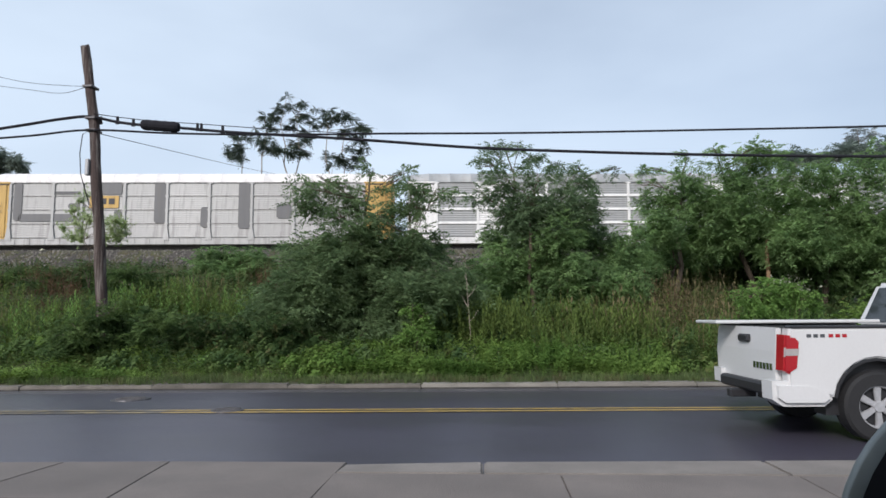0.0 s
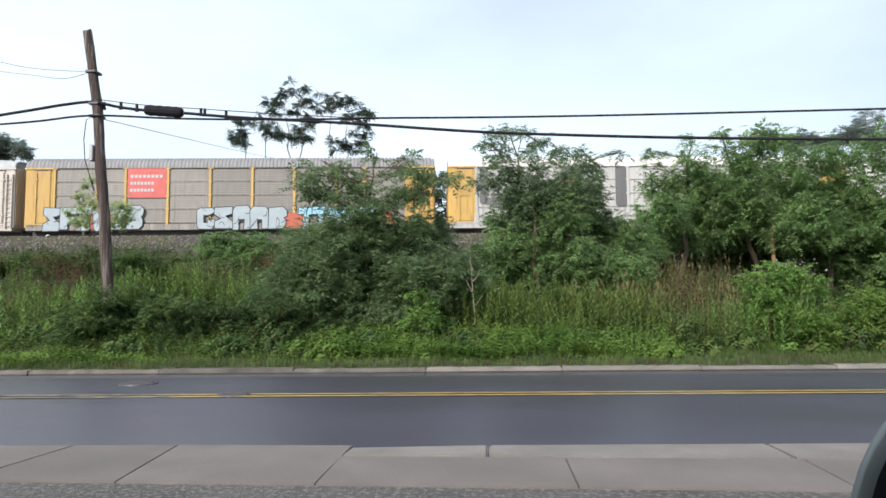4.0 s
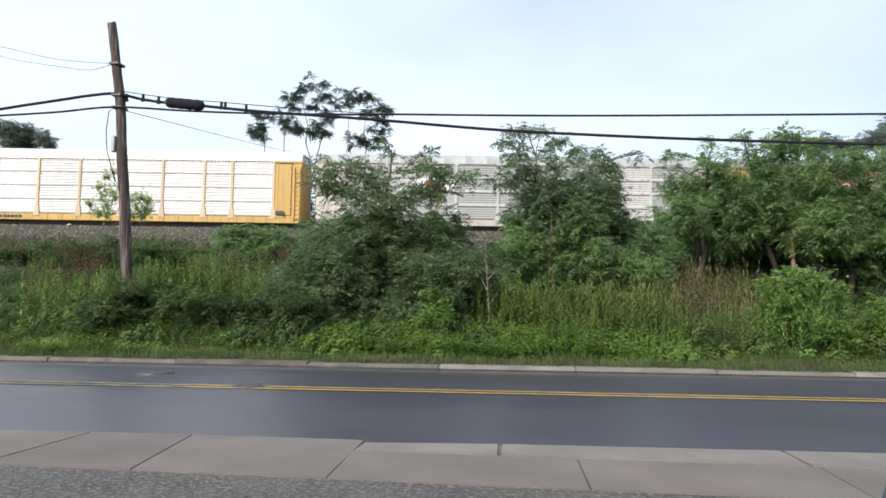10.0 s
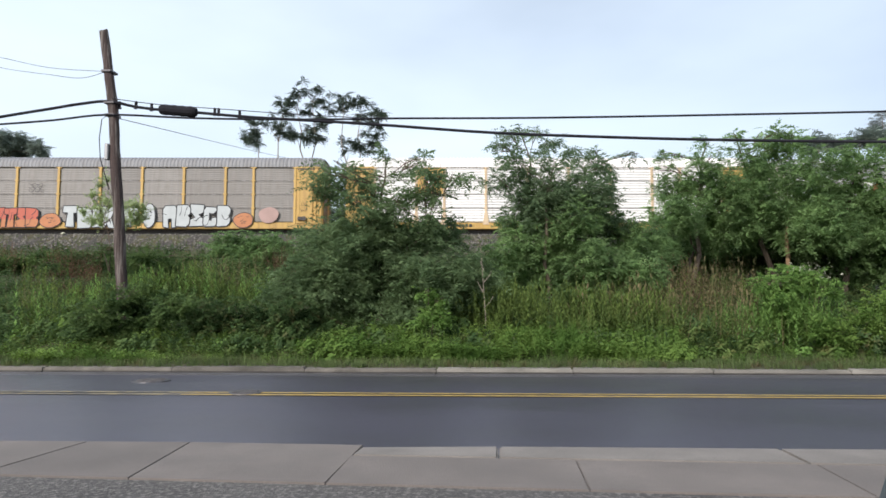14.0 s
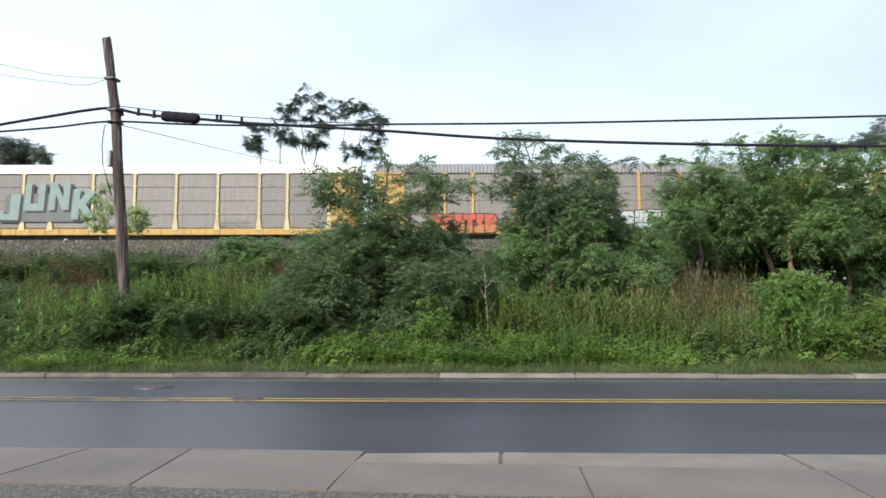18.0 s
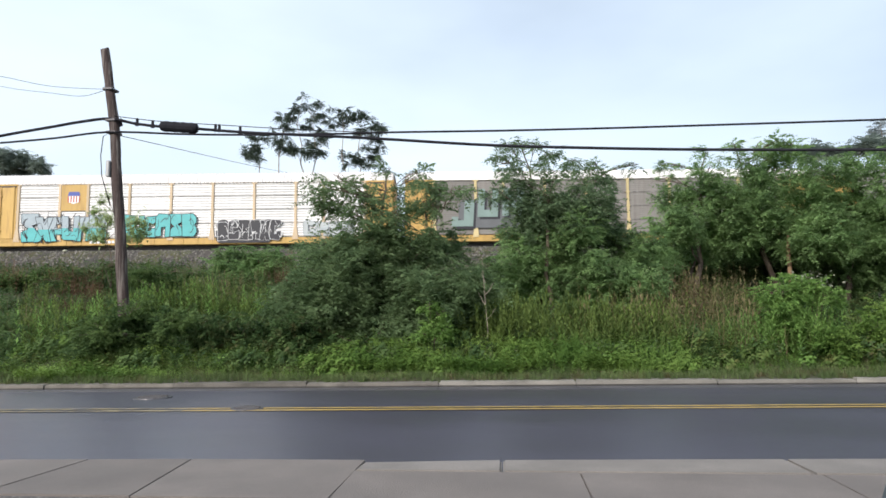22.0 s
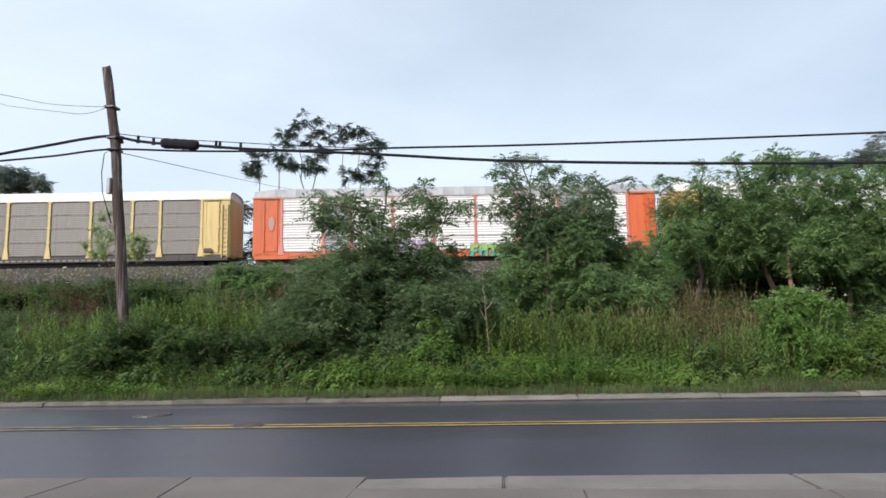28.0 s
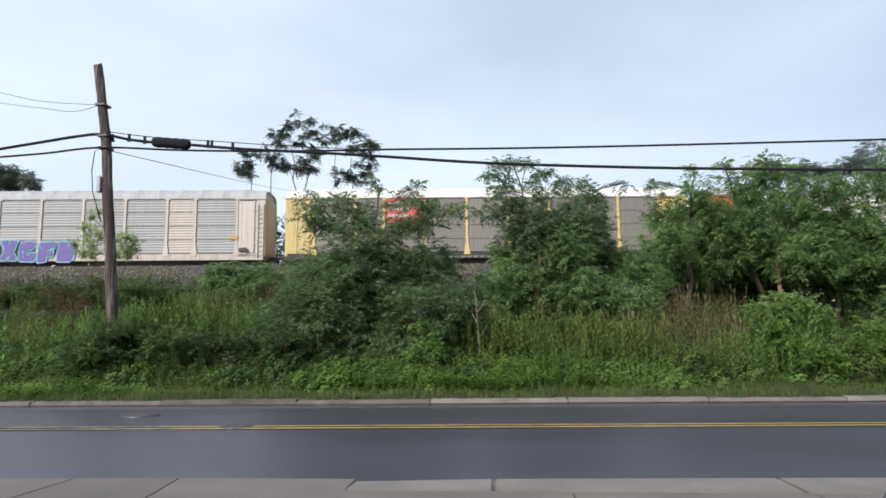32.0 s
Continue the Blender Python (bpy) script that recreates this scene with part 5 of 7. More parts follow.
cable("overhead_cable", "thick black bundled telephone cable strung from the pole", [(-16.85, 16.67, 6.36), (-14.51, 16.8, 6.79), (-12.85, 16.89, 7.05), (-12.02, 16.94, 7.18),
      (-11.13, 16.85, 7.2), (-10.43, 17.03, 7.08), (-9.68, 17.07, 6.98), (-8.64, 17.12, 6.89), (-7.05, 17.21, 6.74), (-4.61, 17.35, 6.58), (-3.0, 17.44, 6.46),
      (-0.13, 17.59, 6.23), (3.32, 17.78, 6.07), (6.42, 17.95, 5.97), (10.5, 18.18, 5.89), (13.23, 18.33, 5.88), (17, 18.5, 5.95), (23, 18.9, 6.3)], 0.042)
cable("overhead_cable", "black cable strung under the bundled cable", [(-16.85, 16.67, 6.46), (-14.5, 16.8, 6.59), (-12.83, 16.89, 6.7), (-11.12, 16.82, 6.8), (-9.02, 17.1, 6.74),
      (-7.05, 17.21, 6.68), (-4.61, 17.35, 6.66), (-3.0, 17.44, 6.67), (0.19, 17.61, 6.65), (3.33, 17.78, 6.66), (6.44, 17.95, 6.69), (10.54, 18.18, 6.74),
      (13.29, 18.33, 6.8), (17, 18.5, 6.9), (23, 18.9, 7.2)], 0.03)
cable("messenger_wire", "thin steel wire above the bundled cable", [(-11.13, 16.86, 7.3), (-9.7, 17.06, 7.13), (-8.0, 17.15, 6.99), (-6.0, 17.27, 6.83), (-4.0, 17.38, 6.7)], 0.012)
cable("service_wire", "thin wire running off from the pole across the railway", [(-11.0, 17.1, 6.78), (-14.35, 38, 10.55), (-17.7, 59, 14.6), (-21.03, 80, 18.89)], 0.011)
cable("service_wire", "thin wire leading off from the pole", [(-11.35, 16.95, 8.12), (-13.2, 17.1, 8.35), (-14.96, 17.2, 8.78), (-17.59, 18, 9.45)], 0.007)
cable("service_wire", "thin slack wire leading off from the pole", [(-11.35, 16.95, 8.1), (-13.0, 18.3, 8.45), (-15.25, 20, 9.22), (-20.81, 24, 11.19), (-26, 28, 13.6)], 0.008)
case = thing("splice_case", "black ribbed cable splice case hung in the line", "splice case", look((-9.16, 17.09, 6.945), (-8.64, 17.12, 6.9)))
bm = bmesh.new()
tube(bm, [(0, 0, 0.56), (0, 0, 0.53), (0, 0, 0.45), (0, 0, -0.45), (0, 0, -0.53), (0, 0, -0.56)], [0.05, 0.115, 0.152, 0.152, 0.115, 0.05], 12)
part("housing", bm, M_CABLE, case)
for z in (-0.36, -0.12, 0.12, 0.36):
    bm = bmesh.new()
    tube(bm, [(0, 0, z - 0.03), (0, 0, z + 0.03)], 0.16, 12)
    part("rib_band", bm, M_CABLE, case)
for x, y, z in ((-10.88, 17.0, 7.13), (-10.4, 17.03, 7.13), (-9.94, 17.05, 7.06), (-8.1, 17.15, 6.91), (-7.99, 17.16, 6.9), (-7.38, 17.19, 6.82)):
    t = thing("cable_clamp", "small black clamp on the cable", "cable clamp", Matrix.Translation((x, y, z)), "cable clamps")
    bm = bmesh.new()
    box(bm, -0.035, 0.035, -0.03, 0.03, -0.08, 0.11, 0.012)
    box(bm, -0.055, 0.055, -0.025, 0.025, -0.12, -0.05, 0.012)
    part("clamp_body", bm, M_CABLE, t)

# ---- train ----
LEN, HALF = 27.85, 13.925
POSTS = [-11.975, -9.105, -7.175, -4.305, -1.435, 1.435, 4.305, 7.175, 9.105, 11.975]


def coat(name, colour, grime=(0.12, 0.1, 0.085), amount=(0.52, 0.8), rough=0.55, var=0.12):
    return mat(name, colour, rough, var, 1.0, (2.5, 2.5, 0.35), 0.08, 50, stain=grime, stain_at=amount, stain_scale=1.1, rnd=0.09)


C_WHITE = coat("white_car_paint", (0.74, 0.73, 0.71), (0.45, 0.42, 0.38), (0.55, 0.85))
C_PALE = coat("pale_grey_galvanised", (0.31, 0.318, 0.315), (0.3, 0.29, 0.28), (0.45, 0.8))
C_GREY = mat("dull_grey_galvanised", (0.212, 0.2, 0.182), 0.55, 0.2, 1.0, (2.5, 2.5, 0.35), 0.08, 50, stain=(0.145, 0.127, 0.108), stain_at=(0.42, 0.72), stain_scale=1.1, rnd=0.16)
C_PATCH = coat("flaking_white_paint", (0.44, 0.435, 0.42), (0.3, 0.29, 0.28), (0.5, 0.62))
C_BARE = coat("bare_grey_primer", (0.12, 0.12, 0.122), (0.14, 0.13, 0.12))
C_YELLOW = coat("yellow_car_paint", (0.48, 0.305, 0.085), (0.25, 0.14, 0.05), (0.5, 0.8))
C_MUSTARD = coat("faded_yellow_paint", (0.54, 0.42, 0.17), (0.28, 0.2, 0.1), (0.5, 0.8))
C_CREAM = coat("faded_cream_yellow_paint", (0.53, 0.43, 0.22), (0.3, 0.22, 0.12), (0.5, 0.8))
C_TAN = coat("faded_tan_paint", (0.52, 0.4, 0.26), (0.3, 0.2, 0.12), (0.5, 0.8))
C_ORANGE = coat("orange_red_paint", (0.55, 0.115, 0.035), (0.28, 0.08, 0.04), (0.52, 0.8))
C_ROSE = coat("faded_red_paint", (0.55, 0.2, 0.16), (0.35, 0.14, 0.1), (0.5, 0.8))
C_BEIGE = coat("beige_white_paint", (0.47, 0.43, 0.385), (0.32, 0.25, 0.19), (0.5, 0.8))
C_ROOFW = coat("white_roof_paint", (0.7, 0.68, 0.66), (0.5, 0.46, 0.42))
C_ROOFG = coat("grey_roof_sheet", (0.23, 0.23, 0.235), (0.15, 0.14, 0.13), (0.45, 0.75))
C_ROOFP = coat("pale_roof_sheet", (0.33, 0.345, 0.35), (0.26, 0.255, 0.245), (0.45, 0.75))
C_RUST = coat("weathered_rusty_end", (0.21, 0.135, 0.075), (0.1, 0.075, 0.055), (0.42, 0.7))
C_DARK = coat("dark_underframe", (0.04, 0.035, 0.032), (0.07, 0.05, 0.04))
C_SEAM = coat("grimy_seam", (0.13, 0.12, 0.11), (0.3, 0.29, 0.28), (0.45, 0.6))
C_RED = mat("red_herald", (0.5, 0.085, 0.075), 0.5, 0.2, 2, stain=(0.4, 0.2, 0.18), stain_at=(0.55, 0.8), stain_scale=1.5)
INK = {k: mat("spray_" + k, c, 0.5, 0.15, 1.5, bump=0.0) for k, c in {
    "black": (0.02, 0.02, 0.025), "silver": (0.4, 0.43, 0.43), "steel": (0.3, 0.36, 0.39), "pumpkin": (0.42, 0.16, 0.06), "white": (0.78, 0.78, 0.78), "teal": (0.18, 0.25, 0.228), "aqua": (0.08, 0.38, 0.38), "blue": (0.25, 0.48, 0.6),
    "green": (0.24, 0.42, 0.11), "violet": (0.12, 0.09, 0.3), "mauve": (0.33, 0.25, 0.36), "red": (0.42, 0.09, 0.05), "lime": (0.4, 0.33, 0.05), "pink": (0.36, 0.235, 0.205),
    "slate": (0.11, 0.115, 0.12), "navy": (0.05, 0.08, 0.3), "emerald": (0.05, 0.35, 0.25), "ochre": (0.5, 0.3, 0.04)}.items()}


def panel_mesh(w, ribs, deep, rails):
    """Four stacked corrugated sheets, with seams between them."""
    bm_ = bmesh.new()
    z0, z1 = 0.9, 4.72
    h = (z1 - z0) / 4
    for row in range(4):
        a, b = z0 + row * h + 0.02, z0 + (row + 1) * h - 0.02
        prev = None
        for i in range(ribs * 2 + 1):
            z, y = a + (b - a) * i / (ribs * 2), (-deep if i % 2 else 0.0)
            cur = [bm_.verts.new((-w / 2, y, z)), bm_.verts.new((w / 2, y, z))]
            if prev:
                bm_.faces.new((prev[0], prev[1], cur[1], cur[0]))
            prev = cur
        if row:
            y = -0.035 if rails else 0.025
            box(bm_, -w / 2, w / 2, y, 0.045, a - 0.055, a + (0.035 if rails else 0.015))
    box(bm_, -w / 2, w / 2, 0.03, 0.06, z0, z1)
    me_ = bpy.data.meshes.new("side_panel")
    bm_.to_mesh(me_)
    bm_.free()
    return me_


def post_mesh(gusset):
    bm_ = bmesh.new()
    box(bm_, -0.085, 0.085, -0.11, 0.05, 0.75, 4.73, 0.015)
    box(bm_, -0.19, 0.19, -0.09, 0.03, 4.62, 4.74, 0.01)
    if gusset:
        pr = [(-0.22, 0.72), (0.22, 0.72), (0.09, 1.6), (-0.09, 1.6)]
        lo = [bm_.verts.new((x, -0.12, z)) for x, z in pr]
        hi = [bm_.verts.new((x, 0.03, z)) for x, z in pr]
        bm_.faces.new(lo)
        bm_.faces.new(hi[::-1])
        for i in range(4):
            bm_.faces.new((lo[i], hi[i], hi[(i + 1) % 4], lo[(i + 1) % 4]))
    for z in (1.85, 2.81, 3.76):
        box(bm_, -0.13, 0.13, -0.1, 0.02, z - 0.05, z + 0.05, 0.01)
    me_ = bpy.data.meshes.new("post")
    bm_.to_mesh(me_)
    bm_.free()
    return me_


def roof_mesh(ribbed):
    prof_ = [(-1.52, 4.7), (-1.5, 4.95), (-1.4, 5.2), (-1.15, 5.38), (-0.6, 5.48), (0, 5.5), (0.6, 5.48), (1.15, 5.38), (1.4, 5.2), (1.5, 4.95), (1.52, 4.7)]
    st = []
    if ribbed:
        k = int(LEN / 0.25)
        for i in range(k):
            x = -HALF + LEN * i / k
            st += [(x, 0.0), (x + 0.1, 0.0), (x + 0.12, 0.06), (x + 0.2, 0.06)]
        st.append((HALF, 0))
    else:
        for i in range(19):
            x = -HALF + LEN * i / 19
            st += [(x + 0.02, 0), (x + 1.38, 0), (x + 1.4, 0.018), (x + 1.45, 0.018)]
        st[-1] = (HALF, 0)
    v, f = [], []
    for x, o in st:
        end = min(1.0, (HALF - abs(x)) / 0.5)
        for y, z in prof_:
            v.append((x, y * (1 + o * 0.4), z + o * (1 if z > 4.8 else 0) - (1 - end) ** 2 * 0.22 * (z - 4.7)))
    n_ = len(prof_)
    for i in range(len(st) - 1):
        for k in range(n_ - 1):
            f.append((i * n_ + k, i * n_ + k + 1, (i + 1) * n_ + k + 1, (i + 1) * n_ + k))
    me_ = arrays("roof", np.array(v), np.array(f)[:, ::-1])
    return me_


PANEL = {(w, s): panel_mesh(w, *s) for w in (2.7, 1.76) for s in ((7, 0.009, False), (5, 0.055, False), (5, 0.028, False), (6, 0.026, True))}
POST = {g_: post_mesh(g_) for g_ in (False, True)}
ROOF = {r_: roof_mesh(r_) for r_ in (False, True)}
WHEEL = bmesh.new()
bmesh.ops.create_cone(WHEEL, cap_ends=True, segments=28, radius1=0.42, radius2=0.42, depth=0.12, matrix=Matrix.Rotation(math.pi / 2, 4, "X"))
bmesh.ops.create_cone(WHEEL, cap_ends=True, segments=28, radius1=0.455, radius2=0.455, depth=0.03, matrix=Matrix.Translation((0, 0.06, 0)) @ Matrix.Rotation(math.pi / 2, 4, "X"))
WHEEL_MESH = bpy.data.meshes.new("wheel")
WHEEL.to_mesh(WHEEL_MESH)
WHEEL.free()


def shared(material, me_):
    """The mesh with that material; one copy for each pair."""
    key = (me_.name, material.name)
    if key not in shared.made:
        c_ = me_.copy()
        c_.name = me_.name.split(".")[0]
        c_.materials.clear()
        c_.materials.append(material)
        shared.made[key] = c_
    return shared.made[key]


shared.made = {}


def end_section(parent, side, colour, dark, roof):
    """The closed end of the car: corner box, sliding door, rungs."""
    s = side
    x_in, x_out = s * 12.06, s * HALF
    bm_ = bmesh.new()
    box(bm_, min(x_in, x_out), max(x_in, x_out), -1.5, 1.5, 0.62, 4.72, 0.03)
    e = part("end_box", bm_, colour, parent)
    bm_ = bmesh.new()
    a, b = sorted((s * 12.2, s * 13.25))
    box(bm_, a, b, -1.535, -1.49, 0.95, 4.55, 0.015)
    for x in (a + 0.08, b - 0.08):
        box(bm_, x - 0.035, x + 0.035, -1.56, -1.53, 0.95, 4.55)
    part("side_door", bm_, colour, parent)
    bm_ = bmesh.new()
    box(bm_, *sorted((s * 12.0, s * 13.99)), -1.56, -1.47, 4.62, 4.74, 0.01)
    part("top_rail", bm_, colour, parent)
    if s > 0:
        bm_ = bmesh.new()
        for x in (13.4, 13.78):
            box(bm_, *sorted((s * x, s * (x + 0.05))), -1.62, -1.5, 0.6, 4.3)
        for i in range(11):
            box(bm_, *sorted((s * 13.4, s * 13.83)), -1.62, -1.59, 0.75 + i * 0.32, 0.79 + i * 0.32)
        part("ladder", bm_, colour, parent)
    # thin dark strip modelled in place of the shadow under the top rail
    bm_ = bmesh.new()
    box(bm_, *sorted((s * 12.15, s * 13.3)), -1.545, -1.5, 4.52, 4.6)
    part("door_track", bm_, C_DARK, parent)
    bm_ = bmesh.new()
    box(bm_, *sorted((s * 13.12, s * 13.19)), -1.6, -1.55, 1.0, 4.4)
    for z in (1.5, 2.7, 3.9):
        box(bm_, *sorted((s * 13.05, s * 13.26)), -1.61, -1.55, z - 0.05, z + 0.05, 0.01)
    part("door_lock_bar", bm_, colour, parent)
    if s > 0:  # hand brake low on the side
        bm_ = bmesh.new()
        bmesh.ops.create_cone(bm_, cap_ends=True, segments=18, radius1=0.15, radius2=0.15, depth=0.06, matrix=Matrix.Translation((12.65, -1.68, 1.12)) @ Matrix.Rotation(math.pi / 2, 4, "X"))
        box(bm_, 12.2, 12.6, -1.64, -1.52, 1.0, 1.25, 0.02)
        part("hand_brake", bm_, C_DARK, parent)
    for k in range(4):  # folding end doors
        bm_ = bmesh.new()
        y0 = -1.42 + k * 0.71
        box(bm_, *sorted((s * HALF, s * (HALF + 0.05))), y0 + 0.02, y0 + 0.69, 0.8, 4.75, 0.02)
        part("end_door_leaf", bm_, colour if k == 2 else dark, parent)
    bm_ = bmesh.new()
    prof_ = [(-1.46, 4.72), (-1.3, 5.12), (-0.9, 5.3), (0, 5.36), (0.9, 5.3), (1.3, 5.12), (1.46, 4.72)]
    lo = [bm_.verts.new((s * (HALF - 0.15), y, z)) for y, z in prof_]
    hi = [bm_.verts.new((s * (HALF - 0.1), y, z)) for y, z in prof_]
    bm_.faces.new(lo)
    bm_.faces.new(hi[::-1])
    part("roof_end", bm_, roof, parent)


def rail_car(label, panel, post, end, sill, roof, ribbed, style, gusset=True, narrow=None, special=None):
    """A closed car carrier, its middle at the origin, rail top at z = 0; the seen side faces -y."""
    t = thing("autorack_car", label, "rail car", group="cars of the train")
    for i, (a, b) in enumerate(zip(POSTS, POSTS[1:])):
        w = 2.7 if b - a > 2.2 else 1.76
        st = style if isinstance(style, tuple) else (7, 0.009, False)
        m_ = (special or {}).get(i) or (narrow if narrow and w < 2 else panel)
        piece("side_panel", shared(m_, PANEL[(w, st)]), None, t, m=pose((a + b) / 2, -1.42, 0))
    for x in POSTS:
        piece("post", shared(post, POST[gusset]), None, t, m=pose(x, -1.42, 0))
    bm_ = bmesh.new()
    box(bm_, -12.06, 12.06, 1.4, 1.48, 0.85, 4.72)
    part("far_side", bm_, panel, t)
    if not (isinstance(style, tuple) and style[2]):
        for z in (1.855, 2.81, 3.765):
            bm_ = bmesh.new()
            box(bm_, -11.95, 11.95, -1.458, -1.43, z - 0.018, z + 0.018)
            part("seam", bm_, C_SEAM, t)
    else:
        for z in (1.855, 2.81, 3.765):
            bm_ = bmesh.new()
            box(bm_, -11.95, 11.95, -1.515, -1.43, z - 0.075, z + 0.085, 0.012)
            part("cross_rail", bm_, post, t)
    piece("roof", shared(roof, ROOF[ribbed]), None, t)
    bm_ = bmesh.new()
    box(bm_, -HALF + 0.1, HALF - 0.1, -1.5, 1.5, 0.42, 0.86, 0.02)
    for i in range(24):
        box(bm_, -11.6 + i, -11.5 + i, -1.53, -1.49, 0.45, 0.84)
    part("sill", bm_, sill, t)
    bm_ = bmesh.new()
    box(bm_, -12.0, 12.0, -1.47, -1.36, 4.7, 4.78)
    part("eave_rail", bm_, post, t)
    bm_ = bmesh.new()
    box(bm_, -12.0, 12.0, -0.9, 0.9, -0.02, 0.44)
    box(bm_, -HALF, HALF, -0.5, 0.5, 0.0, 0.5)
    box(bm_, -HALF - 0.45, HALF + 0.45, -0.15, 0.15, 0.5, 0.75)
    part("underframe", bm_, C_DARK, t)
    for s in (-1, 1):
        end_section(t, s, end, C_TAN if end is C_BEIGE else C_RUST if sill is C_GREY or gusset is False else end, roof)
        bm_ = bmesh.new()
        box(bm_, s * 9.9 - 1.3, s * 9.9 + 1.3, -1.12, -0.98, 0.3, 0.6, 0.04)
        box(bm_, s * 9.9 - 0.3, s * 9.9 + 0.3, -1.1, 1.1, 0.25, 0.55, 0.04)
        bogie = part("bogie_frame", bm_, C_DARK, t)
        for dx in (-0.9, 0.9):
            piece("wheel", shared(C_DARK, WHEEL_MESH), None, bogie, m=pose(s * 9.9 + dx, -0.8, 0.42))
    return t


CORR, LOUV, SLATS, RAILED = (7, 0.009, False), (5, 0.055, False), (5, 0.028, False), (6, 0.026, True)
CARS = [
    rail_car("white car carrier with pale corrugated sides", C_PALE, C_WHITE, C_WHITE, C_WHITE, C_ROOFP, False, RAILED),
    rail_car("white car carrier with louvred pale sides", C_PALE, C_WHITE, C_WHITE, C_WHITE, C_ROOFP, False, RAILED, narrow=C_WHITE),
    rail_car("patched white car carrier with yellow end doors", C_PATCH, C_PATCH, C_YELLOW, C_PATCH, C_ROOFW, False, CORR),
    rail_car("dirty grey car carrier with yellow posts and bright graffiti", C_GREY, C_YELLOW, C_YELLOW, C_GREY, C_ROOFG, True, CORR, False),
    rail_car("pale grey louvred car carrier with white posts", C_PALE, C_PATCH, C_BEIGE, C_BEIGE, C_ROOFP, False, RAILED, narrow=C_PATCH),
    rail_car("white car carrier with yellow end doors and yellow sill", C_WHITE, C_TAN, C_YELLOW, C_YELLOW, C_ROOFW, True, LOUV),
    rail_car("grey car carrier with yellow posts and large silver graffiti", C_GREY, C_YELLOW, C_YELLOW, C_YELLOW, C_ROOFG, True, CORR, False),
    rail_car("grey car carrier with yellow posts and teal graffiti letters", C_GREY, C_CREAM, C_YELLOW, C_YELLOW, C_ROOFW, False, CORR),
    rail_car("white car carrier with tan posts and aqua graffiti", C_WHITE, C_TAN, C_YELLOW, C_YELLOW, C_ROOFW, True, LOUV),
    rail_car("white car carrier with orange posts, ends and sill", C_WHITE, C_ROSE, C_ORANGE, C_ORANGE, C_ROOFP, False, LOUV, narrow=C_PALE),
    rail_car("grey car carrier with pale yellow posts and a red herald", C_GREY, C_MUSTARD, C_MUSTARD, C_DARK, C_ROOFW, False, CORR),
    rail_car("pale car carrier with louvred sides and beige ends", C_PALE, C_BEIGE, C_BEIGE, C_BEIGE, C_ROOFP, False, SLATS, narrow=C_BEIGE),
]
# how far each car's middle lies behind the train's mark
BEHIND = [41.93, 12.98, -15.97, -44.75, -73.31, -102.19, -131.62, -160.69, -189.40, -218.57, -248.03, -277.27]


def travel(t):
    """How far the train has gone: a steady roll that quickens a little near the end."""
    return float(np.interp(t, [0, 10, 25, 26.5, 27.5, 32], [-0.25, 78.3, 195.6, 207.45, 215.42, 251.75]))


# ---- paint on the cars ----
def flat_mesh(name, polys):
    """Thin plates, 8 mm thick, from outlines in x and z."""
    bm_ = bmesh.new()
    for p in polys:
        lo = [bm_.verts.new((x, 0, z)) for x, z in p]
        hi = [bm_.verts.new((x, 0.008, z)) for x, z in p]
        bm_.faces.new(lo)
        for i in range(len(p)):
            j = (i + 1) % len(p)
            bm_.faces.new((lo[i], hi[i], hi[j], lo[j]))
    bmesh.ops.recalc_face_normals(bm_, faces=bm_.faces)
    me_ = bpy.data.meshes.new(name)
    bm_.to_mesh(me_)
    bm_.free()
    return me_


def plate(car, name, x0, x1, z0, z1, material, y=-1.47, label="", cut=0.0):
    c_ = cut
    p = [(x0 + c_, z0), (x1 - c_, z0), (x1, z0 + c_), (x1, z1 - c_), (x1 - c_, z1), (x0 + c_, z1), (x0, z1 - c_), (x0, z0 + c_)] if c_ else [(x0, z0), (x1, z0), (x1, z1), (x0, z1)]
    return piece(name, flat_mesh(name, [p]), material, car, label, pose(0, y, 0))


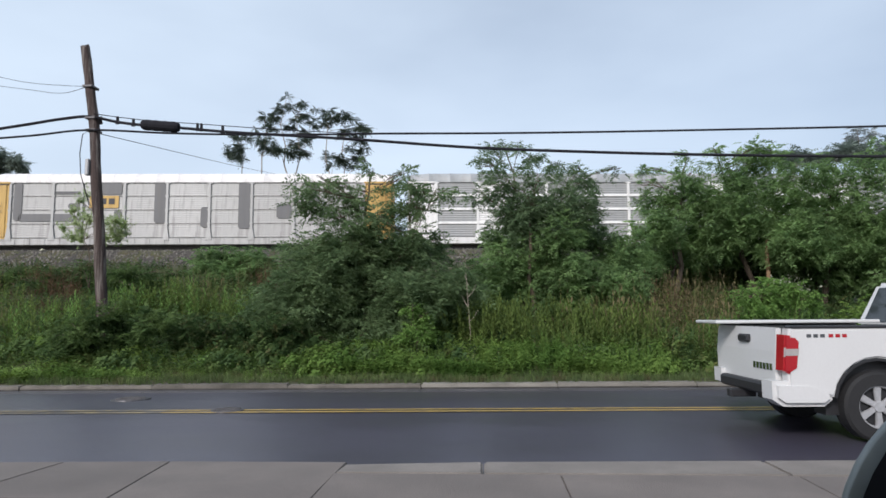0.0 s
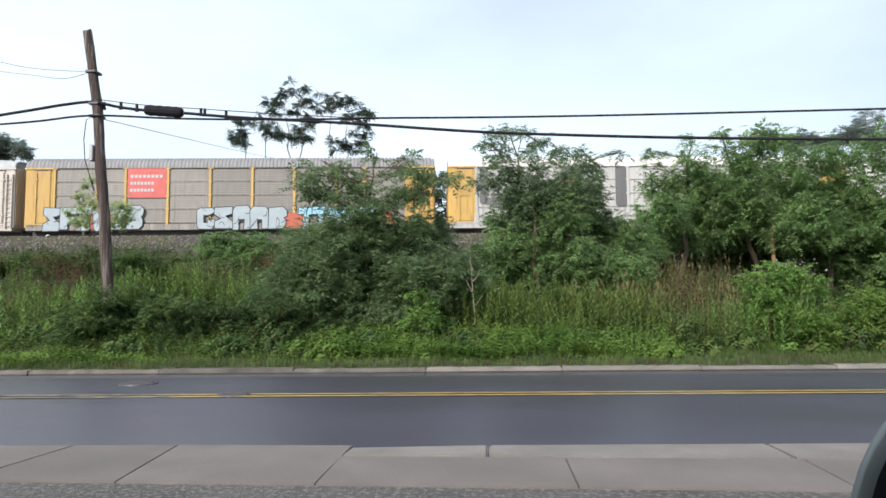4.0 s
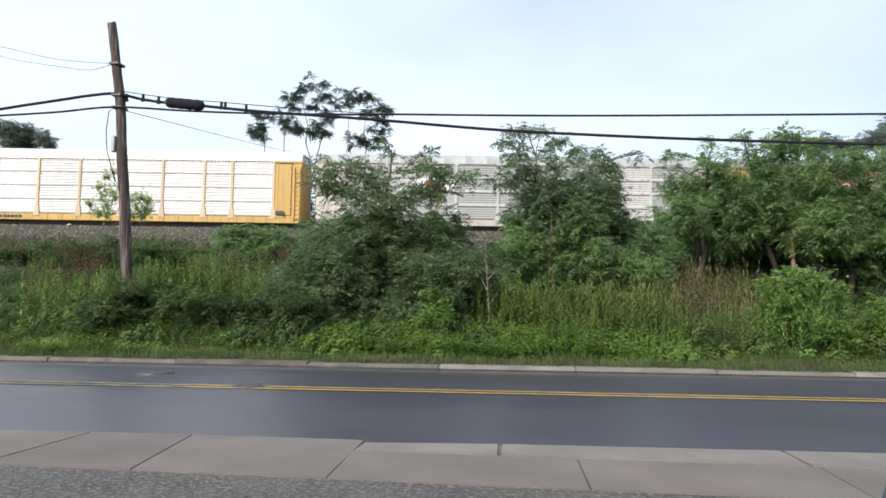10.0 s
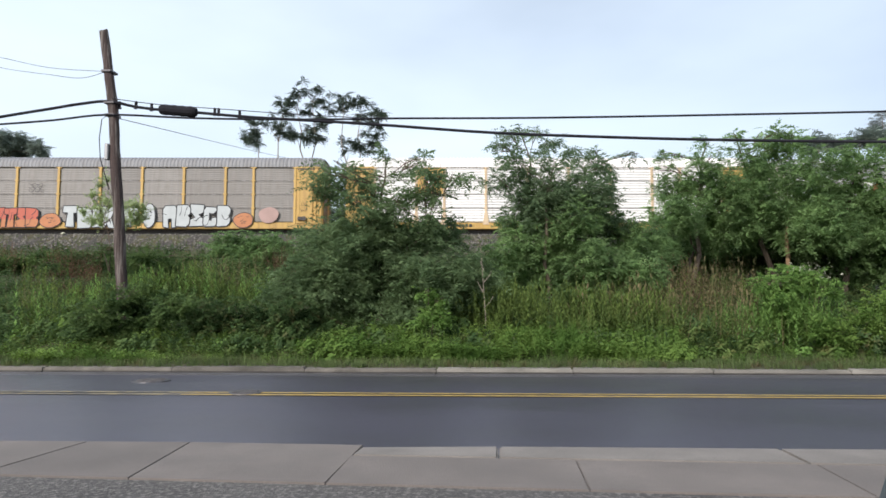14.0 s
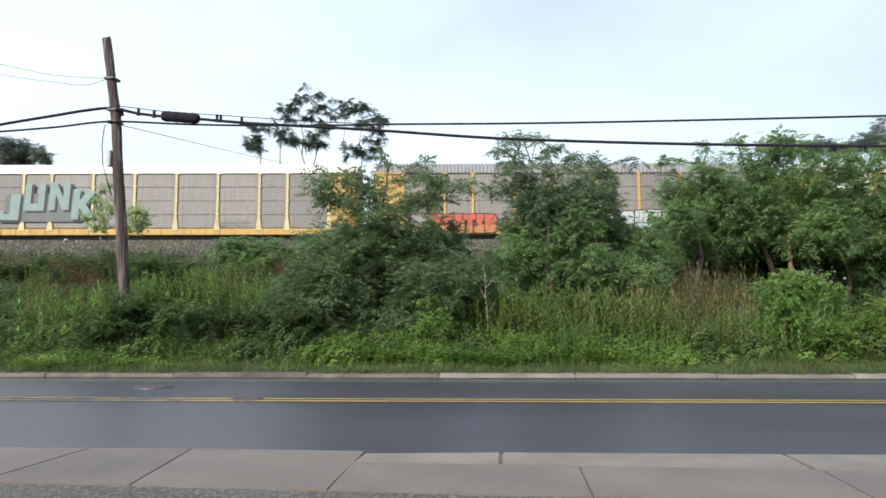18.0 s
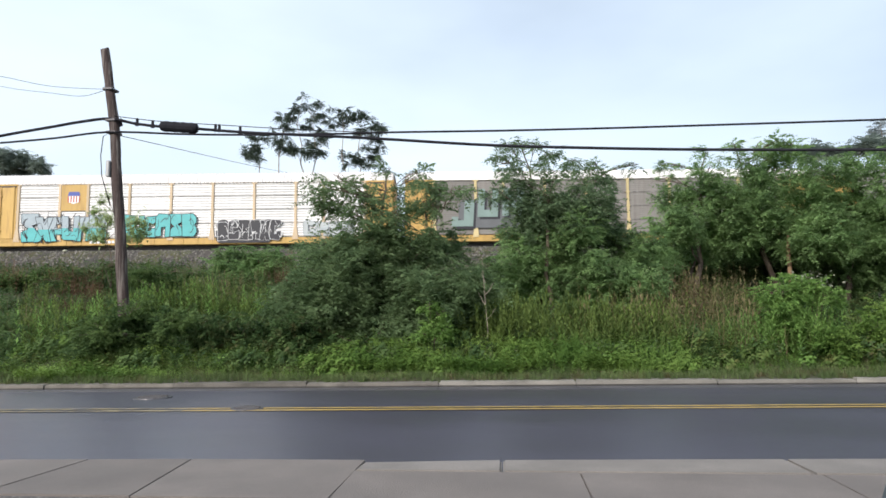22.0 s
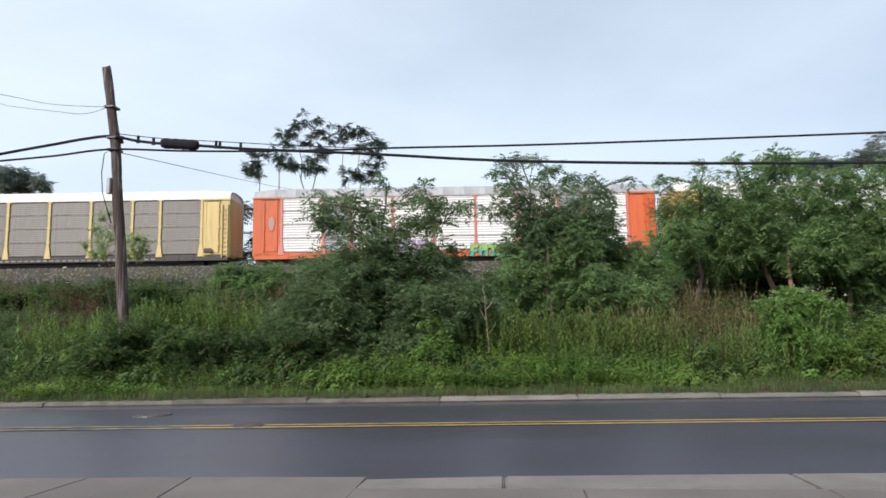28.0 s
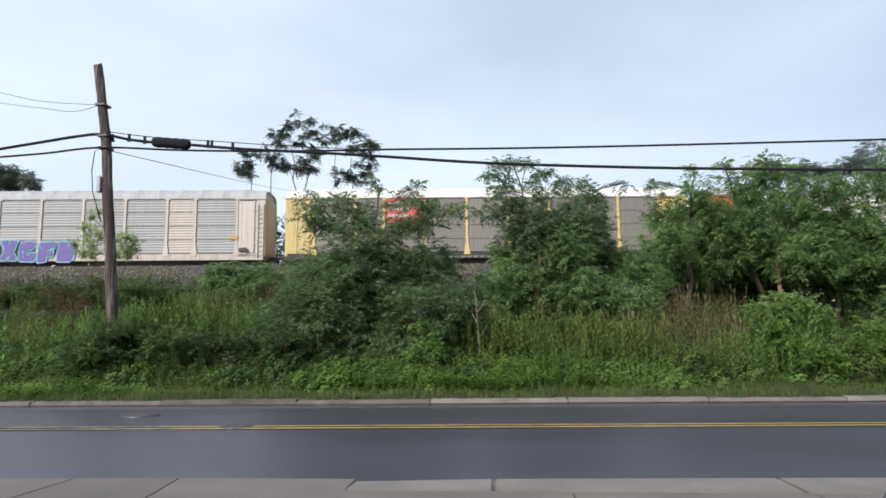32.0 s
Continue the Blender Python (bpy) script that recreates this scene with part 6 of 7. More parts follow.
# letter-like outlines in a unit square, none of them a word
GLYPHS = [
    [(0, 0), (0, 1), (1, 1), (0.96, 0.7), (0.45, 0.7), (0.45, 0.56), (0.9, 0.54), (0.88, 0.32), (0.45, 0.3), (0.48, 0)],
    [(0, 0), (0, 0.84), (0.14, 1), (0.86, 1), (1, 0.84), (1, 0), (0.66, 0), (0.66, 0.42), (0.36, 0.42), (0.36, 0)],
    [(0, 0), (0, 1), (0.78, 1), (1, 0.86), (1, 0.62), (0.86, 0.5), (1, 0.38), (1, 0.14), (0.8, 0)],
    [(0, 1), (1, 1), (1, 0.68), (0.6, 0.56), (1, 0.3), (1, 0), (0, 0), (0, 0.3), (0.4, 0.44), (0, 0.7)],
    [(0, 1), (1, 1), (1, 0.7), (0.72, 0.68), (0.82, 0), (0.28, 0), (0.36, 0.68), (0, 0.7)],
    [(0, 1), (0.38, 1), (0.5, 0.72), (0.62, 1), (1, 1), (0.76, 0.5), (1, 0), (0.62, 0), (0.5, 0.28), (0.38, 0), (0, 0), (0.24, 0.5)],
    [(0.12, 0), (0, 1), (0.85, 1), (1, 0)],
    [(0.1, 0), (0, 0.16), (0, 0.86), (0.16, 1), (0.9, 1), (1, 0.84), (0.7, 0.66), (0.4, 0.7), (0.4, 0.3), (0.62, 0.3), (0.62, 0.42), (1, 0.45), (1, 0.12), (0.88, 0)],
    [(0, 1), (0.34, 1), (0.36, 0.36), (0.64, 0.36), (0.66, 1), (1, 1), (0.96, 0.12), (0.84, 0), (0.14, 0), (0.04, 0.12)],
]


def below(poly, z):
    """The share of an outline that lies under a height."""
    out_ = []
    for (x0, z0), (x1, z1) in zip(poly, poly[1:] + poly[:1]):
        if z0 <= z:
            out_.append((x0, z0))
        if (z0 <= z) != (z1 <= z):
            u = (z - z0) / (z1 - z0)
            out_.append((x0 + u * (x1 - x0), z))
    return out_


def tag(car, x0, x1, z0, z1, shapes, fill, edge_ink, seed, low=None, split=0.5, strokes=3, rim=0.05, y=-1.575, label="", lap=0.06, swash=0.0):
    """Sprayed letter-like shapes: dark edge, fill, lower second tone, and thin strokes over them."""
    r = np.random.default_rng(seed)
    wide = [0.55 if s == 6 else 1.0 for s in shapes]
    k = (x1 - x0) / sum(wide)
    for i, s in enumerate(shapes):
        a = x0 + k * sum(wide[:i]) - lap / 2
        w, h, b = k * wide[i] + lap, (z1 - z0) * r.uniform(0.9, 1.05), z0 + r.uniform(-0.03, 0.06) * (z1 - z0)
        lean = r.uniform(-0.06, 0.1) * w
        poly = [(a + 0.05 + (u + r.uniform(-0.03, 0.03)) * (w - 0.1) + lean * (v - 0.5), b + (v + r.uniform(-0.03, 0.03)) * h) for u, v in GLYPHS[s]]
        rims = [[(px + rim * math.cos(q), pz + rim * math.sin(q)) for px, pz in poly] for q in np.arange(8) * math.pi / 4]
        back_ = piece("graffiti_letter", flat_mesh("graffiti_letter", rims), edge_ink, car, label if i == 0 else "", pose(0, y - 0.012 * (i % 2), 0))
        piece("letter_fill", flat_mesh("letter_fill", [poly]), fill, back_, "", pose(0, -0.006, 0))
        if low:
            piece("letter_shade", flat_mesh("letter_shade", [below(poly, b + h * split)]), low, back_, "", pose(0, -0.008, 0))
        for _ in range(strokes):
            px, pz, q, turn = a + w * r.uniform(0.15, 0.85), b + h * r.uniform(0.15, 0.85), r.uniform(0, 6.28), r.uniform(-0.7, 0.7)
            pts, th = [], 0.022
            for _k in range(5):
                pts.append((px, pz))
                px, pz, q = px + math.cos(q) * w * 0.1, min(max(pz + math.sin(q) * h * (0.13 + swash), z0 - 0.1), z1 + 0.15 + swash * 2), q + turn
            poly2 = [(p_[0], p_[1] + th) for p_ in pts] + [(p_[0] + th, p_[1] - th) for p_ in pts[::-1]]
            piece("letter_stroke", flat_mesh("letter_stroke", [poly2]), edge_ink, back_, "", pose(0, -0.011, 0))


def blob(car, x0, x1, z0, z1, fill, edge_ink, seed, strokes=0, rim=0.05, y=-1.6):
    """A rounded sprayed shape with a dark edge."""
    r = np.random.default_rng(seed)
    cx, cz, a, b = (x0 + x1) / 2, (z0 + z1) / 2, (x1 - x0) / 2, (z1 - z0) / 2
    shape = [(math.cos(q) * (1 + 0.06 * math.sin(3 * q + seed)), math.sin(q) * (1 + 0.05 * math.sin(2 * q))) for q in np.arange(22) * 2 * math.pi / 22]
    back_ = piece("graffiti_shape", flat_mesh("graffiti_shape", [[(cx + u * (a + rim), cz + v * (b + rim)) for u, v in shape]]), edge_ink, car, "", pose(0, y, 0))
    piece("shape_fill", flat_mesh("shape_fill", [[(cx + u * a, cz + v * b) for u, v in shape]]), fill, back_, "", pose(0, -0.01, 0))
    for i in range(strokes):
        px, pz = cx + r.uniform(-0.5, 0.5) * a, cz + r.uniform(-0.5, 0.5) * b
        piece("letter_stroke", flat_mesh("letter_stroke", [[(px - 0.14 * a, pz), (px + 0.14 * a, pz + 0.05), (px + 0.1 * a, pz + 0.13 * b), (px - 0.1 * a, pz + 0.1 * b)]]), edge_ink, back_, "", pose(0, -0.014, 0))


def bars(car, x0, x1, z, h, count, ink, y, name="lettering_bar"):
    """A line of writing that cannot be read."""
    w = (x1 - x0) / count
    me_ = flat_mesh(name, [[(0, 0), (0.72 * w, 0), (0.72 * w, h), (0, h)]])
    for i in range(count):
        piece(name, me_, ink, car, "", pose(x0 + i * w, y, z))


def shield(car, x, z, s):
    """A striped shield on a yellow plate."""
    plate(car, "herald_plate", x - 0.93, x + 0.93, 2.85, 4.68, C_YELLOW, -1.5, "yellow plate with a striped shield")
    piece("herald_shield", flat_mesh("herald_shield", [[(x - s, z - s * 0.7), (x, z - s), (x + s, z - s * 0.7), (x + s, z + s * 0.3), (x - s, z + s * 0.3)]]), INK["white"], car, "", pose(0, -1.515, 0))
    me_ = flat_mesh("herald_stripe", [[(0, -s * 0.75), (0.2 * s, -s * 0.75), (0.2 * s, s * 0.28), (0, s * 0.28)]])
    for k in range(5):
        piece("herald_stripe", me_, INK["red"], car, "", pose(x - s + k * s * 0.45, -1.527, z))
    piece("herald_band", flat_mesh("herald_band", [[(x - s, z + s * 0.32), (x + s, z + s * 0.32), (x + s * 0.85, z + s), (x - s * 0.85, z + s)]]), INK["navy"], car, "", pose(0, -1.515, 0))


def scribble(car, x0, x1, z0, z1, ink, seed, lines=3, y=-1.58, thick=0.035):
    """Thin hand-drawn loops of spray paint, not a word."""
    r = np.random.default_rng(seed)
    for k in range(lines):
        z, h = z0 + (z1 - z0) * (k + 0.5) / lines, (z1 - z0) / lines * 0.6
        u = np.linspace(0, 1, 26)
        ph, turns_ = r.uniform(0, 6), r.uniform(2, 4)
        xs_ = x0 + (x1 - x0) * (u * 0.86 + 0.07 + 0.06 * np.cos(u * 6.28 * turns_ + ph))
        zs_ = z + h * np.sin(u * 6.28 * turns_ + ph) * r.uniform(0.6, 1.0)
        strips = [[(xs_[i], zs_[i] - thick / 2), (xs_[i + 1], zs_[i + 1] - thick / 2), (xs_[i + 1], zs_[i + 1] + thick / 2), (xs_[i], zs_[i] + thick / 2)] for i in range(25)]
        piece("sprayed_line", flat_mesh("sprayed_line", strips), ink, car, "", pose(0, y - 0.003 * k, 0))


c = CARS[2]
for x0, x1, z0, z1 in ((-11.75, -11.2, 2.1, 4.7), (-6.05, -4.5, 3.86, 4.7), (-8.1, -6.9, 2.9, 3.28), (-11.4, -7.7, 2.03, 2.54), (-5.0, -4.5, 0.95, 2.8),
                       (-2.3, -1.4, 1.9, 4.7), (0.85, 1.5, 1.6, 3.0), (3.4, 4.2, 1.5, 4.7), (-9.1, -7.2, 3.9, 4.1), (6.0, 7.0, 2.2, 3.2), (8.0, 8.9, 3.0, 4.6)):
    plate(c, "bare_patch", x0, x1, z0, z1, C_BARE, -1.475, "dark patch where paint is gone", 0.12)
plate(c, "number_plate_panel", -6.66, -4.7, 2.94, 3.79, C_YELLOW, -1.49, "yellow panel with dark lettering bars", 0.05)
bars(c, -6.5, -4.8, 3.2, 0.4, 3, INK["black"], -1.505)
c = CARS[3]
plate(c, "red_underpaint", -9.9, -6.2, 0.5, 1.5, INK["red"], -1.545, cut=0.3)
plate(c, "red_underpaint", 2.4, 5.0, 0.5, 1.55, INK["red"], -1.545, cut=0.3)
tag(c, -12.6, -5.9, 0.45, 1.95, [3, 0, 4, 8, 3, 2], INK["steel"], INK["black"], 31, rim=0.05, label="silver graffiti letters along the sill")
tag(c, -2.3, 3.8, 0.45, 1.98, [7, 3, 1, 1, 2], INK["steel"], INK["black"], 32, rim=0.05)
tag(c, 4.6, 10.4, 0.45, 1.9, [4, 4, 1, 3, 2, 0], INK["blue"], INK["black"], 33, low=INK["steel"], rim=0.045)
blob(c, 10.35, 11.0, 0.95, 1.55, INK["red"], INK["red"], 34)
blob(c, 10.6, 11.3, 0.5, 0.95, INK["pumpkin"], INK["red"], 35)
plate(c, "herald_plate", -7.05, -4.42, 2.65, 4.7, C_RED, -1.5, "red plate with white lettering bars")
for z, a, b, k in ((4.0, -6.85, -4.6, 8), (3.52, -6.85, -5.2, 7), (3.04, -6.85, -5.2, 7)):
    bars(c, a, b, z + 0.03, 0.2, k, INK["silver"], -1.515)
c = CARS[4]
plate(c, "sign_panel", -7.05, -4.4, 2.85, 3.72, C_WHITE, -1.49, "white panel with a red mark")
for a_ in (-6.45, -5.72):
    plate(c, "red_mark", a_, a_ + 0.58, 3.05, 3.55, INK["red"], -1.505, cut=0.1)
bars(c, -7.1, -5.0, 0.56, 0.16, 9, INK["black"], -1.54)
c = CARS[5]
shield(c, -8.14, 3.75, 0.42)
bars(c, -7.6, -5.2, 0.56, 0.18, 9, INK["black"], -1.54)
c = CARS[6]
tag(c, -10.0, -5.6, 0.5, 1.75, [2, 0, 1, 4, 3, 2], INK["red"], INK["black"], 41, low=INK["pumpkin"], split=0.4, rim=0.06, lap=0.2, label="red and yellow graffiti")
tag(c, -3.9, 1.3, 0.5, 1.95, [4, 2, 6, 5, 6, 0], INK["silver"], INK["black"], 45, rim=0.07, strokes=2, label="silver graffiti letters with black edges")
blob(c, 1.65, 2.45, 0.5, 2.1, INK["silver"], INK["black"], 42, 7, 0.07)
tag(c, 3.0, 7.6, 0.55, 1.95, [1, 2, 3, 7, 2], INK["silver"], INK["black"], 46, rim=0.07, strokes=2)
blob(c, 7.85, 9.15, 0.5, 1.5, INK["pumpkin"], INK["black"], 43, 9)
blob(c, -5.4, -4.0, 0.5, 1.45, INK["pumpkin"], INK["black"], 47, 9)
blob(c, 9.6, 10.85, 0.85, 1.85, INK["pink"], INK["pink"], 44)
c = CARS[7]
BLOCK = {
    "J": [(0.55, 1), (1, 1), (1, 0), (0, 0), (0, 0.38), (0.3, 0.38), (0.3, 0.24), (0.55, 0.24)],
    "U": [(0, 1), (0.32, 1), (0.32, 0.25), (0.68, 0.25), (0.68, 1), (1, 1), (1, 0), (0, 0)],
    "N": [(0, 0), (0, 1), (0.3, 1), (0.68, 0.45), (0.68, 1), (1, 1), (1, 0), (0.7, 0), (0.32, 0.55), (0.32, 0)],
    "K": [(0, 0), (0, 1), (0.32, 1), (0.32, 0.62), (0.66, 1), (1, 0.9), (0.6, 0.5), (1, 0.1), (0.72, 0), (0.32, 0.38), (0.32, 0)],
}
plate(c, "dark_underpaint", -10.3, -4.75, 1.35, 3.3, INK["slate"], -1.56, "dark paint filled in round the letters", 0.3)
for ch, a, b, z0, z1 in (("J", -10.75, -9.25, 1.45, 3.25), ("U", -8.95, -7.55, 2.1, 4.05), ("N", -7.25, -5.85, 2.15, 4.1), ("K", -5.65, -4.1, 1.5, 3.6)):
    for name, ink, dx, dz, y, label in (("letter_shadow", "black", 0.16, -0.16, -1.57, ""), ("block_letter", "teal", 0, 0, -1.6, "pale teal block letter " + ch)):
        piece(name, flat_mesh(name, [[(a + dx + u * (b - a) + 0.12 * (w - 0.5), z0 + dz + w * (z1 - z0)) for u, w in BLOCK[ch]]]), INK[ink], c, label, pose(0, y, 0))
c = CARS[8]
shield(c, -8.14, 3.75, 0.42)
tag(c, -11.5, -5.9, 0.75, 2.55, [3, 5, 0, 8, 1, 2], INK["steel"], INK["black"], 51, low=INK["aqua"], strokes=7, rim=0.04, lap=0.35, swash=0.06, label="silver and aqua graffiti with black outlines")
tag(c, -5.0, 0.35, 1.0, 2.5, [2, 8, 7, 1, 3, 2], INK["aqua"], INK["black"], 52, strokes=4, rim=0.05, lap=0.2, swash=0.04)
plate(c, "black_underpaint", 1.75, 5.6, 0.5, 1.5, INK["black"], -1.58, cut=0.2)
for k in range(5):
    blob(c, 1.8 + k * 0.78, 2.65 + k * 0.78, 1.35, 2.05, INK["black"], INK["black"], 58 + k, y=-1.59)
tag(c, 1.9, 6.2, 0.65, 1.95, [2, 7, 3, 1, 5, 7], INK["black"], INK["white"], 54, y=-1.62, strokes=4, rim=0.035, lap=0.12)
tag(c, 7.7, 11.2, 0.9, 1.9, [7, 1, 3, 2], INK["silver"], INK["steel"], 55, strokes=2, rim=0.03)
bars(c, -6.9, -4.9, 0.56, 0.18, 8, INK["white"], -1.54)
c = CARS[9]
tag(c, -6.2, -1.85, 0.4, 1.65, [3, 0, 5, 8, 0], INK["mauve"], INK["white"], 61, rim=0.06, lap=0.2, strokes=2, label="mauve and green graffiti along the sill")
tag(c, 1.0, 4.1, 0.4, 1.2, [0, 1, 4, 3, 2], INK["green"], INK["black"], 62, low=INK["emerald"], rim=0.025, strokes=2)
plate(c, "red_bar", 4.5, 7.05, 3.12, 3.38, C_ROSE, -1.5)
blob(c, -12.85, -12.45, 2.4, 3.4, INK["pink"], C_ORANGE, 63, 1, y=-1.57)
c = CARS[10]
plate(c, "herald_plate", -7.05, -4.42, 2.9, 4.66, C_RED, -1.5, "red plate with white lettering bars")
for z, a, b, k in ((4.2, -6.9, -4.6, 8), (3.76, -6.9, -5.4, 7), (3.3, -6.9, -5.0, 7)):
    bars(c, a, b, z + 0.03, 0.19, k, INK["silver"], -1.515)
bars(c, -11.0, 9.0, 0.5, 0.12, 46, C_GREY, -1.54)
c = CARS[11]
tag(c, -5.3, 1.1, 0.42, 1.72, [1, 5, 7, 0, 2], INK["violet"], INK["blue"], 71, rim=0.11, lap=-0.15, strokes=1, label="violet graffiti letters with pale blue edges")
plate(c, "orange_placard", 11.55, 12.1, 1.85, 2.1, C_YELLOW, -1.56)

scribble(CARS[6], -6.3, -5.2, 2.95, 3.65, INK["black"], 81, 3)
scribble(CARS[6], 12.3, 12.9, 1.6, 2.5, INK["black"], 82, 2, y=-1.61)
scribble(CARS[7], 4.1, 6.6, 1.1, 1.5, INK["slate"], 83, 2)
scribble(CARS[7], 12.3, 12.9, 2.5, 3.2, INK["slate"], 84, 2, y=-1.61)
scribble(CARS[7], -12.9, -12.4, 2.3, 3.1, INK["slate"], 85, 2, y=-1.61)
scribble(CARS[8], 12.3, 12.9, 2.2, 2.9, INK["silver"], 86, 2, y=-1.61)
scribble(CARS[2], -13.1, -12.4, 2.6, 3.4, INK["slate"], 87, 2, y=-1.61)
scribble(CARS[9], 4.6, 7.2, 0.45, 0.8, INK["white"], 88, 2, y=-1.56)
scribble(CARS[9], 10.2, 11.2, 2.6, 3.1, INK["slate"], 89, 1)
scribble(CARS[11], 3.0, 5.6, 0.6, 1.3, INK["pink"], 90, 3)
scribble(CARS[11], 1.6, 2.8, 0.6, 1.3, INK["pumpkin"], 91, 2)

# ---- road vehicles ----
V_WHITE = mat("white_car_body", (0.56, 0.56, 0.555), 0.3, 0.04, 1, bump=0.0, coat=0.6, stain=(0.5, 0.48, 0.45), stain_at=(0.65, 0.95))
V_SILVER = mat("silver_metallic_body", (0.74, 0.75, 0.77), 0.3, 0.05, 1, bump=0.0, metal=0.7, coat=0.5)
V_BLACK = mat("black_plastic", (0.018, 0.018, 0.02), 0.5, 0.15, 5, bump=0.05)
V_GREYPAINT = mat("dark_grey_body", (0.06, 0.065, 0.07), 0.3, 0.05, 1, bump=0.0, coat=0.6)
V_MATT = mat("dull_black_plastic", (0.006, 0.006, 0.007), 0.95, 0.1, 5, bump=0.0)
V_MATT.node_tree.nodes["Principled BSDF"].inputs["Specular IOR Level"].default_value = 0.05
V_TYRE = mat("tyre_rubber", (0.014, 0.014, 0.015), 0.8, 0.2, 8)
V_RIM = mat("alloy_rim", (0.66, 0.66, 0.68), 0.3, 0.08, 5, metal=0.3)
V_DULLRIM = mat("dull_alloy_rim", (0.4, 0.4, 0.41), 0.4, 0.2, 6, metal=0.3)
V_CHROME = mat("chrome", (0.75, 0.76, 0.78), 0.12, 0.03, 5, metal=1.0)
V_LAMP = mat("red_lamp_lens", (0.33, 0.014, 0.02), 0.15, 0.1, 6, bump=0.0, coat=0.8)
V_CLEAR = mat("clear_lamp_lens", (0.34, 0.32, 0.31), 0.15, 0.1, 6, bump=0.0, coat=0.8)
V_GLASS = mat("dark_tinted_glass", (0.015, 0.018, 0.02), 0.06, 0.05, 1, bump=0.0, coat=0.5)


def prism(bm_, pts, y0, y1, bevel=0.0):
    """An outline in x and z drawn out from y0 to y1."""
    lo = [bm_.verts.new((x, y0, z)) for x, z in pts]
    hi = [bm_.verts.new((x, y1, z)) for x, z in pts]
    fs = [bm_.faces.new(lo), bm_.faces.new(hi[::-1])]
    for i in range(len(pts)):
        j = (i + 1) % len(pts)
        fs.append(bm_.faces.new((lo[i], hi[i], hi[j], lo[j])))
    bmesh.ops.recalc_face_normals(bm_, faces=fs)
    if bevel:
        bmesh.ops.bevel(bm_, geom=list({e for f_ in fs[:2] for e in f_.edges}), offset=bevel, segments=2, affect="EDGES")
    return bm_


def arch(x, z, r, a0=0.0, a1=180.0, n=10):
    return [(x + r * math.cos(radians(a0 + (a1 - a0) * i / n)), z + r * math.sin(radians(a0 + (a1 - a0) * i / n))) for i in range(n + 1)]


def road_wheel(parent, x, y, r, rim_r, spokes, width=0.26, paint=None, thin=1.0):
    """A tyre with its alloy rim; the outer face is towards -y for y < 0."""
    s = -1 if y < 0 else 1
    bm_ = bmesh.new()
    ring = [(0.5, rim_r), (0.5, r * 0.93), (0.38, r), (-0.38, r), (-0.5, r * 0.93), (-0.5, rim_r)]
    n_ = 36
    rows_ = [[bm_.verts.new((q * math.cos(a * 2 * math.pi / n_), w * width, q * math.sin(a * 2 * math.pi / n_))) for w, q in ring] for a in range(n_)]
    for a in range(n_):
        for k in range(len(ring)):
            k2 = (k + 1) % len(ring)
            bm_.faces.new((rows_[a][k], rows_[a][k2], rows_[(a + 1) % n_][k2], rows_[(a + 1) % n_][k]))
    bmesh.ops.recalc_face_normals(bm_, faces=bm_.faces)
    w = part("wheel", bm_, V_TYRE, parent)
    w.matrix_basis = pose(x, y, r)
    bm_ = bmesh.new()
    bmesh.ops.create_cone(bm_, cap_ends=True, segments=30, radius1=rim_r * 0.98, radius2=rim_r * 0.98, depth=0.03, matrix=Matrix.Translation((0, s * 0.03, 0)) @ Matrix.Rotation(math.pi / 2, 4, "X"))
    part("rim_well", bm_, V_BLACK, w)
    bm_ = bmesh.new()
    for i in range(spokes):
        q = i * 2 * math.pi / spokes
        sp = bmesh.new()
        prism(sp, [(-0.045 * thin, 0.03), (0.045 * thin, 0.03), (0.075 * thin, rim_r * 0.96), (-0.075 * thin, rim_r * 0.96)], s * 0.06, s * 0.1, 0.008)
        sp.transform(Matrix.Rotation(q, 4, "Y"))
        tm = bpy.data.meshes.new("tmp")
        sp.to_mesh(tm)
        sp.free()
        bm_.from_mesh(tm)
        bpy.data.meshes.remove(tm)
    rr = [(0.07, rim_r * 0.9), (0.11, rim_r * 0.93), (0.11, rim_r), (0.05, rim_r)]
    rows_ = [[bm_.verts.new((q * math.cos(a * 2 * math.pi / n_), s * v, q * math.sin(a * 2 * math.pi / n_))) for v, q in rr] for a in range(n_)]
    for a in range(n_):
        for k in range(4):
            bm_.faces.new((rows_[a][k], rows_[a][(k + 1) % 4], rows_[(a + 1) % n_][(k + 1) % 4], rows_[(a + 1) % n_][k]))
    bmesh.ops.create_cone(bm_, cap_ends=True, segments=16, radius1=0.075, radius2=0.06, depth=0.05, matrix=Matrix.Translation((0, s * 0.09, 0)) @ Matrix.Rotation(math.pi / 2, 4, "X"))
    bmesh.ops.recalc_face_normals(bm_, faces=bm_.faces)
    part("rim", bm_, paint or V_RIM, w, "silver alloy rim")
    return w


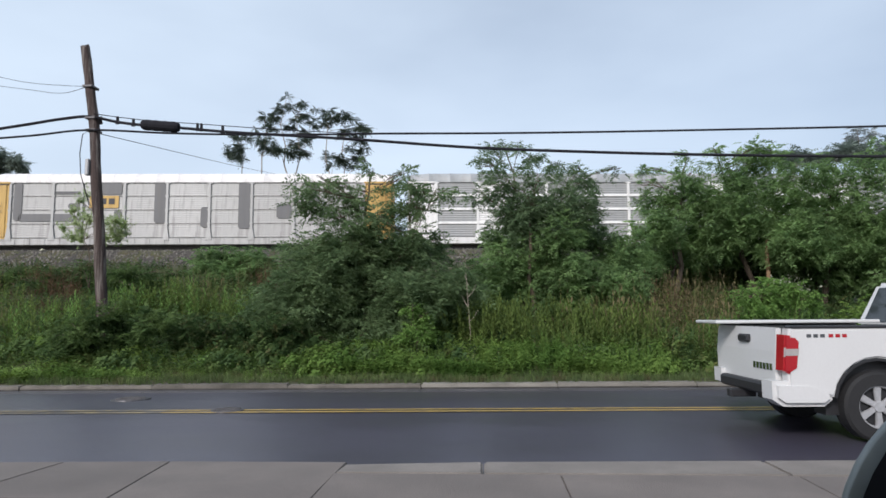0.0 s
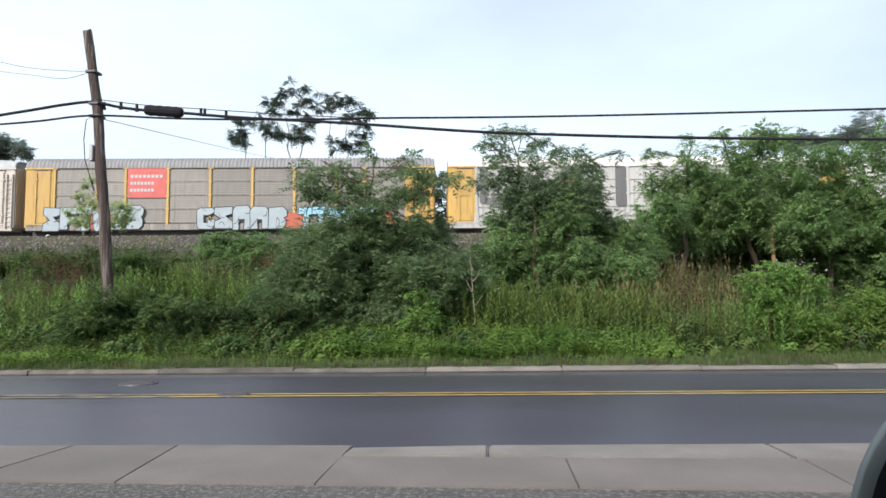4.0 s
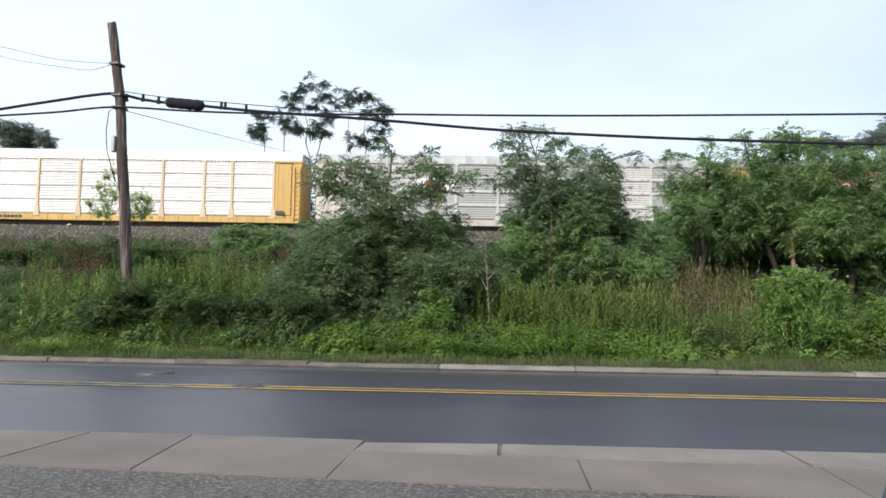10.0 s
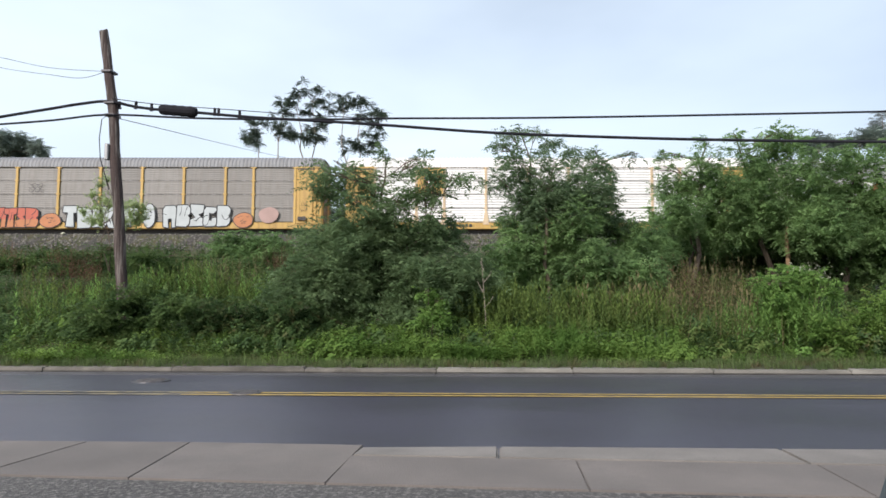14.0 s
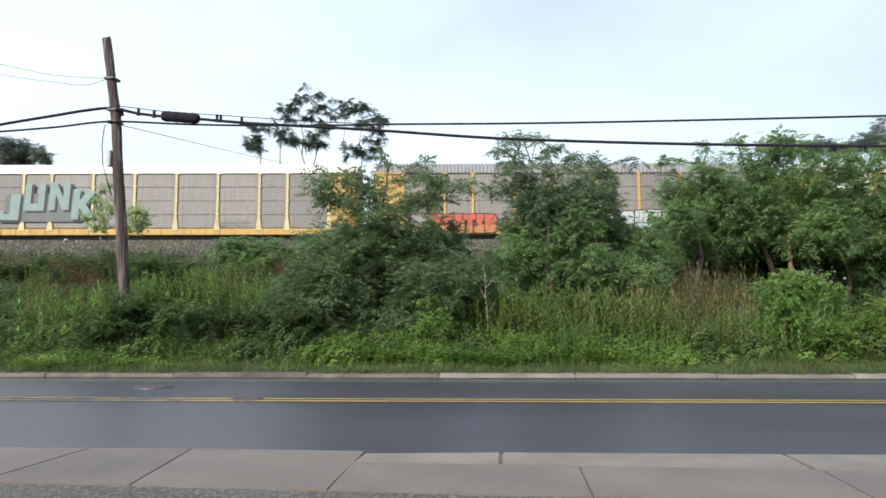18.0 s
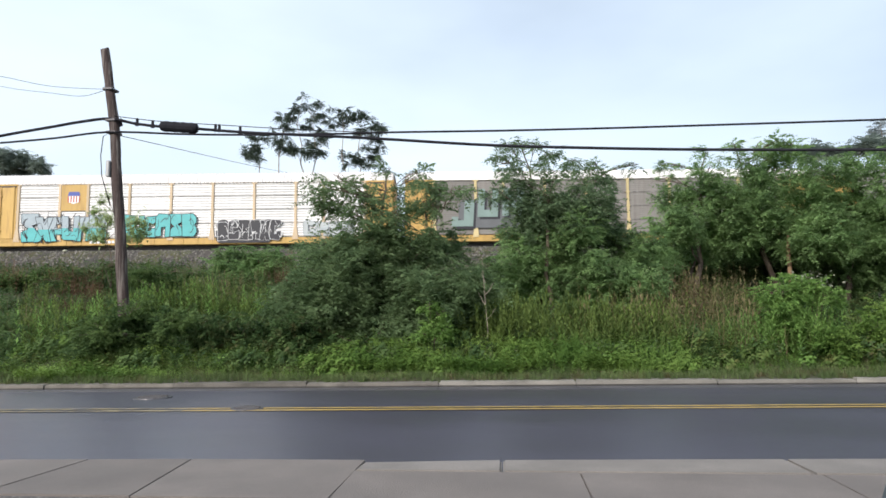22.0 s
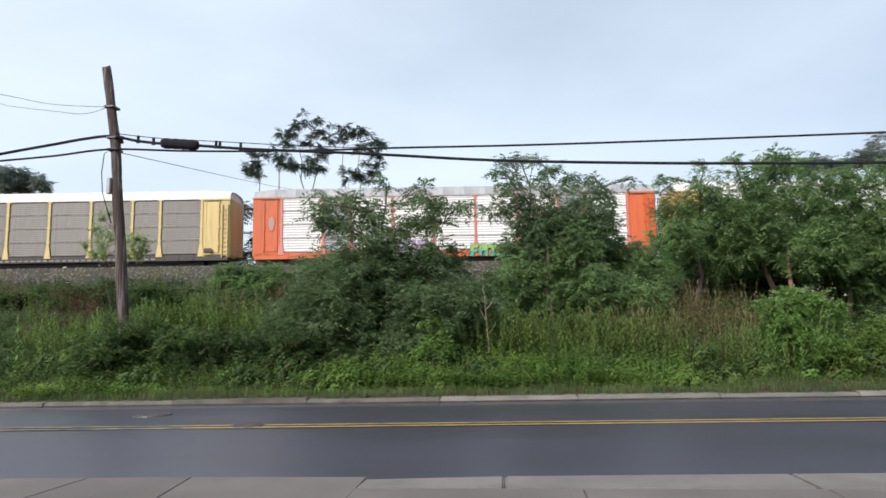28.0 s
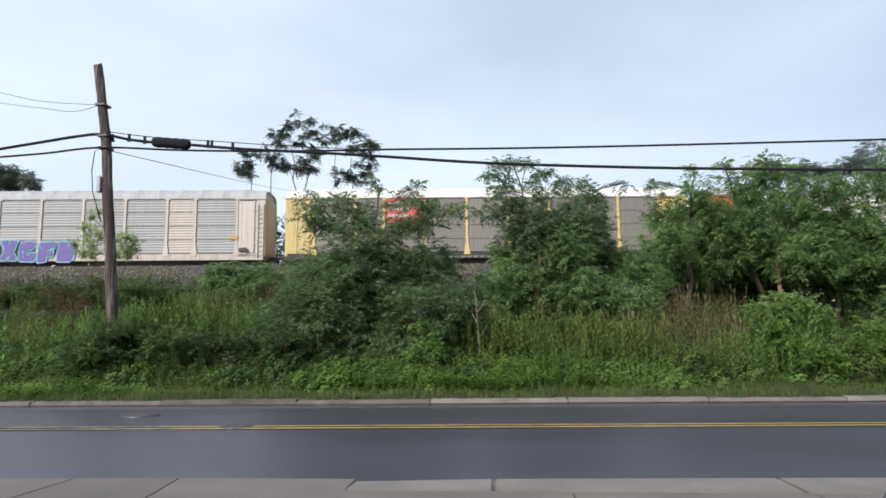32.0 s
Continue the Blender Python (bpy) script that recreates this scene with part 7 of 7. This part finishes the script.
def pickup():
    """Origin on the road under the rear axle, nose to +x; the near side is y = -1."""
    t = thing("pickup_truck", "white crew-cab pickup truck carrying a white board in its bed", "pickup truck")
    zr = 1.33
    for s in (-1, 1):
        side = [(-1.0, 0.6), (-0.52, 0.53)] + arch(0, 0.45, 0.53, 168, 12)[0:11] + [(0.62, 0.52), (0.95, 0.52), (0.95, zr), (-1.02, zr), (-1.06, 1.0), (-1.05, 0.62)]
        bm_ = bmesh.new()
        prism(bm_, side, *sorted((s * 0.82, s * 1.0)), 0.025)
        part("bed_side", bm_, V_WHITE, t)
        # black ring; its colour stands in for the shaded gap round the tyre
        bm_ = bmesh.new()
        prism(bm_, arch(0, 0.45, 0.535, 172, 8) + arch(0, 0.45, 0.5, 8, 172), *sorted((s * 0.9, s * 0.99)))
        part("wheel_arch_liner", bm_, V_BLACK, t)
        bm_ = bmesh.new()
        prism(bm_, arch(0, 0.4, 0.56, 0, 180) + [(-0.56, 0.3), (0.56, 0.3)], *sorted((s * 0.6, s * 0.84)))
        part("wheel_well", bm_, V_BLACK, t)
        bm_ = bmesh.new()
        box(bm_, -1.0, 0.95, *sorted((s * 0.84, s * 1.0)), zr, zr + 0.035, 0.015)
        part("bed_rail_cap", bm_, V_BLACK, t)
        bm_ = bmesh.new()
        prism(bm_, [(-1.115, 0.84), (-1.04, 0.8), (-0.94, 0.86), (-0.9, 1.18), (-0.95, 1.24), (-1.08, 1.26)], *sorted((s * 0.8, s * 1.012)), 0.02)
        lamp = part("tail_lamp", bm_, V_LAMP, t, "red tail lamp")
        lamp.matrix_basis = pose(0.07 if s > 0 else 0, 0, 0)
        bm_ = bmesh.new()
        prism(bm_, [(-1.1, 1.0), (-0.93, 1.0), (-0.915, 1.11), (-1.09, 1.11)], *sorted((s * 0.84, s * 1.016)), 0.015)
        part("reversing_lens", bm_, V_CLEAR, lamp, "pale lens")
    bm_ = bmesh.new()
    prism(bm_, [(-1.1, 0.66), (-1.02, 0.66), (-1.0, zr), (-1.06, zr + 0.01), (-1.09, 1.05)], -0.79, 0.79, 0.015)
    gate = part("tailgate", bm_, V_WHITE, t)
    bm_ = bmesh.new()
    box(bm_, -1.13, -1.06, -0.14, 0.14, 1.14, 1.24, 0.02)
    part("tailgate_handle", bm_, V_BLACK, gate, "black handle")
    bm_ = bmesh.new()
    for k in range(6):
        box(bm_, -1.106, -1.09, -0.72 + k * 0.085, -0.66 + k * 0.085, 0.82, 0.9)
    part("badge_bars", bm_, V_CHROME, gate)
    bm_ = bmesh.new()
    for k in range(3):
        box(bm_, -0.82 + k * 0.08, -0.765 + k * 0.08, -1.003, -0.99, 1.225, 1.265)
    part("side_badge", bm_, V_GREYPAINT, t)
    bm_ = bmesh.new()
    for k in range(3):
        box(bm_, -0.56 + k * 0.08, -0.505 + k * 0.08, -1.003, -0.99, 1.225, 1.265)
    part("side_badge", bm_, V_LAMP, t)
    bm_ = bmesh.new()
    prism(bm_, [(-1.24, 0.5), (-1.12, 0.42), (-0.64, 0.42), (-0.54, 0.5), (-0.56, 0.62), (-0.8, 0.71), (-1.24, 0.72)], -1.012, -0.66, 0.05)
    part("bumper_corner", bm_, V_WHITE, t, "white bumper corner")
    bm_ = bmesh.new()
    prism(bm_, [(-1.16, 0.55), (-1.05, 0.5), (-0.75, 0.5), (-0.75, 0.62), (-1.02, 0.74), (-1.16, 0.74)], 0.58, 0.92, 0.05)
    part("bumper_corner", bm_, V_WHITE, t, "white bumper corner")
    bm_ = bmesh.new()
    box(bm_, -1.2, -1.0, -0.68, 0.6, 0.52, 0.67, 0.03)
    part("bumper_step", bm_, V_BLACK, t)
    bm_ = bmesh.new()
    box(bm_, -1.34, -1.0, -0.06, 0.06, 0.42, 0.52, 0.01)
    hitch = part("tow_hitch", bm_, V_BLACK, t)
    bm_ = bmesh.new()
    box(bm_, -1.02, 0.95, -0.82, 0.82, 0.72, 0.78)
    part("bed_floor", bm_, V_BLACK, t)
    bm_ = bmesh.new()
    box(bm_, -1.36, 0.9, 0.25, 0.98, zr + 0.04, zr + 0.085, 0.012)
    part("carried_board", bm_, V_WHITE, t, "white board lying on the bed rails")
    # cab
    low = [(0.98, 0.5), (3.1, 0.5)] + arch(3.7, 0.45, 0.53, 168, 12) + [(4.3, 0.5), (4.55, 0.55), (4.6, 0.9), (4.5, 1.15), (3.2, 1.28), (2.9, 1.3), (0.98, 1.32)]
    bm_ = bmesh.new()
    prism(bm_, low, -0.98, 0.98, 0.05)
    part("cab_body", bm_, V_WHITE, t)
    bm_ = bmesh.new()
    vs = [(0.98, 0.96, 1.3), (3.15, 0.96, 1.3), (2.35, 0.74, 1.92), (1.2, 0.74, 1.93)]
    near = [bm_.verts.new((x, -y, z)) for x, y, z in vs]
    far = [bm_.verts.new((x, y, z)) for x, y, z in vs]
    fs = [bm_.faces.new(near), bm_.faces.new(far[::-1])]
    for i in range(4):
        fs.append(bm_.faces.new((near[i], far[i], far[(i + 1) % 4], near[(i + 1) % 4])))
    bmesh.ops.recalc_face_normals(bm_, faces=fs)
    bmesh.ops.bevel(bm_, geom=bm_.edges[:], offset=0.05, segments=2, affect="EDGES")
    part("cab_roof", bm_, V_WHITE, t)
    for s in (-1, 1):
        for quad in ([(1.12, 1.36), (2.0, 1.36), (1.95, 1.84), (1.32, 1.84)], [(2.08, 1.36), (2.92, 1.36), (2.32, 1.82), (2.04, 1.84)]):
            bm_ = bmesh.new()
            bm_.faces.new([bm_.verts.new((x, s * (0.975 - (z - 1.3) * 0.355), z)) for x, z in quad])
            part("side_window", bm_, V_GLASS, t)
    bm_ = bmesh.new()
    bm_.faces.new([bm_.verts.new(p) for p in ((0.99, -0.75, 1.38), (0.99, 0.75, 1.38), (1.16, 0.62, 1.86), (1.16, -0.62, 1.86))])
    part("rear_window", bm_, V_GLASS, t)
    bm_ = bmesh.new()
    box(bm_, 1.13, 1.2, -0.15, 0.15, 1.87, 1.91, 0.01)
    part("brake_lamp", bm_, V_LAMP, t)
    return t, [road_wheel(t, x, y, 0.41, 0.25, 6, paint=V_DULLRIM, thin=0.6) for x in (0, 3.7) for y in (-0.86, 0.86)]


def hatchback():
    """Origin on the road under the rear axle, nose to +x."""
    t = thing("hatchback_car", "silver sloping-roofed hatchback car driving by", "car")
    # x, underside, sill, shoulder, roof or bonnet height, half width, half width of the roof
    st = [(-1.06, 0.5, 0.55, 0.9, 0.95, 0.7, 0.5), (-1.02, 0.42, 0.5, 0.98, 1.2, 0.84, 0.6), (-0.9, 0.34, 0.45, 1.05, 1.29, 0.9, 0.66), (-0.5, 0.26, 0.38, 1.12, 1.39, 0.94, 0.66), (0, 0.24, 0.36, 1.14, 1.53, 0.95, 0.64),
          (0.5, 0.24, 0.36, 1.13, 1.6, 0.95, 0.64), (0.95, 0.24, 0.36, 1.1, 1.615, 0.95, 0.64), (1.35, 0.24, 0.36, 1.08, 1.57, 0.95, 0.64), (1.7, 0.24, 0.36, 1.06, 1.4, 0.95, 0.66), (2.1, 0.24, 0.36, 1.04, 1.18, 0.95, 0.74),
          (2.4, 0.24, 0.36, 1.0, 1.12, 0.95, 0.76), (2.9, 0.26, 0.38, 0.94, 1.06, 0.94, 0.76), (3.3, 0.27, 0.4, 0.88, 0.99, 0.9, 0.74), (3.48, 0.28, 0.4, 0.84, 0.93, 0.84, 0.68), (3.58, 0.32, 0.42, 0.76, 0.83, 0.74, 0.58), (3.62, 0.4, 0.46, 0.66, 0.71, 0.6, 0.45)]

    def low(z):
        """Heights of the drawn-up body brought down to the real ones."""
        return float(np.interp(z, [0.24, 0.42, 0.97, 1.14, 1.615], [0.17, 0.29, 0.88, 1.05, 1.49]))

    def nose(x):
        return x if x < 2.8 else 2.8 + (x - 2.8) * 1.2

    st = [(nose(q[0]), *(low(z) for z in q[1:5]), *q[5:]) for q in st]
    v, f = [], []
    for x, zb, zs, zh, zt, w, wr in st:
        half = [(0, zb), (w * 0.85, zb), (w * 0.97, zs), (w, (zs + zh) / 2), (w * 0.97, zh), (wr + (w - wr) * 0.22, zh + (zt - zh) * 0.72), (wr * 0.8, zt - 0.015), (0, zt)]
        v += [(x, -y, z) for y, z in half] + [(x, y, z) for y, z in half[-2:0:-1]]
    n_ = 14
    for i in range(len(st) - 1):
        for k in range(n_):
            f.append((i * n_ + k, i * n_ + (k + 1) % n_, (i + 1) * n_ + (k + 1) % n_, (i + 1) * n_ + k))
    me_ = arrays("body", np.array(v), np.array(f)[:, ::-1], True)
    bm_ = bmesh.new()
    bm_.from_mesh(me_)
    bpy.data.meshes.remove(me_)
    bm_.verts.ensure_lookup_table()
    for base_ in (0, (len(st) - 1) * n_):
        bm_.faces.new([bm_.verts[base_ + k] for k in range(n_)])
    bmesh.ops.recalc_face_normals(bm_, faces=bm_.faces)
    for f_ in bm_.faces:
        f_.smooth = True
    part("body", bm_, V_SILVER, t)

    def skin(x, z):
        """Half width of the body at that height."""
        a = np.array(st)
        zs, zh, zt, w, wr = (np.interp(x, a[:, 0], a[:, k]) for k in (2, 3, 4, 5, 6))
        return float(np.interp(z, [zs, (zs + zh) / 2, zh, zh + (zt - zh) * 0.72, zt - 0.015], [w * 0.97, w, w * 0.97, wr + (w - wr) * 0.22, wr * 0.8]))

    def on_side(name, rows_, material, s, out_=0.02, label=""):
        """A strip that hugs the side: rows of x, lower and upper edge."""
        rows_ = [(nose(q[0]), low(q[1]), low(q[2])) for q in rows_]
        bm2 = bmesh.new()
        cols = []
        n2 = max(8, int((rows_[-1][0] - rows_[0][0]) / 0.06))
        for i in range(n2 + 1):
            x = rows_[0][0] + (rows_[-1][0] - rows_[0][0]) * i / n2
            lo_, hi_ = (np.interp(x, [q[0] for q in rows_], [q[k] for q in rows_]) for k in (1, 2))
            cols.append([bm2.verts.new((x, s * (skin(x, z) + out_), z)) for z in np.linspace(lo_, hi_, 5)])
        for c0, c1 in zip(cols, cols[1:]):
            for k in range(4):
                bm2.faces.new((c0[k], c1[k], c1[k + 1], c0[k + 1]))
        return part(name, bm2, material, t, label)

    for s in (-1, 1):
        on_side("rear_side_window", [(-0.3, 1.262, 1.272), (0.0, 1.235, 1.385), (0.25, 1.205, 1.455), (0.6, 1.175, 1.5), (0.96, 1.14, 1.505)], V_GLASS, s)
        on_side("front_side_window", [(1.01, 1.135, 1.505), (1.25, 1.115, 1.475), (1.5, 1.1, 1.38), (1.85, 1.07, 1.12)], V_GLASS, s)
        on_side("chrome_trim", [(-0.32, 1.243, 1.262), (0.95, 1.115, 1.138), (1.87, 1.045, 1.07)], V_CHROME, s, 0.024)
        on_side("window_trim", [(-0.3, 1.272, 1.29), (0.0, 1.385, 1.402), (0.25, 1.455, 1.474), (0.6, 1.5, 1.52), (0.96, 1.505, 1.525), (1.25, 1.475, 1.496), (1.5, 1.38, 1.402), (1.85, 1.12, 1.142)], V_CHROME, s, 0.024)
        on_side("fog_lamp_recess", [(3.3, 0.5, 0.6), (3.48, 0.52, 0.6)], V_BLACK, s, 0.014)
        # chrome strip whose bright shine is put in as white paint
        on_side("sill_trim", [(0.6, 0.4, 0.455), (2.1, 0.39, 0.435)], V_WHITE, s, 0.02)
        on_side("tail_lamp", [(-1.0, 0.9, 1.13), (-0.8, 0.95, 1.13), (-0.52, 1.06, 1.1)], V_LAMP, s, 0.02, "red tail lamp")
        on_side("head_lamp", [(3.0, 0.86, 0.9), (3.2, 0.82, 0.9), (3.45, 0.76, 0.82)], V_CLEAR, s, 0.02, "clear head lamp")
        for x, z in ((0.35, 0.97), (1.28, 0.93)):
            bm_ = bmesh.new()
            z = low(z)
            y = skin(x, z)
            box(bm_, x - 0.1, x + 0.1, *sorted((s * y, s * (y + 0.035))), z - 0.015, z + 0.015, 0.008)
            part("door_handle", bm_, V_CHROME, t)
        for x in (0.98, 1.9):
            on_side("door_seam", [(x, 0.47, 1.1), (x + 0.012, 0.47, 1.1)], V_BLACK, s, 0.004)
        for x in (0.0, 2.8):
            bm_ = bmesh.new()  # black disc that follows the skin, painted for the shaded opening
            rings = [[bm_.verts.new((px, s * (skin(px, pz) + 0.008), pz)) for px, pz in arch(x, 0.34, q, 205, -25, 24)] for q in (0.02, 0.15, 0.28, 0.35, 0.4)]
            for r0, r1 in zip(rings, rings[1:]):
                for k in range(24):
                    bm_.faces.new((r0[k], r0[k + 1], r1[k + 1], r1[k]))
            part("wheel_arch", bm_, V_BLACK, t)
            bm_ = bmesh.new()  # pressed lip round it
            tube(bm_, [(px, s * (skin(px, pz) + 0.006), pz) for px, pz in arch(x, 0.34, 0.41, 195, -15, 24)], 0.016, 6)
            part("arch_lip", bm_, V_SILVER, t)
        bm_ = bmesh.new()
        box(bm_, 1.8, 2.0, *sorted((s * 0.93, s * 1.11)), 1.0, 1.12, 0.04)
        mir = part("door_mirror", bm_, V_SILVER, t)
    for name, pts, material in (("windscreen", [(1.42, 0.58, 1.545), (1.42, -0.58, 1.545), (2.08, -0.7, 1.205), (2.08, 0.7, 1.205)], V_GLASS),
                                ("rear_window", [(-0.86, 0.55, 1.318), (-0.86, -0.55, 1.318), (-0.05, -0.56, 1.535), (-0.05, 0.56, 1.535)], V_GLASS)):
        bm_ = bmesh.new()
        bm_.faces.new([bm_.verts.new((p[0], p[1], low(p[2]) + 0.004)) for p in pts])
        part(name, bm_, material, t)
    bm_ = bmesh.new()
    box(bm_, -1.05, -0.85, -0.8, 0.8, 0.25, 0.42, 0.04)
    part("rear_valance", bm_, V_BLACK, t)
    return t, [road_wheel(t, x, y, 0.345, 0.235, 5, 0.23) for x in (0, 2.8) for y in (-0.86, 0.86)]


truck, truck_wheels = pickup()
hatch, hatch_wheels = hatchback()

# the van from whose open side window the view is taken: only its door mirror comes into sight
own = thing("parked_van", "dark grey parked van with an open side window", "van", Matrix.Translation((0.1, -0.75, 0.07)))
bm = bmesh.new()
prism(bm, [(-2.2, 0.5), (-1.9, 0.35)] + arch(-1.35, 0.36, 0.42, 170, 10)[::1] + arch(1.4, 0.36, 0.42, 170, 10) + [(2.1, 0.35), (2.35, 0.5), (2.35, 0.8), (2.2, 0.92), (1.1, 1.02), (-2.1, 1.02), (-2.25, 0.8)], -0.92, 0.92, 0.06)
part("body", bm, V_GREYPAINT, own)
bm = bmesh.new()
prism(bm, [(-2.15, 1.84), (0.48, 1.86), (0.56, 1.88), (0.4, 1.95), (-2.0, 1.95), (-2.18, 1.9)], -0.76, 0.76, 0.03)
part("roof", bm, V_GREYPAINT, own)
for s in (-1, 1):
    for x0, x1 in ((1.12, 0.5), (-0.8, -0.8), (-2.16, -2.1)):
        bm = bmesh.new()
        tube(bm, [(x0, s * 0.86, 1.0), ((x0 + x1) / 2, s * 0.82, 1.45), (x1, s * 0.73, 1.86)], 0.045, 8)
        part("pillar", bm, V_GREYPAINT, own)
    bm = bmesh.new()
    bm.faces.new([bm.verts.new(p) for p in ((-2.12, s * 0.86, 1.04), (-0.85, s * 0.86, 1.04), (-0.85, s * 0.74, 1.84), (-2.07, s * 0.74, 1.84))])
    part("rear_side_window", bm, V_GLASS, own)
    bm = bmesh.new()
    prism(bm, [(-0.76, 0.34), (0.98, 0.34), (1.08, 0.96), (-0.78, 0.96)], *sorted((s * 0.915, s * 0.935)), 0.008)
    door = part("front_door", bm, V_GREYPAINT, own)
    bm = bmesh.new()
    box(bm, -0.66, -0.46, *sorted((s * 0.93, s * 0.965)), 0.84, 0.88, 0.01)
    part("door_handle", bm, V_BLACK, door)
for name, pts in (("windscreen", ((1.16, -0.84, 1.03), (1.16, 0.84, 1.03), (0.52, 0.71, 1.86), (0.52, -0.71, 1.86))), ("rear_window", ((-2.19, -0.84, 1.03), (-2.19, 0.84, 1.03), (-2.13, 0.71, 1.84), (-2.13, -0.71, 1.84)))):
    bm = bmesh.new()
    bm.faces.new([bm.verts.new(p) for p in pts])
    part(name, bm, V_GLASS, own)
bm = bmesh.new()
tube(bm, [(0.62, 0.9, 0.98), (0.56, 1.02, 1.02), (0.228, 1.095, 1.3)], [0.045, 0.04, 0.04], 8)
part("mirror_arm", bm, V_BLACK, own)
V_SHELL = mat("grey_mirror_shell", (0.2, 0.22, 0.215), 0.5, 0.25, 14, bump=0.0, stain=(0.05, 0.055, 0.055), stain_at=(0.5, 0.7), stain_scale=9)


def oval(x, z, w, h):
    return [(x + w * math.cos(q), z + h * math.sin(q)) for q in np.linspace(0, 2 * math.pi, 49)[:-1]]


bm = bmesh.new()
prism(bm, oval(0.233, 1.361, 0.121, 0.121), 1.072, 1.104, 0.012)
for f_ in bm.faces:
    f_.smooth = len(f_.verts) == 4
mirror = part("mirror_shell", bm, V_SHELL, own, "grey mirror shell")
bm = bmesh.new()
prism(bm, oval(0.233, 1.361, 0.119, 0.119), 1.045, 1.08, 0.006)
part("mirror_housing", bm, V_MATT, mirror, "black mirror housing")
bm = bmesh.new()
prism(bm, [(0.109, 1.367), (0.141, 1.367), (0.141, 1.294), (0.106, 1.319)], 1.050, 1.100, 0.006)
part("mirror_foot", bm, V_BLACK, mirror)
for x in (-1.35, 1.4):
    for y in (-0.8, 0.8):
        road_wheel(own, x, y, 0.34, 0.22, 5, 0.2)


def motions():
    for car, b in zip(CARS, BEHIND):
        walk(car, [(t / 2, TRACK @ pose(travel(t / 2) + b, 0, 0)) for t in range(65)])
    skew = math.degrees(math.atan(SLOPE))

    def drive(vehicle, wheels, x_at, t_at, speed, lane, near, turn):
        """Steady driving along the road; the wheels are keyed while the vehicle is near."""
        m = [(t, x_at + speed * (t - t_at)) for t in sorted({*range(33), *(near[0] + k / 10 for k in range(int((near[1] - near[0]) * 10)))})]
        walk(vehicle, [(t, pose(x, lane + SLOPE * x, road_height(lane - 0.9) + 0.005, 0, 0, skew)) for t, x in m])
        for w in wheels:
            p = w.matrix_basis.translation
            rows = [(0.0, pose(*p))] if near[0] > 0 else []
            n_ = int((near[1] - near[0]) * FPS)
            rows += [(near[0] + k / FPS, pose(*p, 0, turn * k, 0)) for k in range(n_)]
            walk(w, rows + [(32.0, pose(*p, 0, turn * (n_ - 1), 0))])

    drive(truck, truck_wheels, 4.55, 0.0, 15.0, 8.55, (0.0, 0.7), 70.0)
    drive(hatch, hatch_wheels, -0.02, 27.5, 19.2, 8.64, (26.8, 28.2), 29.0)


motions()
